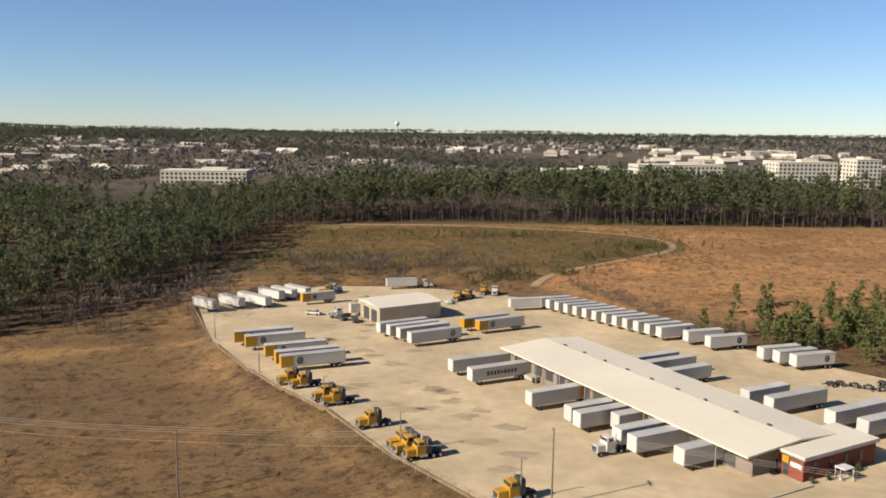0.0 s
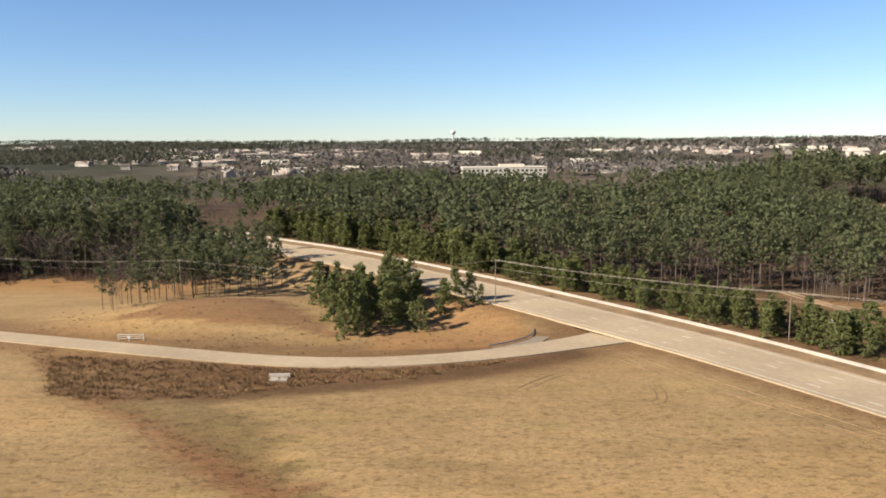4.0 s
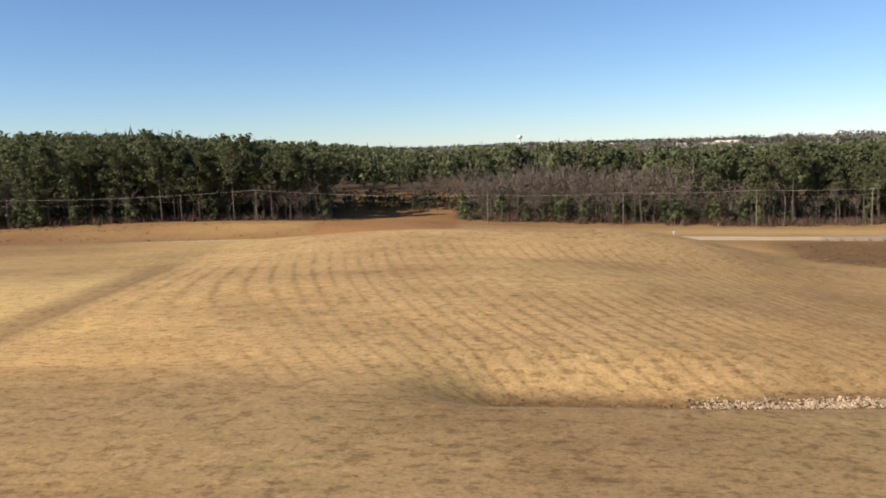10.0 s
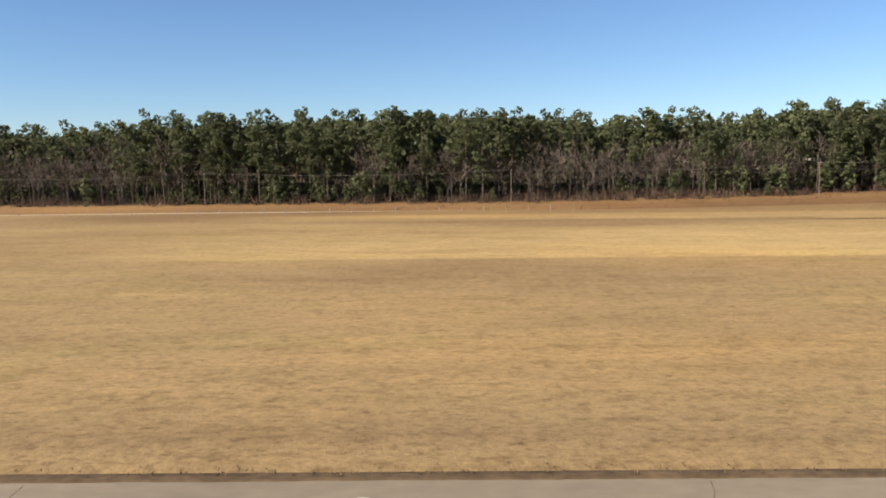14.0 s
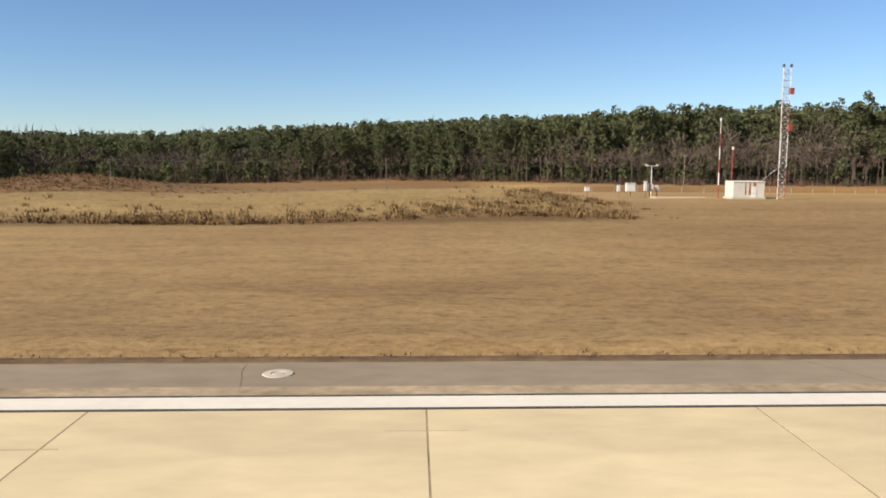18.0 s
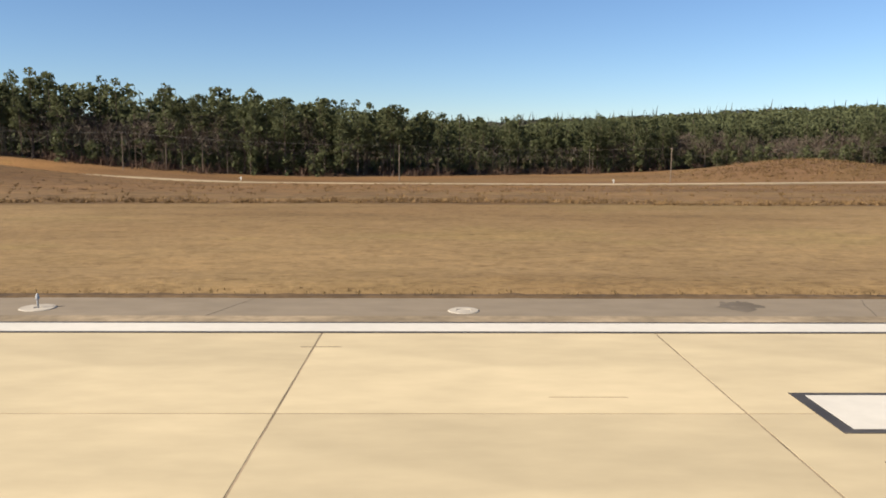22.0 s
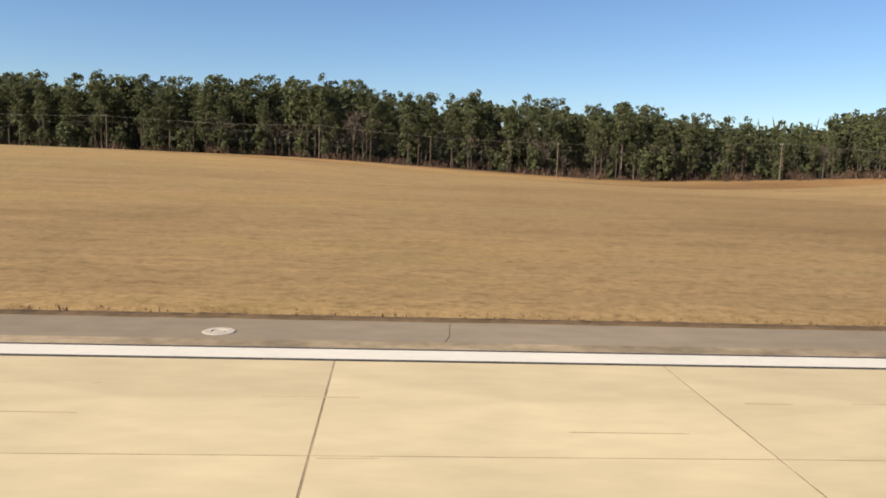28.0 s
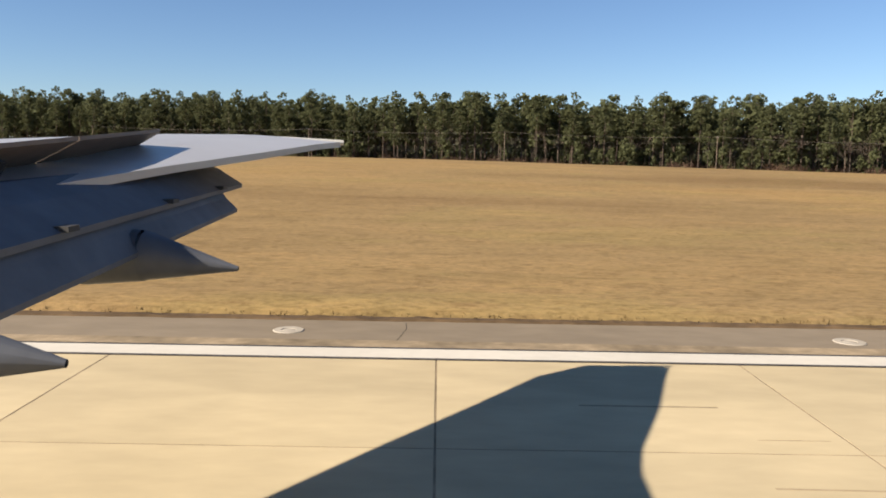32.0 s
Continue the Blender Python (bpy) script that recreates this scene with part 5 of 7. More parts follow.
TOP_Z = [27.5, 27, 28.5, 27.7, 27.5, 28.6, 28.4, 29, 25.2, 26, 25, 23.6, 20.5, 18.7, 23.6, 26.6, 27, 24.6, 23.5, 22.2, 19, 15.8, 14.8, 14.2, 14.6, 16.1, 17.4, 18, 19.5, 20.5, 22,
         25, 27, 26.4, 25, 25.8, 27.4, 28, 26.5, 23.5, 19.5, 22, 22, 18.5, 17, 19, 18, 18, 19.5]
FAR_BELT = [(-420, 448), (-105, 440), (-60, 452), (160, 432), (420, 420), (420, 545), (-100, 545), (-420, 530)]


def wooded(x, y):
    w = (x < -395) & (x > -2500) & (y > np.interp(x, EDGE_X, EDGE_Y)) & (y < 535 + 105 * smooth(-520, -640, x))
    w &= ~inside(x, y, GAP)
    w |= inside(x, y, LEFT_WOOD) | inside(x, y, FAR_BELT) | inside(x, y, RING_SIDE)
    d, _, _ = along(x, y, coarse(HIGHWAY, 4))
    d2, _, _ = along(x, y, coarse(PERIMETER, 4))
    return w & (d > 19) & (d2 > 10)


def jitter_grid(x0, x1, y0, y1, step, rng):
    gx, gy = np.meshgrid(np.arange(x0, x1, step), np.arange(y0, y1, step), indexing="ij")
    gx = gx + rng.uniform(-.48, .48, gx.shape) * step
    gy = gy + rng.uniform(-.48, .48, gy.shape) * step
    return gx.ravel(), gy.ravel()


def woods():
    rng = np.random.RandomState(11)
    pines = [pine(s, 24, n, 34, cf, sp, False, bg * 1.05, .60) for s, n, cf, sp, bg in ((1, 50, .40, 2.9, .95), (2, 46, .50, 3.2, 1.0), (3, 58, .30, 3.1, .95), (4, 44, .54, 3.0, 1.0), (5, 64, .22, 3.3, .95), (9, 52, .44, 3.6, 1.0))]
    belt_pines = [pine(s, 24, 22, 12, cf, sp, False, 1.2) for s, cf, sp in ((15, .46, 3.1), (16, .54, 3.3), (17, .40, 2.9))]
    lean_pines = [pine(s, 24, 12, 8, cf, sp, False, 1.6, 1.15) for s, cf, sp in ((6, .55, 3.5), (7, .6, 3.6), (8, .5, 3.7))]
    bares = [bare_tree(s) for s in (21, 22, 23, 24)]
    light_bares = [bare_tree(s, 17, 2) for s in (25, 26, 27)]
    tiny_bares = [bare_tree(s, 17, 1) for s in (28, 29)]
    mid_pines = [pine(s, 24, 24, 12, cf, sp, False, 1.2) for s, cf, sp in ((12, .40, 3.0), (13, .30, 3.1), (14, .46, 3.3))]
    x, y = jitter_grid(-2500, 420, 185, 640, 5.1, rng)
    keep = wooded(x, y) & ~((np.abs(x + 215) < 70) & (y > 530))
    x, y = x[keep], y[keep]
    z = height(x, y)
    # how deep in the wood a tree stands
    front = np.interp(x, EDGE_X, EDGE_Y)
    deep = np.where(x < -395, y - front, 60.0)
    deep = np.where(inside(x, y, LEFT_WOOD), np.minimum(y - 236, -128 - x) * .9, deep)
    deep = np.where(inside(x, y, FAR_BELT), y - 440, deep)
    side = inside(x, y, RING_SIDE)
    deep = np.where(side, 8.0, deep)
    thin = np.clip(1.0 - (deep - 26) / 110, .26, .96)
    thin = np.where((x < -950) & (deep > 48), .16, thin)
    k = (rng.uniform(size=len(x)) < thin) & ((x > -950) | (deep < 90))
    x, y, z, deep, side = x[k], y[k], z[k], deep[k], side[k]
    grove = np.sin(x / 37.0 + 1.3) + .8 * np.sin(x / 83.0 + y / 29.0) + rng.normal(0, .55, len(x))
    is_bare = (grove > np.where(deep < 20, np.where(x < -1040, 1.0, .45), np.where(x > -720, .75, 1.2)) - np.where((x > -740) & (x < -420) & (deep < 45), .45, 0) - np.where((x > -1000) & (x < -880) & (deep < 22), .7, 0))
    is_bare |= (deep < 14) & (rng.uniform(size=len(x)) < np.where(x < -1040, .2, .38)) & ~((x < -768) & (x > -870))
    is_bare |= inside(x, y, LEFT_WOOD) & (deep < 18) & (rng.uniform(size=len(x)) < .2)
    size = rng.normal(.92, .14, len(x)).clip(.55, 1.2) * np.where(deep < 9, .90, 1.0) * (1 + .07 * np.sin(x / 31.0 + 2) * np.sin(y / 47.0 + x / 90.0))
    tall = (np.interp(x, TOP_X, TOP_Z) - z) / 23.8 * (1 - .05 * smooth(-1900, -1850, x) * (1 - smooth(-1500, -1460, x)))
    size = np.where(x < -395, tall * size.clip(np.where((deep > 8) & (deep < 60), .84, .62), 1.06) * np.where(deep > 30, .92, 1), size)
    size = np.where(side, .7 * size, np.where(x > -395, size * (.76 + .24 * smooth(-150, -60, x)), size))
    is_bare &= ~((side | inside(x, y, LEFT_WOOD) | (x < -1720)) & (rng.uniform(size=len(x)) < .6)) & ~((deep > 20) & (x < -1150) & (x > -1560))
    near = (deep < 12) & (x < -395) & ~side
    # the nearest pines and hardwoods are trees of their own
    order = np.argsort(deep + rng.uniform(0, 3, len(x)))
    single = np.zeros(len(x), bool)
    cnt = [0, 0]
    for i in order:
        if near[i] and cnt[int(is_bare[i])] < (300, 240)[int(is_bare[i])]:
            single[i] = True
            cnt[int(is_bare[i])] += 1
    protos = []
    for n, (tv, tf, cv, cf, cn) in enumerate(pines):
        t = thing("pine_tree", "tall loblolly pine with a bare trunk and dark crown", "tree", group="pines at the edge of the woods")
        part("trunk", array_mesh("trunk", tv, tf, M["bark"]), t)
        part("crown", array_mesh("crown", cv, cf, M["needles"], normals=cn), t, "clumped dark green needles")
        protos.append([t, False])
    bprotos = []
    for n, (v, f) in enumerate(bares):
        t = thing("bare_tree", "leafless grey-brown hardwood with fine twigs", "tree", array_mesh("bare_tree", v, f, M["pale_bark"]), group="bare hardwoods at the edge of the woods")
        bprotos.append([t, False])
    for i in np.where(single)[0]:
        pr = (bprotos if is_bare[i] else protos)
        p = pr[rng.randint(len(pr))]
        s = size[i] * (rng.uniform(.75, 1.12) if is_bare[i] else rng.uniform(.92, 1.04))
        a = rng.uniform(0, 6.28)
        if not p[1]:
            place(p[0], x[i], y[i], z[i], a, s)
            p[1] = True
        else:
            # the copy takes over the first one's size
            f = s * K / p[0].scale[0]
            copy_thing(p[0], Matrix.LocRotScale((x[i] * K, y[i] * K, z[i] * K), Euler((0, 0, a)), (f, f, f)))
    rest = ~single
    sp = np.stack([x, y, z, size], 1)
    tr, cr, br = [], [], []
    pick = rng.randint(0, 12, len(x))
    belt = inside(x, y, FAR_BELT) | inside(x, y, LEFT_WOOD)
    for near_wood, shapes in (((deep < 34) & ~belt, mid_pines), ((deep < 34) & belt, belt_pines), (deep >= 34, lean_pines)):
        for kind, tree in enumerate(shapes):
            m = rest & ~is_bare & near_wood & (pick % 3 == kind)
            if shapes is not lean_pines:
                tr.append(scatter(tree[0][:22], tree[1][:22], sp[m], np.random.RandomState(kind)))
            cr.append(crowns(tree, sp[m], np.random.RandomState(kind)))
    v, f = joined(tr)
    thing("pine_wood_trunks", "standing trunks inside the pine woods", "woods", array_mesh("pine_wood_trunks", v, f, M["bark"]), kind="stuff")
    # the hillside of pines behind the front rows, seen over them
    hx, hy = jitter_grid(-1460, -900, 370, 640, 8.5, rng)
    ok = hy - np.interp(hx, EDGE_X, EDGE_Y) > 70
    hx, hy = hx[ok], hy[ok]
    hs = np.stack([hx, hy, height(hx, hy), rng.uniform(.62, .95, len(hx))], 1)
    cr += [crowns(tree, hs[k::3], rng) for k, tree in enumerate(lean_pines)]
    v, f, n = joined(cr)
    thing("pine_wood_crowns", "dense dark green canopy of the pine woods", "woods", array_mesh("pine_wood_crowns", v, f, M["needles"], normals=n), kind="stuff")
    for near_wood, shapes in ((deep < 34, light_bares), (deep >= 34, tiny_bares)):
        for kind, shape in enumerate(shapes):
            m = rest & is_bare & near_wood & (pick % len(shapes) == kind)
            s2 = sp[m].copy()
            s2[:, 3] *= rng.uniform(.7, 1.05, len(s2))
            br.append(scatter(*shape, s2, np.random.RandomState(40 + kind)))
    v, f = joined(br)
    thing("bare_woods", "thicket of leafless grey-brown hardwoods", "woods", array_mesh("bare_woods", v, f, M["pale_bark"]), kind="stuff")
    # brushwood and young pines between and before the trunks
    bx = rng.uniform(-2250, -395, 4200)
    by = np.interp(bx, EDGE_X, EDGE_Y) + rng.uniform(-6, 26, len(bx))
    ok = ~inside(bx, by, GAP) & ((bx > -1040) | (rng.uniform(size=len(bx)) < .5))
    bx, by = bx[ok], by[ok]
    lx, ly = jitter_grid(-385, -100, 205, 450, 9.0, rng)
    ok = inside(lx, ly, LEFT_WOOD) & (along(lx, ly, coarse(HIGHWAY, 4))[0] > 18)
    bx, by = np.concatenate([bx, lx[ok]]), np.concatenate([by, ly[ok]])
    sp = np.stack([bx, by, height(bx, by), rng.uniform(.45, 1.5, len(bx)) * np.where(bx > -390, .5, 1)], 1)
    kind = rng.randint(0, 3, len(sp))
    v, f = joined([scatter(*brush(80 + k), sp[kind == k], rng) for k in range(3)])
    thing("brushwood", "low leafless brush along the wood's edge", "brush", array_mesh("brushwood", v, f, M["brush"]), kind="stuff")
    # dark thicket deep between the trunks
    kx = rng.uniform(-2250, -395, 3800)
    ky = np.interp(kx, EDGE_X, EDGE_Y) + rng.uniform(16, 75, len(kx))
    ok = ~inside(kx, ky, GAP)
    sp = np.stack([kx, ky, height(kx, ky), rng.uniform(.5, 1.2, len(kx))], 1)[ok]
    v, f = scatter(*thicket(91), sp, rng)
    thing("thicket", "dark evergreen thicket deep inside the woods", "undergrowth", array_mesh("thicket", v, f, M["needles"]), kind="stuff")
    hx = rng.uniform(-2250, -395, 620)
    hy = np.interp(hx, EDGE_X, EDGE_Y) + rng.uniform(-2, 24, len(hx))
    ok = ~inside(hx, hy, GAP) & ((hx > -1040) | (rng.uniform(size=len(hx)) < .4))
    sp = np.stack([hx, hy, height(hx, hy), rng.uniform(.35, .75, len(hx)) * np.interp(hx, TOP_X, np.array(TOP_Z) / 23)], 1)[ok]
    h = len(sp) // 2
    v, f = joined([scatter(*light_bares[0], sp[:h], rng), scatter(*light_bares[2], sp[h:], rng)])
    thing("bare_understorey", "leafless young hardwoods under the front pines", "woods", array_mesh("bare_understorey", v, f, M["pale_bark"]), kind="stuff")
    ux = rng.uniform(-2400, -395, 1500)
    uy = np.interp(ux, EDGE_X, EDGE_Y) + rng.uniform(-3, 22, len(ux))
    ok = ~inside(ux, uy, GAP) & (np.sin(ux / 29.0) + rng.normal(0, .7, len(ux)) > -.2)
    sp = np.stack([ux, uy, height(ux, uy), rng.uniform(.3, 1.15, len(ux))], 1)[ok]
    v, f, n = crowns(pine(33, 9, 20, 13, .05, 2.2, True, .9), sp, rng)
    thing("young_undergrowth", "young green pines under the taller trees", "undergrowth", array_mesh("young_undergrowth", v, f, M["needles"], normals=n), kind="stuff")


def thicket(seed):
    """A loose heap of leafy sprays, as arrays."""
    r = np.random.RandomState(seed)
    v, f = [], []
    for _ in range(20):
        c = r.normal(size=3) * np.array([1.5, 1.5, 1.3]) + np.array([0, 0, 2.6])
        d1, d2 = r.normal(size=3) * .9, r.normal(size=3) * .8
        k = len(v)
        v += [c - d1, c + d1 * .8 + d2 * .5, c + d2]
        f.append((k, k + 1, k + 2))
    return np.array(v), np.array(f)


def brush(seed):
    """A tangle of thin bare stems, as arrays."""
    r = np.random.RandomState(seed)
    v, f = [], []
    for _ in range(32):
        b = np.append(r.normal(size=2) * .9, -.2)
        t = b + np.array([r.normal() * .9, r.normal() * .9, r.uniform(1.0, 3.4)])
        s = r.normal(size=3) * .045
        k = len(v)
        v += [b - s, b + s, t]
        f.append((k, k + 1, k + 2))
        m = b + (t - b) * r.uniform(.4, .8)
        e = m + r.normal(size=3) * np.array([.7, .7, .4]) + np.array([0, 0, .5])
        v += [m, m + s, e]
        f.append((k + 3, k + 4, k + 5))
    return np.array(v), np.array(f)


woods()


def highway_pines():
    """The row of younger pines between the highway's barrier and the clearing."""
    rng = np.random.RandomState(5)
    y4 = [pine(s, 11, 46, 28, .03, 2.9, True, .85, .72) for s in (31, 32, 33)]
    protos = []
    for tv, tf, cv, cf, cn in y4:
        t = thing("young_pine", "bushy young green pine beside the highway", "tree", group="young pines along the highway")
        part("trunk", array_mesh("trunk", tv, tf, M["bark"]), t)
        part("crown", array_mesh("crown", cv, cf, M["young_needles"], normals=cn), t, "yellowish green needles")
        protos.append([t, False])
    p = HIGHWAY
    t = np.gradient(p[:, :2], axis=0)
    t /= np.linalg.norm(t, axis=1)[:, None]
    n, stand = 0, []
    for i in range(len(p)):
        if not (90 < p[i, 1] < 330):
            continue
        for _ in range(6):
            o = -(16.5 + 20 * rng.uniform(0, 1) ** 1.3)
            x, y = p[i, 0] - t[i, 1] * o + rng.uniform(-3, 3), p[i, 1] + t[i, 0] * o + rng.uniform(-3, 3)
            if p[i, 1] > 235:
                stand.append((x, y, float(height(x, y)), rng.uniform(.62, 1.18)))
                continue
            pr = protos[rng.randint(3)]
            s, a, z = rng.uniform(.48, .88), rng.uniform(0, 6.28), float(height(x, y))
            if not pr[1]:
                place(pr[0], x, y, z, a, s)
                pr[1] = True
            else:
                f = s * K / pr[0].scale[0]
                copy_thing(pr[0], Matrix.LocRotScale((x * K, y * K, z * K), Euler((0, 0, a)), (f, f, f)))
            n += 1
    # the grove inside the ramp's bend
    gx, gy = jitter_grid(-360, -300, 172, 240, 5.6, rng)
    ok = inside(gx, gy, RING_WOOD) & (along(gx, gy, coarse(HIGHWAY, 4))[0] > 17)
    spots = [(x, y, rng.uniform(.75, 1.2)) for x, y in zip(gx[ok], gy[ok])] + [(-319, 187, .75), (-321, 190, .6), (-313, 201, .8), (-310, 206, .9), (-306, 209, .75), (-313, 209, .6), (-303, 204, .5)]
    for x, y, s in spots:
        pr, s = protos[rng.randint(3)], s * K
        f = s / pr[0].scale[0]
        copy_thing(pr[0], Matrix.LocRotScale((x * K, y * K, float(height(x, y)) * K), Euler((0, 0, rng.uniform(0, 6.28))), (f, f, f)))
    v, f, n = crowns(y4[1], np.array(stand), rng)
    thing("young_pine_stand", "dense stand of young green pines along the verge", "woods", array_mesh("young_pine_stand", v, f, M["young_needles"], normals=n), kind="stuff")
    # bushes in the scrub behind the yard
    pts = []
    for cx, cy, rx, ry, k, sz in ((-6, 302, 14, 6, 46, .26), (20, 306, 14, 4, 26, .24), (43, 342, 20, 7, 46, .24), (66, 366, 24, 12, 80, .24), (7, 399, 34, 9, 60, .24), (-96, 468, 40, 14, 40, .4), (93, 446, 90, 7, 120, .28), (-88, 345, 34, 8, 60, .26), (-30, 330, 60, 18, 50, .18), (78, 207, 24, 16, 62, .68), (112, 236, 34, 22, 60, .68), (-60, 400, 60, 25, 60, .2)):
        for _ in range(k):
            pts.append((cx + rng.normal() * rx * .5, cy + rng.normal() * ry * .5, 0, rng.uniform(.6, 1.4) * sz))
    sp = np.array(pts)
    sp = sp[~inside(sp[:, 0], sp[:, 1], YARD_EDGE)]
    sp[:, 2] = height(sp[:, 0], sp[:, 1])
    v, f, n = crowns(pine(35, 11, 26, 12, .03, 2.3, True, .8), sp, rng)
    thing("scrub_bushes", "patches of green pine scrub in the cleared land", "bushes", array_mesh("scrub_bushes", v, f, M["young_needles"], normals=n), kind="stuff")
    # bare saplings between yard and clearing
    b0 = bare_tree(51, 9, 2)
    pts = [(rng.uniform(-95, -5), 316 + rng.normal() * 7, 0, rng.uniform(.4, 1.0)) for _ in range(110)] + [(14 + 36 * q + rng.normal() * 3, 285 - 54 * q + rng.normal() * 4, 0, rng.uniform(.2, .5)) for q in rng.uniform(0, 1, 90)] + [(rng.uniform(-160, -105), 245 + rng.normal() * 14 + (0 if _ % 2 else 40), 0, rng.uniform(.7, 1.4)) for _ in range(60)]
    sp = np.array(pts)
    sp[:, 2] = height(sp[:, 0], sp[:, 1])
    v, f = scatter(*b0, sp, rng)
    thing("bare_saplings", "thin leafless saplings behind the yard", "saplings", array_mesh("bare_saplings", v, f, M["pale_bark"]), kind="stuff")


highway_pines()


def far_woods():
    """Canopy of the country beyond, as clumps, thinning towards the horizon."""
    rng = np.random.RandomState(3)
    base = []
    for s in range(3):
        r = np.random.RandomState(60 + s)
        cv, cf = [], []
        for _ in range(15):
            c = r.normal(size=3) * np.array([2.4, 2.4, 1.8]) + np.array([0, 0, 9 + r.uniform(-3, 3)])
            d1, d2 = r.normal(size=3) * 2.0, r.normal(size=3) * 1.6
            k = len(cv)
            cv += [c - d1, c + d1 * .8 + d2 * .5, c + d2]
            cf.append((k, k + 1, k + 2))
        base.append((np.array(cv), np.array(cf)))
    pairs, grey = [], []
    for y0, y1, step, sz in ((560, 1000, 13, 1.35), (1000, 1700, 19, 1.5), (1700, 3200, 36, 2.0), (3200, 7200, 80, 1.9)):
        x, y = jitter_grid(-1300 - y1 * .5, 300 + y1 * .5, y0, y1, step, rng)
        lot = (np.sin(x / 170.0) + np.sin(y / 210.0 + x / 300.0) + rng.normal(0, .6, len(x)))
        keep = lot < np.where((y < 800) & (x < -700), 9, .1 + .25 * smooth(1800, 4500, y))
        keep &= ~((y < 640) & (x < 425) & (x > -2500) & (y < 640))
        keep &= ~((y < 860) & (x > 40) & (y > 600) & (x < 420))
        keep &= ~((np.abs(x + 225) < 75) & (y > 560) & (y < 815))
        x, y = x[keep], y[keep]
        sp = np.stack([x, y, height(x, y) + 1, sz * rng.uniform(.8, 1.2, len(x)) * (1 - .42 * smooth(-900, -600, x) * (1 - smooth(1300, 2200, y)))], 1)
        w = rng.randint(0, 3, len(x))
        # leafless clumps get the paled colour that stands for distant haze
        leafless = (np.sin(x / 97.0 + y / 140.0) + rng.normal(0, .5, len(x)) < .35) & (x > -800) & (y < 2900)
        for kd in range(3):
            pairs.append(scatter(*base[kd], sp[(w == kd) & ~leafless], rng))
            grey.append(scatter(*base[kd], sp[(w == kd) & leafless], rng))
    # the rest of the wood behind the front rows beside the runway
    x, y = jitter_grid(-2500, -940, 350, 640, 11, rng)
    keep = (y - np.interp(x, EDGE_X, EDGE_Y) > 80) & (x < -1450)
    x, y = x[keep], y[keep]
    sp = np.stack([x, y, height(x, y) - 2, rng.uniform(1.0, 1.45, len(x)) * np.interp(x, TOP_X, np.array(TOP_Z) / 24)], 1)
    w = rng.randint(0, 3, len(x))
    for kd in range(3):
        pairs.append(scatter(*base[kd], sp[w == kd], rng))
    v, f = joined(pairs)
    thing("far_woods", "hazy dark woods reaching to the horizon", "woods", array_mesh("far_woods", v, f, M["needles_far"]), kind="stuff")
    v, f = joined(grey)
    thing("far_bare_woods", "grey-brown leafless woods about the far town, paled for haze", "woods", array_mesh("far_bare_woods", v, f, M["hazed_twigs_far"]), kind="stuff")


far_woods()


# ---- freight yard ----
U = radians(24.6)


def yard_ground():
    b = Build()
    n = len(YARD_EDGE)
    top = [(x, y, yard_z(y) + .06) for x, y in YARD_EDGE]
    b.add(top + [(x, y, z - .5) for x, y, z in top], [tuple(range(n))] + [(i, n + i, n + (i + 1) % n, (i + 1) % n) for i in range(n)])
    yd = thing("yard_paving", "sunlit pale concrete paving of the freight yard", "paving", b.mesh("yard_paving", M["yard"]), kind="structure")
    rng = random.Random(8)
    st, n = Build(), 0
    while n < 34:
        x, y = rng.uniform(-70, 30), rng.uniform(105, 260)
        if not inside(np.array(x), np.array(y), [(-100, 245), (-66, 172), (-36, 125), (-20, 106), (-14, 118), (-40, 180), (-40, 250)]):
            continue
        k = [(x + rng.uniform(1, 5) * math.cos(a), y + rng.uniform(1, 3) * math.sin(a)) for a in np.linspace(0, 5.7, 9)]
        st.add([(p[0], p[1], yard_z(p[1]) + .066) for p in k], [tuple(range(9))])
        n += 1
    part("oil_stain", st.mesh("oil_stain", M["worn_yard"]), yd, "brownish worn patches")
    return yd


yard_ground()


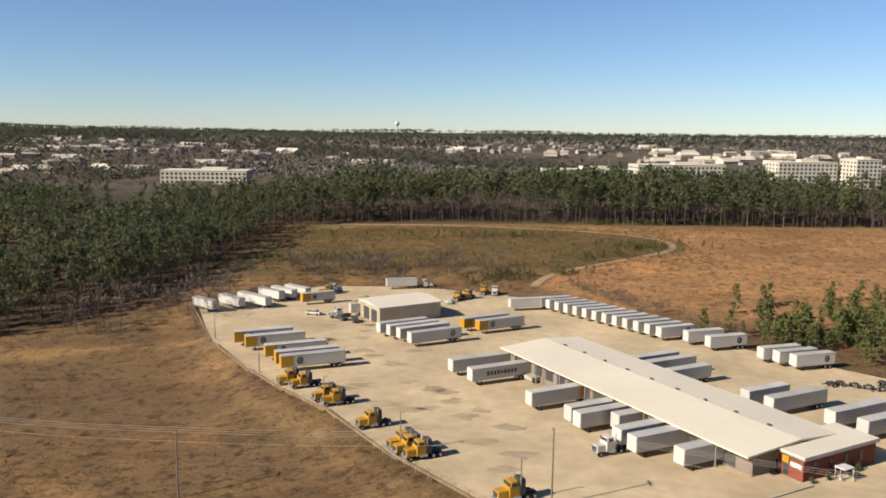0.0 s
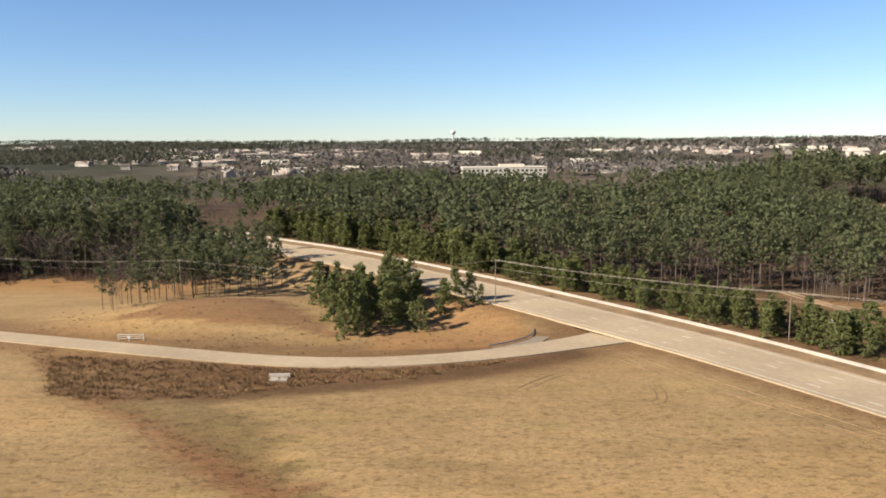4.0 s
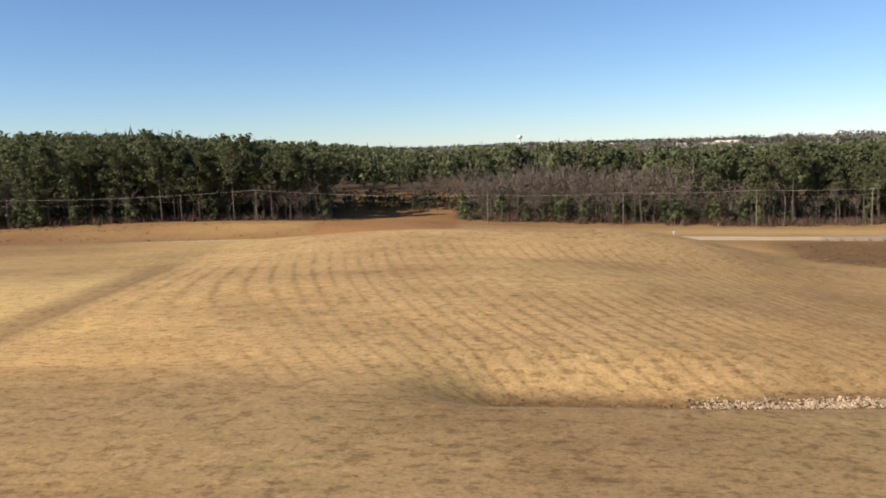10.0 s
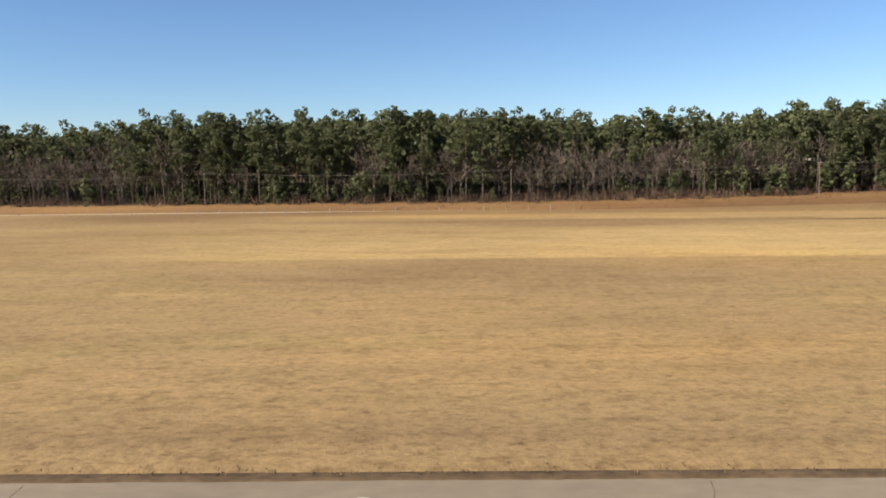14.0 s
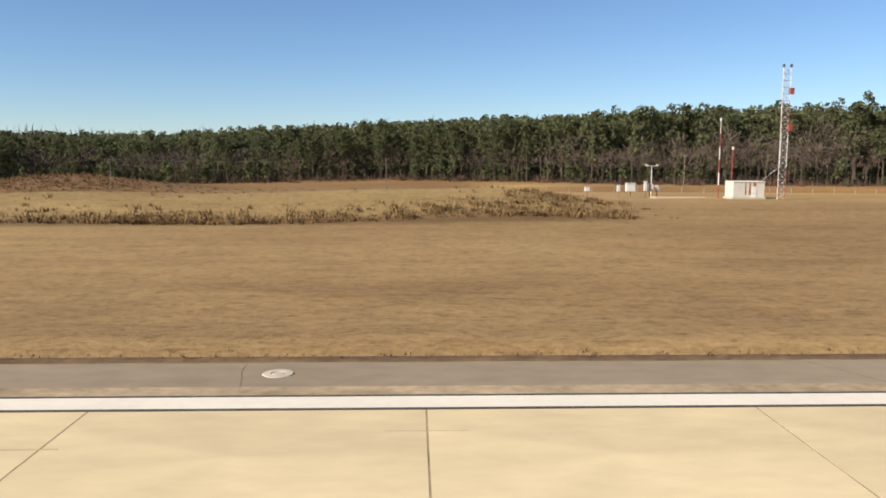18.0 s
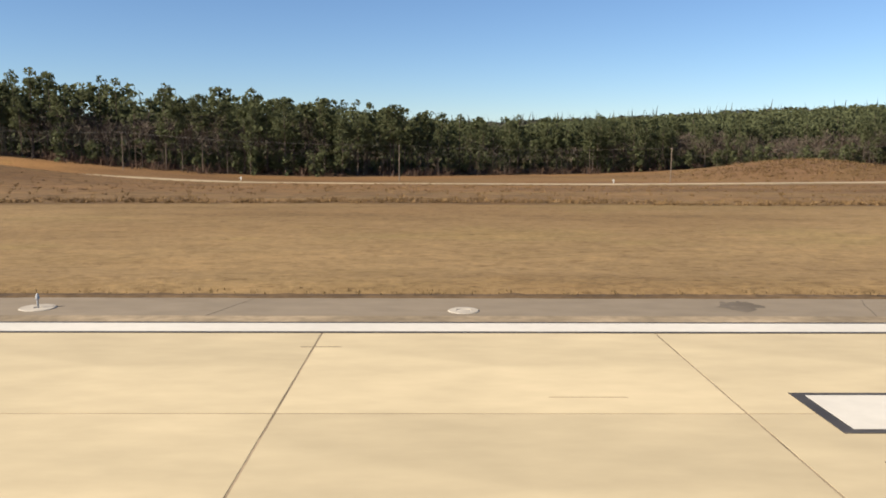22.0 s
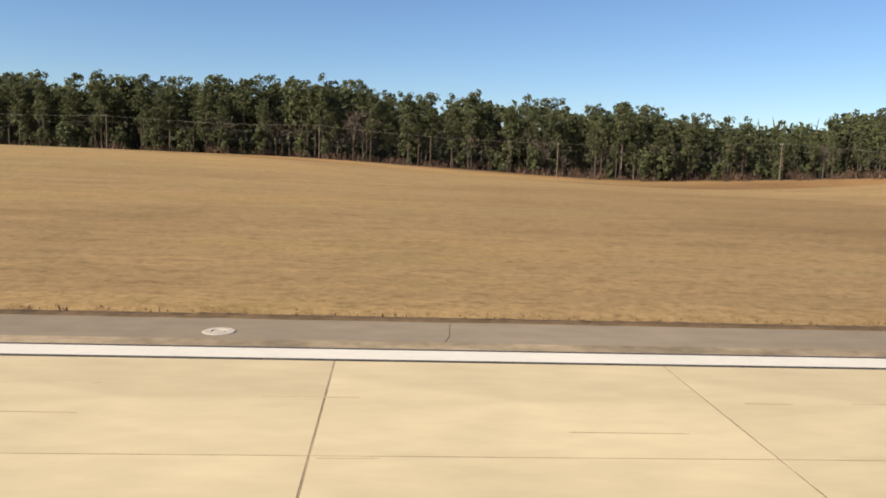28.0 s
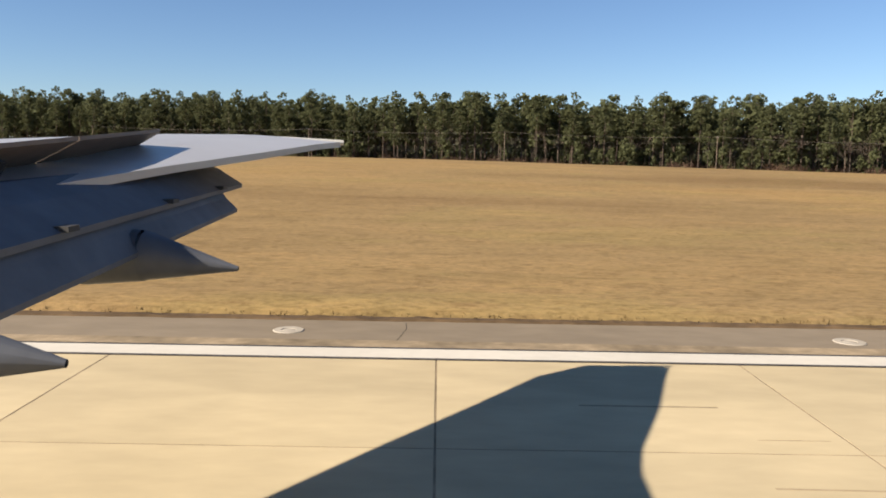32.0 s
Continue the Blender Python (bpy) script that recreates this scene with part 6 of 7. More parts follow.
def trailer_proto(nose, emblem, length=16.0, name="semi_trailer", label=""):
    """Box trailer; its nose at the origin side, axles at the far end. Stands along +x from its corner."""
    L, W, H0, H1 = length, 2.6, 1.15, 4.05
    t = thing(name, label, "trailer", group="trailers in the freight yard")
    part("box", Build().box((L / 2, W / 2, (H0 + H1) / 2), (L, W, H1 - H0), 0, (1, 1), .08).mesh("box", M["trailer_white"]), t)
    part("roof", Build().box((L / 2, W / 2, H1 + .02), (L - .1, W - .1, .06), 0, (.995, .95)).mesh("roof", M["trailer_roof"]), t)
    part("nose_panel", Build().box((-.02, W / 2, (H0 + H1) / 2), (.08, W - .12, H1 - H0 - .1)).mesh("nose_panel", M[nose]), t, "yellow end panel" if nose == "yellow" else "")
    if nose == "yellow":
        part("side_band", Build().box((1.5, W / 2, (H0 + H1) / 2), (3.0, W + .03, H1 - H0 - .2)).mesh("side_band", M["yellow"]), t, "yellow painted side band")
    rail = Build()
    for y in (.0, W):
        rail.box((L / 2, y, H0 + .06), (L, .07, .16)).box((L / 2, y, H1 - .05), (L, .07, .1))
    part("side_rail", rail.mesh("side_rail", M["steel"]), t)
    part("door_frame", Build().box((L + .03, W / 2, H1 - .1), (.08, W, .18)).box((L + .03, .06, 2.6), (.08, .12, 2.9)).box((L + .03, W - .06, 2.6), (.08, .12, 2.9)).mesh("door_frame", M["steel"]), t)
    for y in (.3, W - .3):
        part("landing_leg", Build().box((2.6, y, .58), (.14, .14, 1.15)).box((2.6, y, .06), (.35, .3, .1)).mesh("landing_leg", M["dark"]), t)
    part("bogie", Build().box((L - 2.2, W / 2, .86), (3.4, 1.1, .35)).mesh("bogie", M["dark"]), t)
    part("bumper", Build().box((L - .1, W / 2, .6), (.12, W - .2, .14)).mesh("bumper", M["dark"]), t)
    for x in (L - 2.9, L - 1.5):
        for y in (.28, W - .28):
            w = part("wheel", Build().tube((x, y - .26, .52), (x, y + .26, .52), .52, .52, 14).mesh("wheel", M["rubber"]), t)
            part("rim", Build().tube((x, y - .28, .52), (x, y + .28, .52), .27, .27, 10).mesh("rim", M["rim"]), w)
    if emblem:
        ex, col, kind = emblem
        for y, s in ((-.02, 1), (W + .02, -1)):
            e = Build()
            if kind == "round":
                for i in range(12):
                    a0, a1 = 2 * math.pi * i / 12, 2 * math.pi * (i + 1) / 12
                    n = len(e.v)
                    pts = [(ex + r * math.cos(a), y, 2.65 + r * 1.15 * math.sin(a)) for r, a in ((.42, a0), (.80, a0), (.80, a1), (.42, a1))]
                    e.add(pts + [(p[0], p[1] + .015 * s, p[2]) for p in pts], [(0, 1, 2, 3), (4, 5, 6, 7)])
                e.box((ex, y, 2.65), (.5, .02, .45))
            elif kind == "bars":
                for k in range(9):
                    if k != 4:
                        e.box((ex + k * .92, y, 2.6), (.62, .03, .95))
                    else:
                        e.box((ex + k * .92, y, 2.6), (.8, .03, .7), 0, (.6, 1))
            else:
                e.box((ex, y, 2.6), (1.5, .03, 2.2), 0, (.7, 1)).box((ex + 1.5, y, 2.9), (1.0, .03, 1.2), 0, (.6, 1))
            part("emblem", e.mesh("emblem", M[col]), t, "dark round emblem" if kind == "round" else "row of dark letter-like bars" if kind == "bars" else "orange emblem")
    return t


protos = {
    "plain": trailer_proto("trailer_white", None, label="plain white box trailer parked on the pale yard"),
    "logo": trailer_proto("trailer_white", (13.2, "emblem", "round"), label="white box trailer with a dark round emblem"),
    "bars": trailer_proto("trailer_white", (4.2, "emblem", "bars"), label="white box trailer with big dark lettering bars"),
    "orange": trailer_proto("trailer_white", (12.6, "orange", "patch"), label="white box trailer with an orange emblem"),
    "yel": trailer_proto("yellow", (4.6, "emblem", "round"), label="white box trailer with a yellow end and emblem"),
    "pup": trailer_proto("trailer_white", None, 12.0, label="shorter plain white box trailer"),
    "puplogo": trailer_proto("trailer_white", (9.4, "emblem", "round"), 12.0, label="shorter white box trailer with a dark emblem"),
    "yelpup": trailer_proto("yellow", (4.4, "emblem", "round"), 12.0, label="shorter white box trailer with a yellow end"),
}
used = set()


def put(kind, x, y, a=U, dz=0.0):
    z = yard_z(y) + .07 + dz
    if kind not in used:
        used.add(kind)
        return place(protos[kind], x, y, z, a)
    return again(protos[kind], x, y, z, a)


# docked along the near side of the warehouse
for kind, x, y in (("plain", -32.5, 174.4), ("bars", -28.3, 166.5), ("orange", -17.0, 148.4), ("plain", -10.5, 138.8), ("plain", -9.4, 135.2), ("logo", -2.2, 134.2), ("plain", -3.8, 126.2), ("logo", -2.0, 122.4), ("logo", 4.6, 116.5)):
    put(kind, x, y)
# yellow-ended row by the fence
for kind, x, y in (("yel", -91.2, 203.4), ("yel", -87.0, 198.2), ("yel", -79.9, 188.3), ("yel", -76.0, 181.6), ("yel", -74.0, 177.6)):
    put(kind, x, y, U - .06)
# middle rows
for kind, x, y in (("plain", -52.0, 215.4), ("plain", -49.0, 212.0), ("plain", -46.0, 208.6), ("logo", -42.8, 203.1), ("yel", -27.2, 222.6), ("yel", -22.8, 219.4)):
    put(kind, x, y, U + .06)
# far corner
for k, (x, y) in enumerate(((-118.0, 257.5), (-110.5, 262.5), (-105.0, 267.5), (-99.5, 276.5), (-95.5, 279.5), (-91.0, 283.0))):
    put("pup" if k != 2 else "plain", x, y, radians(-42))
put("yelpup", -81.3, 262.9, radians(28))
put("pup", -53.5, 296, radians(12))
# long far row, ends to the yard
put("plain", -9.7, 254.5, radians(14))
for k in range(13):
    t = k / 12
    put("pup" if k != 12 else "puplogo", 1.0 + 28.0 * t, 257.0 - 45.5 * t, radians(20))
for kind, x, y in (("pup", 35.2, 206.5), ("puplogo", 39.2, 200.0), ("pup", 48.6, 187.6), ("pup", 51.2, 184.0), ("puplogo", 53.8, 180.2)):
    put(kind, x, y, radians(16))
# far side of the warehouse
for kind, x, y in (("plain", 10.5, 176.5), ("plain", 13.5, 172.5), ("pup", 18.0, 166.0), ("pup", 29.5, 150.0), ("plain", 32.5, 145.0), ("plain", 41.0, 136.5), ("plain", 44.5, 131.0), ("plain", 47.5, 125.5)):
    put(kind, x, y)
for p in protos:
    assert p in used


def dock():
    """Long warehouse: walls with dock doors, white roof, brick office on its near end."""
    ax, ay = .452, -.892
    bx, by = .892, .452
    o = (-20.5, 180.5)
    rz = math.atan2(by, bx)

    def at(a, b):
        return o[0] + a * ax + b * bx, o[1] + a * ay + b * by
    L, W, z0 = 76.0, 24.0, -2.6
    h = thing("warehouse", "long low freight warehouse with a flat white roof", "building")
    cx, cy = at(L / 2, W / 2)
    part("wall", Build().box((cx, cy, z0 + 1.4), (W - 5.0, L - 2.0, 6.0), rz).mesh("wall", M["dock_wall"]), h)
    rf = Build()
    c = [at(0, 0), at(L, 0), at(L, W), at(0, W)]
    ridge = [at(0, W * .55), at(L, W * .55)]
    ze, zr = z0 + 4.9, z0 + 5.7
    top = [(*c[0], ze), (*c[1], ze), (*ridge[1], zr), (*c[2], ze), (*c[3], ze), (*ridge[0], zr)]
    rf.add(top + [(x, y, z - .35) for x, y, z in top], [(0, 1, 2, 5), (5, 2, 3, 4), (6, 11, 8, 7), (11, 10, 9, 8), (0, 6, 7, 1), (1, 7, 8, 2), (2, 8, 9, 3), (3, 9, 10, 4), (4, 10, 11, 5), (5, 11, 6, 0)])
    part("roof", rf.mesh("roof", M["roof_white"]), h, "smooth cream white roof")
    for k in range(9):
        x, y = at(8 + k * 7.6, W * .57)
        part("roof_vent", Build().box((x, y, zr + .1), (.5, .9, .35), rz, (.7, .7)).mesh("roof_vent", M["dark"]), h)
    for k in range(16):
        x, y = at(4 + k * 4.4, 2.46)
        part("dock_door", Build().box((x, y, z0 + 2.3), (.1, 2.8, 2.9), rz).mesh("dock_door", M["dark"]), h, "dark open dock door")
    for k in range(8):
        x, y = at(6 + k * 9.0, .3)
        part("canopy_post", Build().box((x, y, z0 + 2.2), (.22, .22, 4.8), rz).mesh("canopy_post", M["steel"]), h)
    for k in range(5):
        x, y = at(12 + k * 11.0, 1.2)
        part("dock_step", Build().box((x, y, z0 + .35), (2.2, 3.2, .9), rz).mesh("dock_step", M["kerb"]), h)
    # brick office
    of = thing("brick_office", "red brick office with a flat roof edge and steps", "building")
    x, y = at(78.0, 21.0)
    part("wall", Build().box((x, y, z0 + 2.1), (19.0, 8.0, 4.9), rz).mesh("wall", M["brick"]), of)
    fr = Build().box((x, y, z0 + 4.75), (19.8, 8.8, .5), rz)
    part("roof", fr.mesh("roof", M["roof_white"]), of)
    part("fascia", Build().box((x, y, z0 + 4.5), (19.9, 8.9, .28), rz).mesh("fascia", M["steel"]), of)
    for k, (a, w, c) in enumerate(((76.4, 1.0, "dark"), (78.6, 1.0, "dark"))):
        px, py = at(a, 11.47)
        part("window", Build().box((px, py, z0 + 1.9), (.1, w, 2.2), rz).mesh("window", M["glass"]), of)
        px, py = at(a, 11.42)
        part("awning", Build().box((px, py, z0 + 3.5), (.25, w + .3, 1.2), rz).mesh("awning", M["yellow"]), of, "yellow awning panel")
    px, py = at(80.6, 11.45)
    part("sign_board", Build().box((px, py, z0 + 3.0), (.12, 2.2, .8), rz).mesh("sign_board", M["white"]), of, "small pale sign board")
    for b in (14.5, 18.5, 22.5, 26.5):
        px, py = at(82.05, b)
        part("window", Build().box((px, py, z0 + 2.6), (.9, .1, 1.9), rz).mesh("window", M["glass"]), of)
    sx, sy = at(84.2, 19.0)
    sh = thing("step_canopy", "white canopy on yellow rails over office steps", "canopy")
    part("canopy", Build().box((sx, sy, z0 + 2.7), (2.6, 2.0, .12), rz, (.96, .96)).mesh("canopy", M["white"]), sh)
    for dx, dy in ((-1.1, -.8), (1.1, -.8), (-1.1, .8), (1.1, .8)):
        part("post", Build().tube((sx + dx, sy + dy, z0 - .2), (sx + dx, sy + dy, z0 + 2.7), .06, .06, 6).mesh("post", M["white"]), sh)
    part("stairs", Build().box((sx, sy, z0 + .1), (2.0, 2.4, .5), rz).box((sx, sy + .5, z0 + .5), (2.0, 1.4, .5), rz).mesh("stairs", M["kerb"]), sh)
    rl = Build()
    for d in (-.95, .95):
        rl.tube((sx + d, sy - 1.3, z0 + 1.0), (sx + d, sy + .9, z0 + 1.7), .05, .05, 6).tube((sx + d, sy - 1.3, z0), (sx + d, sy - 1.3, z0 + 1.0), .05, .05, 6)
    part("hand_rail", rl.mesh("hand_rail", M["yellow"]), sh, "yellow hand rail")
    for moved in (of, sh):
        moved.location.x = -3.6 * K
    for b in (12.5, 16.2, 21.6, 24.5):
        px, py = at(83.0, b)
        px -= 3.6
        v, f, n = pine(int(b * 7), 1.5, 14, 12, .02, .6, True, .32)[2:]
        thing("shrub", "dark clipped evergreen shrub by the brick wall", "shrub", array_mesh("shrub", v + np.array([px, py, z0 - .1]), f, M["needles"], normals=n), group="shrubs by the office")
    rx, ry = at(76, 4)
    ramp = thing("dock_ramp", "pale concrete ramp with a kerb beside the warehouse", "ramp")
    part("slope", Build().box((rx - 1, ry - 5.5, z0 + .3), (15.0, 3.4, .7), rz).mesh("slope", M["yard"]), ramp)
    part("kerb", Build().box((rx - .3, ry - 7.2, z0 + .45), (15.5, .35, 1.0), rz).mesh("kerb", M["kerb"]), ramp)


dock()


def shed():
    z = yard_z(240) + .05
    s = place(thing("metal_shed", "beige metal-walled maintenance shed with a cream roof", "building"), -53.1, 233.3, z, radians(29))
    part("wall", Build().box((11, 8, 2.6), (22, 16, 5.4)).mesh("wall", M["shed"]), s)
    rib = Build()
    for k in range(22):
        rib.box((.5 + k, -.03, 2.6), (.08, .06, 5.3)).box((-.03, .4 + k * .72, 2.6), (.06, .08, 5.3))
    part("wall_rib", rib.mesh("wall_rib", M["shed"]), s)
    v = [(-.5, -.5, 5.3), (22.5, -.5, 5.3), (22.5, 16.5, 5.3), (-.5, 16.5, 5.3), (-.5, 8, 6.1), (22.5, 8, 6.1)]
    part("roof", Build().add(v, [(0, 1, 5, 4), (4, 5, 2, 3), (0, 4, 3), (1, 2, 5), (3, 2, 1, 0)]).mesh("roof", M["roof_white"]), s)
    for y in (4, 9.5):
        part("door", Build().box((-.06, y, 2.0), (.1, 4.0, 4.0)).mesh("door", M["dark"]), s, "tall open bay door")
    part("eave", Build().box((11, -.52, 5.2), (23, .12, .25)).box((11, 16.52, 5.2), (23, .12, .25)).mesh("eave", M["steel"]), s)


shed()


def tractor(color, label, name="yard_tractor", tall=True):
    """Road tractor: hood forward along -x, cab, frame, stacks and wheels."""
    t = thing(name, label, "truck", group="tractors in the freight yard")
    part("frame", Build().box((.9, 0, .85), (6.6, .95, .3)).mesh("frame", M["dark"]), t)
    part("hood", Build().box((-1.9, 0, 1.45), (1.9, 2.0, 1.15), 0, (.86, .82), .12).mesh("hood", M[color]), t)
    cb = part("cab", Build().box((0, 0, 1.75), (1.9, 2.35, 1.8), 0, (.95, .95), .1).box((0.05, 0, 2.95), (1.6, 2.2, .7), 0, (.8, .85), .1).mesh("cab", M[color]), t)
    part("windscreen", Build().box((-.86, 0, 2.9), (.06, 1.9, .62)).box((0, -1.09, 2.85), (1.0, .06, .6)).box((0, 1.09, 2.85), (1.0, .06, .6)).mesh("windscreen", M["glass"]), cb, "dark cab glass")
    if tall:
        part("sleeper", Build().box((1.5, 0, 2.3), (1.1, 2.3, 2.4), 0, (.9, .9), .15).mesh("sleeper", M["dark"]), t, "dark rear fairing")
    for y in (-1.0, 1.0):
        part("exhaust_pipe", Build().tube((1.1, y, .9), (1.1, y, 3.9), .09, .09, 8).mesh("exhaust_pipe", M["steel"]), t)
        part("fuel_tank", Build().tube((-.3, y * 1.0, .75), (1.1, y * 1.0, .75), .32, .32, 10).mesh("fuel_tank", M["steel"]), t)
    part("front_bumper", Build().box((-2.95, 0, .7), (.25, 2.3, .4), 0, (1, 1), .08).mesh("front_bumper", M["steel"]), t)
    part("grille", Build().box((-2.86, 0, 1.4), (.06, 1.3, .9)).mesh("grille", M["dark"]), t)
    for y in (-.75, .75):
        part("headlight", Build().box((-2.87, y, 1.1), (.08, .28, .22)).mesh("headlight", M["white"]), t)
    part("fifth_wheel", Build().box((2.9, 0, 1.1), (1.0, .9, .16), 0, (.8, .8), .2).mesh("fifth_wheel", M["dark"]), t)
    for x, w in ((-2.1, .3), (2.3, .55), (3.6, .55)):
        for y in (-.95, .95):
            wh = part("wheel", Build().tube((x, y - w / 2, .5), (x, y + w / 2, .5), .5, .5, 14).mesh("wheel", M["rubber"]), t)
            part("rim", Build().tube((x, y - w / 2 - .02, .5), (x, y + w / 2 + .02, .5), .26, .26, 10).mesh("rim", M["rim"]), wh)
    return t


ty = tractor("yellow", "yellow road tractor with a dark rear, parked by the fence")
spots = [(-70.6, 168.6), (-67.2, 165.8), (-60.8, 156.2), (-58.4, 153.4), (-50.0, 139.2), (-43.5, 127.8), (-42.4, 125.6), (-40.4, 123.2), (-26.0, 106.0)]
place(ty, spots[0][0], spots[0][1], yard_z(spots[0][1]) + .07, U)
for x, y in spots[1:]:
    again(ty, x, y, yard_z(y) + .07, U + .05 * math.sin(x))
tw = tractor("trailer_white", "white road tractor at the freight yard", tall=False)
place(tw, -67.0, 243.0, yard_z(243) + .07, radians(20))
for x, y, a in ((-6.5, 125.4, U), (-73.2, 289.0, radians(200)), (-12.2, 286.0, radians(80)), (-38.5, 301.0, radians(190))):
    again(tw, x, y, yard_z(y) + .07, a)
ty2 = [(-27.0, 274.0, 1.2), (-23.2, 277.5, 1.0), (-16.5, 287.0, 1.3), (-75.5, 285.5, 0.3), (-60.5, 262.0, .2)]
for x, y, a in ty2:
    again(ty, x, y, yard_z(y) + .07, a)
put("pup", -63.0, 244.5, radians(20))


def pickup(color, label):
    p = thing("pickup_truck", label, "pickup", group="cars at the yard")
    part("body", Build().box((0, 0, .75), (5.4, 1.95, .6), 0, (.97, .94), .15).mesh("body", M[color]), p)
    part("cab", Build().box((-.4, 0, 1.4), (2.2, 1.8, .75), 0, (.7, .85), .1).mesh("cab", M[color]), p)
    part("window", Build().box((-.4, 0, 1.42), (1.95, 1.84, .45), 0, (.8, .93)).mesh("window", M["glass"]), p)
    part("load_bed", Build().box((1.7, 0, 1.0), (1.8, 1.6, .12)).mesh("load_bed", M["dark"]), p)
    for x in (-1.7, 1.7):
        for y in (-.85, .85):
            part("wheel", Build().tube((x, y - .12, .38), (x, y + .12, .38), .38, .38, 12).mesh("wheel", M["rubber"]), p)
    return p


pw = pickup("trailer_white", "white pickup truck parked on the yard")
place(pw, -75.5, 247.2, yard_z(247) + .07, radians(160))
again(pw, -30.5, 268.5, yard_z(268) + .07, radians(100))
again(pw, 24.8, 163.0, yard_z(163) + .07, radians(25))
pd = pickup("dark", "dark pickup truck parked beside the shed")
place(pd, -61.0, 236.5, yard_z(236) + .07, radians(100))
again(pd, -65.5, 239.5, yard_z(239) + .07, radians(120))


def dolly():
    d = thing("axle_dolly", "dark converter dolly with paired wheels", "dolly", group="dollies stored on the yard")
    part("drawbar", Build().tube((-2.6, 0, .8), (0, -.5, .9), .08, .08, 6).tube((-2.6, 0, .8), (0, .5, .9), .08, .08, 6).mesh("drawbar", M["dark"]), d)
    part("table", Build().box((.3, 0, 1.05), (1.4, 1.2, .18)).mesh("table", M["dark"]), d)
    for y in (-.9, .9):
        w = part("wheel", Build().tube((.3, y - .28, .5), (.3, y + .28, .5), .5, .5, 14).mesh("wheel", M["rubber"]), d)
        part("rim", Build().tube((.3, y - .3, .5), (.3, y + .3, .5), .26, .26, 10).mesh("rim", M["rim"]), w)
    return d


dl = dolly()
place(dl, 56, 167.5, yard_z(167) + .07, .3)
for k in range(7):
    x, y = 58.5 + 2.6 * k, 168.0 - 1.6 * (k % 4)
    again(dl, x, y, yard_z(y) + .07, .3 + .4 * k)


def yard_fence():
    f = thing("yard_fence", "chain-link fence with thin posts along the yard", "fence")
    pts = YARD_EDGE[:7]
    post = Build().tube((0, 0, 0), (0, 0, 2.0), .04, .04, 5).mesh("post", M["steel"])
    w = Build()
    for (x0, y0), (x1, y1) in zip(pts, pts[1:]):
        n = max(1, int(math.hypot(x1 - x0, y1 - y0) / 3.2))
        for k in range(n):
            t = k / n
            x, y = x0 + (x1 - x0) * t - 1.2, y0 + (y1 - y0) * t - .6
            o = part("post", post, f)
            o.location = (x, y, yard_z(y) - .1)
        for zz in (.1, .55, 1.0, 1.45, 1.9):
            w.tube((x0 - 1.2, y0 - .6, yard_z(y0) + zz), (x1 - 1.2, y1 - .6, yard_z(y1) + zz), .012, .012, 3, False)
    part("wire", w.mesh("wire", M["wire"]), f)
    k = thing("yard_kerb", "low earth kerb at the yard's edge", "kerb", kind="structure")
    kb = Build()
    for (x0, y0), (x1, y1) in zip(pts, pts[1:]):
        kb.box(((x0 + x1) / 2 - .3, (y0 + y1) / 2 - .15, yard_z((y0 + y1) / 2) + .1), (math.hypot(x1 - x0, y1 - y0), .3, .5), math.atan2(y1 - y0, x1 - x0))
    part("kerb_stone", kb.mesh("kerb_stone", M["verge"]), k)
    for x, y, h in ((-43.8, 126.2, 7.6), (-98.9, 212.7, 7.2), (-79.6, 178.5, 7.0), (-60.5, 151, 7), (-24.5, 106.0, 7.0)):
        lp = place(thing("yard_light_pole", "slim wooden light pole at the yard's edge", "light pole", group="yard light poles"), x, y, yard_z(y) + .05)
        part("pole", Build().tube((0, 0, -.5), (0, 0, h), .14, .09, 7).mesh("pole", M["wood_pole"]), lp)
        part("lamp_head", Build().box((.4, 0, h - .1), (.8, .25, .15), 0, (.9, .8), .04).mesh("lamp_head", M["steel"]), lp)


yard_fence()


# ---- office parks and town beyond the woods ----
def office(x, y, w, d, floors, rz=0.0, label="cream office block with rows of dark windows"):
    z = float(height(x, y)) - 1
    h = floors * 3.9 + 1.5
    o = place(thing("office_building", label, "building", group="office park"), x, y, z, rz)
    part("wall", Build().box((0, 0, h / 2), (w, d, h)).mesh("wall", M["office"]), o)
    part("roof", Build().box((0, 0, h + .25), (w + .8, d + .8, .5)).box((w * .1, 0, h + 1.6), (w * .3, d * .4, 2.6)).mesh("roof", M["roof_white"]), o)
    n = int(w / 4.2)
    pane = Build().box((0, 0, 0), (2.3, .3, 2.1)).mesh("window", M["glass"])
    for fl in range(floors):
        for k in range(n):
            p = part("window", pane, o)
            p.location = (-w / 2 + (k + .5) * w / n, -d / 2 - .05, 2.6 + fl * 3.9)
        for k in range(int(d / 6)):
            for sx in (-1, 1):
                p = part("window", pane, o)
                p.location, p.rotation_euler = (sx * (w / 2 + .05), -d / 2 + (k + .5) * d / int(d / 6), 2.6 + fl * 3.9), (0, 0, math.pi / 2)
    return o


office(98, 668, 70, 26, 5, .12)
office(222, 812, 92, 30, 5, .08)
office(352, 812, 62, 28, 6, .05)
office(402, 790, 26, 30, 7, .05)
office(-252, 790, 82, 34, 3, .03, "long low white warehouse-like office with windows")
office(520, 830, 90, 30, 3, .06)
office(-650, 1500, 70, 26, 3, .1)
office(900, 1250, 120, 34, 3, .1)
office(620, 1500, 90, 30, 3, 0)


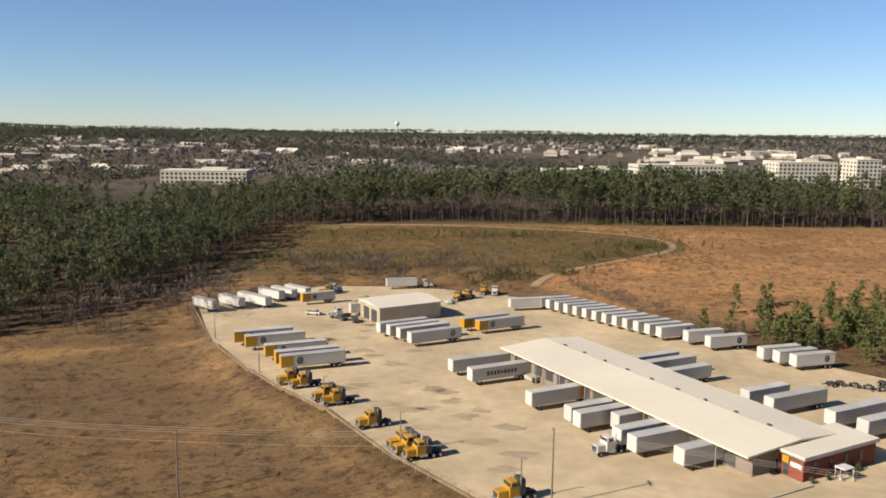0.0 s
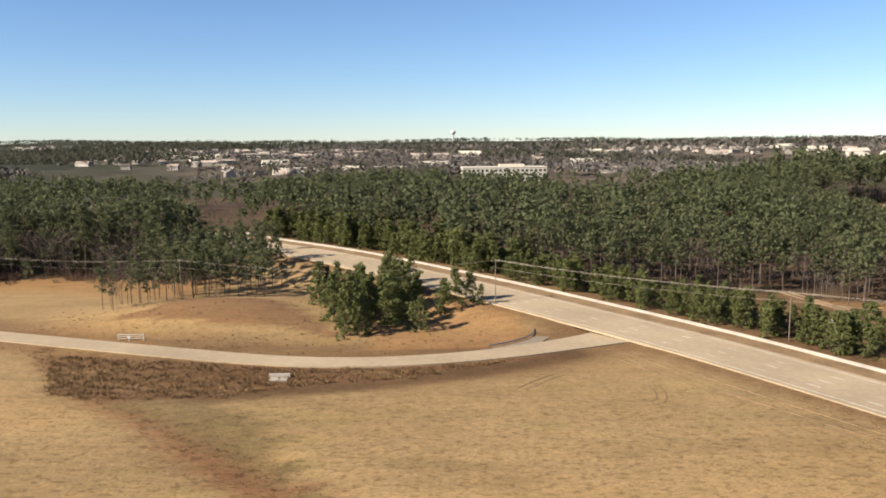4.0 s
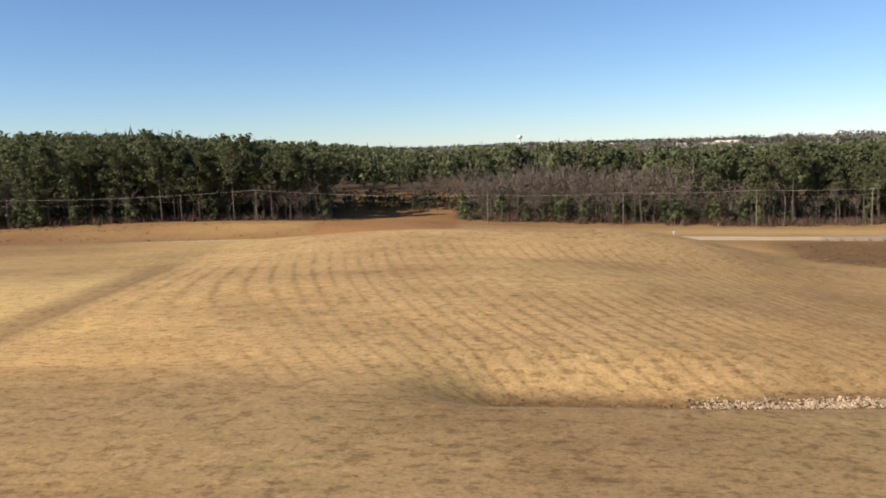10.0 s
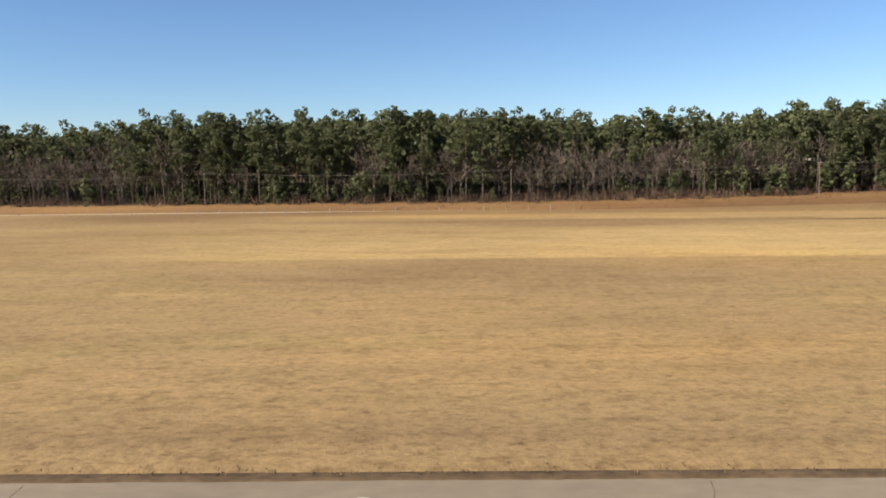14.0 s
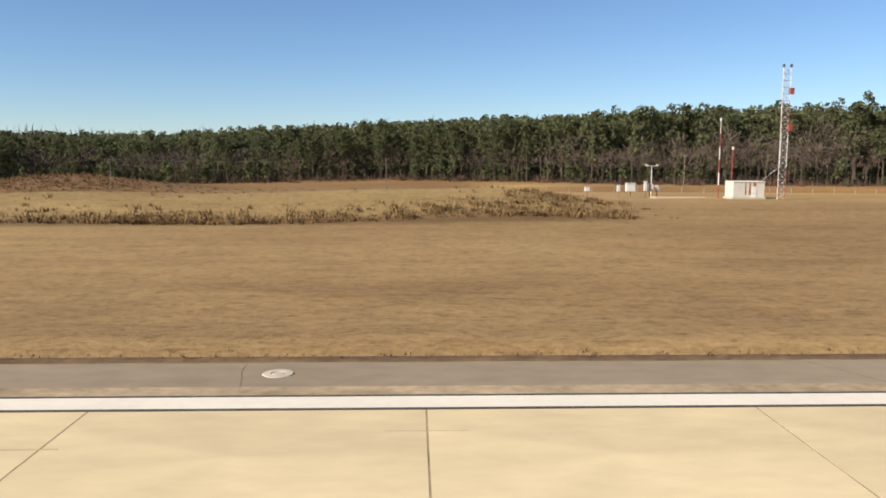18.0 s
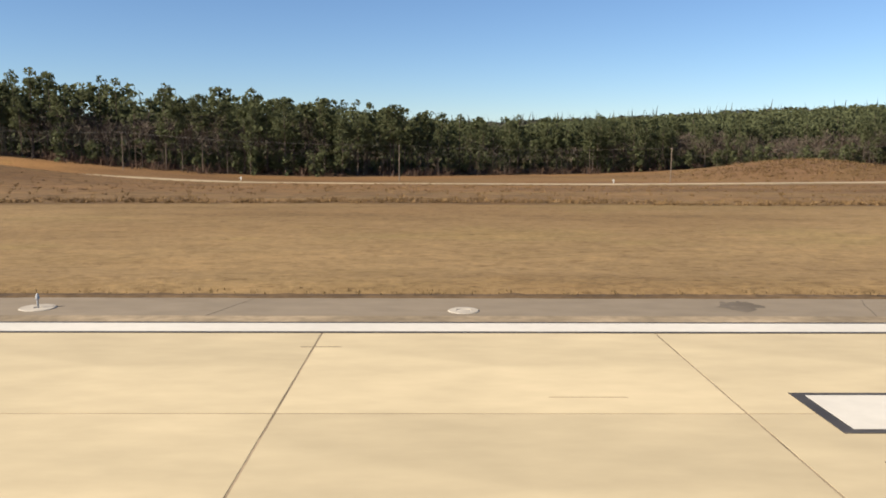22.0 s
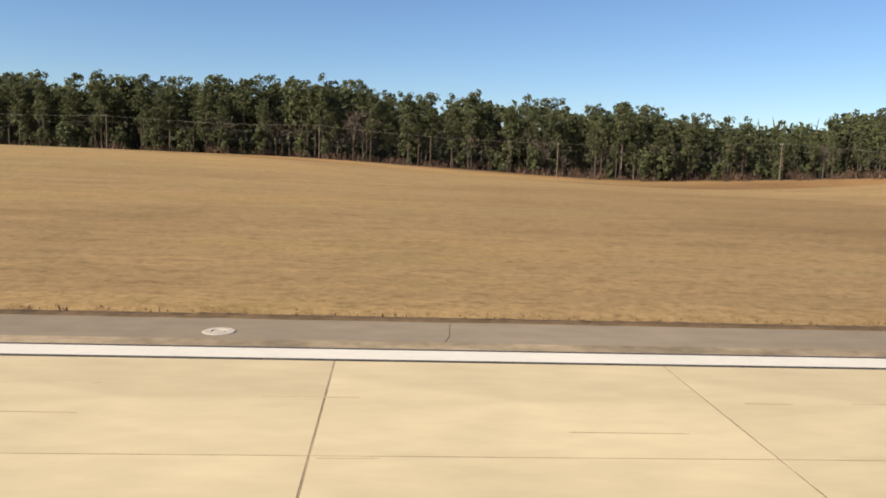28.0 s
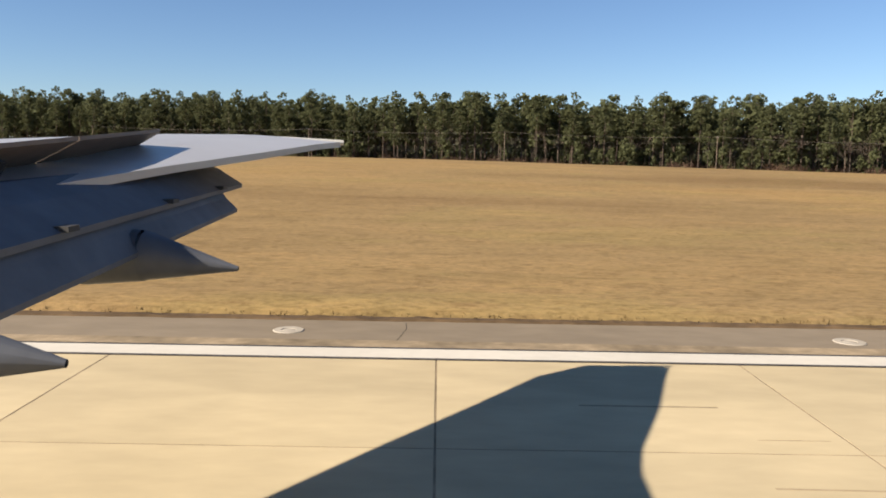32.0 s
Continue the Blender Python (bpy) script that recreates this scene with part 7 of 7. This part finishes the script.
def house(name, wmat, rmat, w, d, h, label):
    o = thing(name, label, "house", group="houses of the far town")
    part("wall", Build().box((0, 0, h / 2), (w, d, h)).mesh("wall", M[wmat]), o)
    r = h + d * .33
    v = [(-w / 2 - .6, -d / 2 - .6, h), (w / 2 + .6, -d / 2 - .6, h), (w / 2 + .6, d / 2 + .6, h), (-w / 2 - .6, d / 2 + .6, h), (-w / 2 - .6, 0, r), (w / 2 + .6, 0, r)]
    part("roof", Build().add(v, [(0, 1, 5, 4), (4, 5, 2, 3), (0, 4, 3), (1, 2, 5), (3, 2, 1, 0)]).mesh("roof", M[rmat]), o)
    wb = Build()
    for k in range(int(w / 3)):
        for zz in (1.6, h - 1.5):
            wb.box((-w / 2 + 1.5 + k * 3, -d / 2 - .04, zz), (1.1, .1, 1.4))
    part("window", wb.mesh("window", M["glass"]), o)["kind"] = "stuff"
    return o


hs = [house("house", "house_wall", "house_roof", 14, 10, 6, "two-storey siding house with a dark shingle roof"), house("house", "house_wall", "pale_roof", 16, 11, 6, "pale two-storey house with a light roof"),
      house("apartment_block", "house_wall", "pale_roof", 38, 14, 9, "long pale apartment block among the trees"), house("store_building", "office", "roof_white", 60, 26, 6, "wide pale store building in the far town")]
rng = random.Random(12)
first, many, far_town = [True] * 4, 0, []
for k in range(1150):
    far = rng.random() ** 1.2
    y = 860 + 2700 * far
    x = rng.uniform(-700 - .42 * y, 420 + .50 * y)
    if math.sin(x / 173.0 + y / 277.0) + .6 * rng.uniform(-1, 1) < -.1:
        continue
    kind = rng.choice((0, 0, 0, 0, 1, 1, 1, 2, 2, 3)) if 900 < y < 1900 else rng.choice((0, 0, 1, 1, 1, 2))
    z, s = float(height(x, y)) + 6.0 * min(1, (y - 860) / 900), (1.0 if kind < 2 else .7) * (.9 + .2 * far)
    many += kind < 2
    if kind < 2 and (many > 280 or y > 2400):
        far_town.append((x, y, z, s))
    elif first[kind]:
        first[kind] = False
        place(hs[kind], x, y, z, rng.uniform(-.5, .5), s)
    else:
        f = s * K / hs[kind].scale[0]
        copy_thing(hs[kind], Matrix.LocRotScale((x * K, y * K, z * K), Euler((0, 0, rng.uniform(-.5, .5))), (f, f, f)))
box = np.array([(sx * 7.5, sy * 5.2, zz) for zz in (0, 6) for sx, sy in ((-1, -1), (1, -1), (1, 1), (-1, 1))] + [(-7.5, 0, 9.5), (7.5, 0, 9.5)], float)
sides = np.array([(0, 1, 5), (0, 5, 4), (1, 2, 6), (1, 6, 5), (2, 3, 7), (2, 7, 6), (3, 0, 4), (3, 4, 7), (4, 5, 9), (4, 9, 8), (6, 7, 8), (6, 8, 9), (4, 8, 7), (5, 6, 9)])
v, f = scatter(box, sides, np.array(far_town), np.random.RandomState(5))
thing("far_town", "small pale houses scattered among far trees", "houses", array_mesh("far_town", v, f, M["house_wall"]), kind="stuff")


def water_tower():
    z = float(height(-221, 5900))
    t = place(thing("water_tower", "pale bulb-topped water tower on the horizon", "water tower"), -221, 5900, z, 0, 1.5)
    part("stem", Build().tube((0, 0, 0), (0, 0, 34), 4.5, 3.4, 14).mesh("stem", M["white"]), t)
    b = Build()
    pr = [(3.4, 34), (10, 39), (12.5, 45), (11, 51), (6, 55), (0.3, 56.5)]
    for (r0, z0), (r1, z1) in zip(pr, pr[1:]):
        b.tube((0, 0, z0), (0, 0, z1), r0, r1, 18, False)
    part("tank", b.mesh("tank", M["white"], True), t)


water_tower()


# ---- riprap, weeds and rough grass ----
def rocks():
    rng = np.random.RandomState(9)
    shapes = []
    for s in range(4):
        r = np.random.RandomState(70 + s)
        bm = bmesh.new()
        bmesh.ops.create_icosphere(bm, subdivisions=1, radius=.5)
        for v in bm.verts:
            v.co *= r.uniform(.7, 1.25)
            v.co.z *= .7
        bm.verts.ensure_lookup_table()
        shapes.append((np.array([v.co[:] for v in bm.verts]), np.array([[v.index for v in f.verts] for f in bm.faces])))
        bm.free()
    pts = []
    for line, wid, n, x0, x1 in ((DITCH, 1.2, 7000, -700, -517), (CREEK, 1.6, 1100, -700, -500)):
        m = line[(line[:, 0] > x0) & (line[:, 0] < x1)]
        i = rng.randint(0, len(m) - 1, n)
        t = rng.uniform(size=(n, 1))
        p = m[i] * (1 - t) + m[i + 1] * t
        p[:, :2] += rng.normal(size=(n, 2)) * wid * .6
        if line is CREEK:
            # washed up along the eastern bank, in heaps
            p = p[(np.sin(p[:, 1] / 4.3) + np.sin(p[:, 1] / 9.1 + 1) + rng.normal(0, .5, n) > .2) & (p[:, 1] > 102)]
            p[:, 0] += np.abs(rng.normal(2.6, 1.2, len(p)))
        else:
            p = p[(np.abs(p[:, 0] + 597) > 7) & ((np.abs(p[:, 0] + 573) > 4) | (rng.uniform(size=n) < .25))]
        pts.append(p)
    p = np.concatenate(pts)
    p[:, 2] = height(p[:, 0], p[:, 1]) + .08
    sp = np.concatenate([p, rng.uniform(.16, .56, (len(p), 1)) ** 1.1], 1)
    w = rng.randint(0, 4, len(sp))
    v, f = joined([scatter(*shapes[k], sp[w == k], rng) for k in range(4)])
    thing("riprap", "pale broken riprap stones lining the ditch", "stones", array_mesh("riprap", v, f, M["rock"]), kind="stuff")


rocks()


def tuft(seed, n, h, spread):
    r = np.random.RandomState(seed)
    v, f = [], []
    for _ in range(n):
        a = r.uniform(0, 6.28)
        b = np.array([math.cos(a), math.sin(a), 0]) * r.uniform(0, spread)
        t = b * 1.7 + np.array([r.normal() * .2 * h, r.normal() * .2 * h, h * r.uniform(.6, 1.15)])
        s = np.array([-math.sin(a), math.cos(a), 0]) * h * .085
        k = len(v)
        v += [b - s, b + s, t]
        f.append((k, k + 1, k + 2))
    return np.array(v), np.array(f)


def rough_grass():
    rng = np.random.RandomState(17)
    # ragged lip of turf along the shoulder
    n = 7000
    x = rng.uniform(-2200, -940, n)
    y = 24.5 + np.abs(rng.normal(0, .4, n))
    sp = np.stack([x, y, np.full(n, .03), rng.uniform(.4, .9, n)], 1)
    v, f = joined([scatter(*tuft(1, 6, .17, .14), sp[::2], rng), scatter(*tuft(2, 7, .13, .2), sp[1::2], rng)])
    thing("turf_edge", "ragged dry grass lip along the asphalt shoulder", "grass", array_mesh("turf_edge", v, f, M["grass_edge"]), kind="stuff")
    # dead weeds on the bank, along the ditches and in the rough fields
    pts = []
    bx = rng.uniform(-1745, -1246, 5200)
    by = np.interp(bx, [-1745, -1690, -1640, -1595, -1547, -1500, -1469, -1430, -1395, -1357, -1325, -1290, -1252], [64, 64, 68, 71, 80, 77, 75, 81, 82, 91, 82, 83, 87]) + np.abs(rng.normal(0, 5.0, len(bx))) + 1.5 * np.sin(bx / 7.0)
    pts.append(np.stack([bx, by, rng.uniform(.4, 1.4, len(bx)) * np.interp(bx, [-1745, -1660, -1620, -1590, -1370, -1350], [.2, .35, .6, .8, .8, 1.3])], 1))
    ci = rng.randint(0, len(CHANNEL), 500)
    pts.append(np.concatenate([CHANNEL[ci, :2] + rng.normal(size=(500, 2)) * 1.6, rng.uniform(.3, .9, (500, 1))], 1))
    bx = rng.uniform(-1660, -1290, 1500)
    pts.append(np.stack([bx, rng.uniform(95, 225, len(bx)), rng.uniform(.4, 1.2, len(bx))], 1))
    for line, wid, k in ((CREEK, 2.2, 1500), (DITCH, 2.0, 700)):
        i = rng.randint(0, len(line), k)
        pts.append(np.concatenate([line[i, :2] + rng.normal(size=(k, 2)) * wid, rng.uniform(.3, .9, (k, 1))], 1))
    bx = rng.uniform(-630, -520, 1800)
    pts.append(np.stack([bx, np.interp(bx, [-630, -520], [228, 214]) - 6 - rng.uniform(0, 16, len(bx)), rng.uniform(.4, 1.1, len(bx))], 1))
    bx = rng.uniform(-1020, -760, 1000)
    pts.append(np.stack([bx, rng.uniform(225, 266, len(bx)), rng.uniform(.5, 1.3, len(bx))], 1))
    t = rng.uniform(size=300)
    e = np.array(YARD_EDGE[:7])
    ii = (t * 6).astype(int)
    ff = (t * 6 - ii)[:, None]
    q = e[ii] * (1 - ff) + e[np.minimum(ii + 1, 6)] * ff
    pts.append(np.concatenate([q + np.stack([-rng.uniform(1.5, 6, 300), -rng.uniform(0, 4, 300)], 1), rng.uniform(.3, .7, (300, 1))], 1))
    pts.append(np.stack([rng.uniform(-200, -60, 1500), rng.uniform(95, 250, 1500), rng.uniform(.3, 1.0, 1500)], 1))
    pts.append(np.stack([rng.uniform(20, 230, 4200), rng.uniform(260, 428, 4200), rng.uniform(.7, 2.0, 4200)], 1))
    pts.append(np.stack([rng.uniform(-110, 90, 3000), rng.uniform(318, 434, 3000), rng.uniform(.8, 2.4, 3000)], 1))
    pts.append(np.stack([rng.uniform(-420, -300, 700), rng.uniform(164, 215, 700), rng.uniform(.4, 1.1, 700)], 1))
    wx, wy = rng.uniform(-402, -284, 6000), rng.uniform(132, 171, 6000)
    ok = inside(wx, wy, [(-400, 165), (-379, 160), (-359, 156), (-335, 154), (-312, 156), (-284, 168), (-285, 165), (-306, 154), (-321, 145), (-334, 144), (-345, 140), (-353, 135), (-369, 134), (-387, 136)])
    pts.append(np.stack([wx, wy, rng.uniform(.6, 1.8, len(wx))], 1)[ok])
    pts.append(np.stack([rng.normal(-1252, 4, 260), rng.normal(101, 6, 260), rng.uniform(.5, 1.4, 260)], 1))
    pts.append(np.stack([rng.normal(-1398, 26, 1500), rng.normal(282, 13, 1500), rng.uniform(.6, 2.2, 1500)], 1))
    p = np.concatenate(pts)
    ok = ~inside(p[:, 0], p[:, 1], YARD_EDGE)
    d, _, _ = along(p[:, 0], p[:, 1], coarse(PERIMETER, 4))
    d2, _, _ = along(p[:, 0], p[:, 1], coarse(TRACK, 4))
    d3, _, _ = along(p[:, 0], p[:, 1], coarse(HIGHWAY, 4))
    p = p[ok & (d > 5) & (d2 > 3) & (d3 > 17)]
    sp = np.concatenate([p[:, :2], height(p[:, 0], p[:, 1])[:, None], p[:, 2:]], 1)
    h = len(sp)
    w = rng.randint(0, 3, h)
    v, f = joined([scatter(*tuft(5 + k, 14, .42, .7), sp[w == k], rng) for k in range(3)])
    thing("dead_weeds", "dead brown weeds and broom grass on rough ground", "weeds", array_mesh("dead_weeds", v, f, M["weed"]), kind="stuff")
    # pale broom grass in drifts over the brown field by the yard and in the clearing
    x = np.concatenate([rng.uniform(-250, -25, 9000), rng.uniform(-120, 240, 4000)])
    y = np.concatenate([rng.uniform(92, 250, 9000), rng.uniform(300, 430, 4000)])
    drift = np.sin(x / 11.0 + y / 23.0) + np.sin(y / 8.0 - x / 31.0) + rng.normal(0, .6, len(x))
    ok = (drift > .5) & ~inside(x, y, YARD_EDGE) & ~inside(x, y, LEFT_WOOD) & (along(x, y, coarse(TRACK, 4))[0] > 3) & (along(x, y, coarse(HIGHWAY, 4))[0] > 17)
    x, y = x[ok], y[ok]
    sp = np.stack([x, y, height(x, y), rng.uniform(.5, 1.3, len(x))], 1)
    v, f = scatter(*tuft(14, 11, .45, .55), sp, rng)
    thing("broom_grass", "drifts of pale dry broom grass over the field", "grass", array_mesh("broom_grass", v, f, M["broom"]), kind="stuff")
    # clods and grass tussocks on the mown field near the runway
    n = 15000
    x, y = rng.uniform(-2160, -700, n), 26 + 60 * rng.uniform(size=n) ** 1.4
    sp = np.stack([x, y, height(x, y) + .0, rng.uniform(.25, .8, n)], 1)
    v, f = scatter(*tuft(12, 4, .085, .2), sp, rng)
    thing("tussocks", "low dry tussocks in the mown field", "grass", array_mesh("tussocks", v, f, M["grass_edge"]), kind="stuff")


rough_grass()


# ---- small things beside the perimeter road ----
for x, y in ((-387.1, 176.5), (-654.8, 246.4), (-1590.0, 232.0), (-1480.0, 243.0)):
    z = float(height(x, y))
    b = place(thing("marker_post", "small white utility marker beside the road", "marker", group="roadside markers"), x, y, z)
    part("post", Build().box((0, 0, .5), (.16, .12, 1.3)).mesh("post", M["white"]), b)
    part("plate", Build().box((0, -.07, 1.15), (.7, .05, .5)).mesh("plate", M["white"]), b)
gate = thing("road_gate", "white pipe gate across the side of the road", "gate")
gz = float(height(-387, 177))
for x in (-390, -384):
    part("gate_post", Build().tube((x, 177.5, gz - .2), (x, 177.5, gz + 1.6), .12, .12, 8).mesh("gate_post", M["white"]), gate)
for zz in (.5, 1.0, 1.45):
    part("rail", Build().tube((-390, 177.5, gz + zz), (-384, 177.5, gz + zz), .05, .05, 6).mesh("rail", M["white"]), gate)
dr = thing("drain_headwall", "pale concrete drain headwall in the bank", "headwall")
dz = float(height(-346, 147.5))
part("wall", Build().box((-346, 147.5, dz + .3), (4.2, .4, 1.0)).mesh("wall", M["kerb"]), dr)
part("apron", Build().box((-346, 146.2, dz), (3.6, 2.2, .3)).mesh("apron", M["kerb"]), dr)
slab = thing("culvert_slab", "pale concrete culvert slabs beside the dirt track", "slab")
part("slab", Build().box((-216, 196, float(height(-216, 196)) + .1), (11, 3.0, .5), .05).mesh("slab", M["kerb"]), slab)
# wheel tracks pressed into the field, broken by the turf
rng = random.Random(31)
for dx in (0, 2.1):
    wt = Build()
    t = 0.0
    while t < 1:
        ln = rng.uniform(.3, 1.5)
        x, y = -951.4 + dx + t * 1.6 + rng.uniform(-.05, .05), 33 + t * 30
        wt.box((x, y + ln / 2, float(height(x, y)) + .0), (rng.uniform(.14, .3), ln, .05), -.05, (.6, .9))
        t += (ln + rng.uniform(.05, .9)) / 30
    thing("wheel_track", "dark broken wheel rut pressed into the grass", "track", wt.mesh("wheel_track", M["rut"]), kind="structure")


# ---- the wing: it travels with the camera in the clip; it stands here where the landing roll ends ----
def wing():
    w = thing("aircraft_wing", "silver-grey airliner wing with lowered flaps and raised spoilers", "wing")

    def off(p, k=1.25):
        """Farther out along the line from the cabin window."""
        return (-2053.5 + (p[0] + 2053.5) * k, -.2 + (p[1] + .2) * k, 5.05 + (p[2] - 5.05) * k)

    def sheet(rows, thick, mat, name, label="", moved=False):
        """A skin through rows of points, with some thickness downwards."""
        rows = [[off(p) for p in r] for r in rows] if moved else rows
        b = Build()
        n, m = len(rows), len(rows[0])
        up = [p for r in rows for p in r]
        lo = [(p[0], p[1], p[2] - thick) for p in up]
        k = n * m
        fs = []
        for i in range(n - 1):
            for j in range(m - 1):
                a = i * m + j
                fs += [(a, a + 1, a + m + 1, a + m), (k + a, k + a + m, k + a + m + 1, k + a + 1)]
        for i in range(n - 1):
            for a in (i * m, i * m + m - 1):
                fs.append((a, a + m, k + a + m, k + a))
        for j in range(m - 1):
            for a in (j, (n - 1) * m + j):
                fs.append((a, a + 1, k + a + 1, k + a))
        b.add(up + lo, fs)
        return part(name, b.mesh(name, mat), w, label)
    # main box: leading edge to trailing edge at stations out to the tip
    rows = []
    for y, le, te, z, th in ((1.6, -2067.0, -2058.6, 4.10, .75), (4.5, -2065.2, -2057.9, 4.45, .62), (7.0, -2063.6, -2057.5, 4.70, .5), (10.2, -2061.6, -2056.95, 4.93, .36), (12.5, -2060.1, -2056.25, 5.12, .26), (14.6, -2058.8, -2055.75, 5.28, .16), (15.6, -2057.6, -2055.45, 5.34, .08)):
        sec = []
        for u in (0, .03, .1, .25, .45, .65, .85, 1.0):
            prof = math.sin(math.pi * min(1, u ** .6)) * .5
            sec.append((le + (te - le) * u, y, z + th * prof * .8 + .10 * (1 - u)))
        rows.append(sec)
    sheet(rows, .10, M["wing_top"], "main_wing", "pale silver upper skin")
    part("wing_tip", Build().tube((-2056.6, 15.62, 5.36), (-2055.4, 15.72, 5.33), .07, .05, 8).mesh("wing_tip", M["white"]), w, "white tip lamp fairing")
    # flaps
    fl, af = [], []
    for y in (1.8, 4.5, 6.0, 8.0, 9.6, 10.4):
        z0, z1, z2 = 4.84 + (y - 6) * .031, 4.51 + (y - 4.7) * .031, 4.19 + (y - 4.5) * .044
        fl.append([(-2056.95, y, z0), (-2056.7, y, z0 + .02), (-2056.4, y, z0 - .10), (-2056.1, y, z1)])
        if y < 10:
            af.append([(-2056.16, y, z1 - .03), (-2056.10, y, z1 - .12), (-2055.97, y, z2)])
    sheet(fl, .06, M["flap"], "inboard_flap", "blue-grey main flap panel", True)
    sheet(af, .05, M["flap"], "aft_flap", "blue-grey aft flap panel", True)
    # flap well as a flat sheet, its shade in the near-black colour
    sheet([[(-2057.6, y, 4.70 + (y - 6) * .03), (-2056.98, y, 4.74 + (y - 6) * .03)] for y in (1.8, 10.2)], .3, M["well"], "flap_well", "near-black sheet for the shaded flap well", True)
    # raised spoiler panels
    for y0, y1 in ((1.9, 5.0), (5.02, 7.3), (7.32, 9.5)):
        rows = []
        for y in (y0, y1):
            h0, h1 = 4.80 + (y - 6) * .04, 5.14 + (y - 6) * .062
            rows.append([(-2057.55, y, h0), (-2057.2, y, (h0 + h1) / 2), (-2056.85, y, h1)])
        sheet(rows, .05, M["spoiler"], "spoiler_panel", "raised brownish spoiler panel", True)
        part("spoiler_jack", Build().tube(off((-2057.1, (y0 + y1) / 2, 4.75)), off((-2056.95, (y0 + y1) / 2, 5.0)), .05, .05, 6).mesh("spoiler_jack", M["dark"]), w)
    # bay as a sheet over the skin, coloured near-black for its shade
    sheet([[(-2057.62, y, 4.80 + (y - 6) * .04), (-2057.2, y, 4.84 + (y - 6) * .04), (-2056.72, y, 4.80 + (y - 6) * .036)] for y in (1.8, 4.5, 6.0, 8.0, 9.5)], .05, M["well"], "spoiler_bay", "near-black sheet for the shaded bay under the raised spoilers", True)
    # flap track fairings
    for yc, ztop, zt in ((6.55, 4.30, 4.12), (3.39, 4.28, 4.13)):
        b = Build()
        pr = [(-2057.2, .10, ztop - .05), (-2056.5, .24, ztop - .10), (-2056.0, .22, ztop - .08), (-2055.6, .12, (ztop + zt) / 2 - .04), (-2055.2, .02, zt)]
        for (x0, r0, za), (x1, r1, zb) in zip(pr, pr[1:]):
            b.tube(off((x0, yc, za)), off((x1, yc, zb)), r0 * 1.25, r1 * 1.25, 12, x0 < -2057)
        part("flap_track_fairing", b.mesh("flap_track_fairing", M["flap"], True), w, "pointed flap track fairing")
    for y in (5.4, 7.6, 9.4):
        part("flap_hinge", Build().box(off((-2056.12, y, 4.53 + (y - 4.7) * .031)), (.16, .22, .05)).mesh("flap_hinge", M["dark"]), w)


wing()


# ---- runway slabs, last ----
def slabs():
    # joints that were cut unevenly: between these, slabs of equal length
    marks = [THRESH, -1204.2, -1270.3, -1336.2, -1409.7, -1433.6, -1442.3, -1474.8, -1528.5, -1537.0, -1589.6, -1598.0, -1658.4, -1702.1, -1710.1, -1761.5, -1769.4, -1916.7, -1961.5, -1969.6, -2007.1, -2015.3, -2053.5, -2061.7, RW_END]
    n = 0
    rest = Build()
    for x1, x0 in zip(marks, marks[1:]):
        k = round((x1 - x0) / 8.27)
        ln = (x1 - x0) / k
        a, b = (Build().box((0, 0, -.06), (ln - .042, w, .12), 0, (.9995, .9995)).mesh("slab", M["concrete"]) for w in (6.172, 6.322))
        for i in range(k):
            x = x0 + (i + .5) * ln
            for y, me in ((16.50, a), (10.22, b)):
                if n < 300 and -2110 < x < -1160 and (y > 15 or x > -1800 or x < -1650):
                    o = part("slab", me, rw)
                    o.location = (x, y, 0)
                    n += 1
                else:
                    rest.box((x, y, -.06), (ln - .042, 6.172 if y > 15 else 6.322, .12))
            for y in (3.9, -2.4, -8.7, -15):
                rest.box((x, y, -.06), (ln - .042, 6.22, .12))
            rest.box((x, 20.1, -.064), (ln - .042, .98, .12))
    o = part("slab_field", rest.mesh("slab_field", M["concrete"]), rw, "rows of pale concrete slabs")
    o["kind"] = "stuff"


slabs()
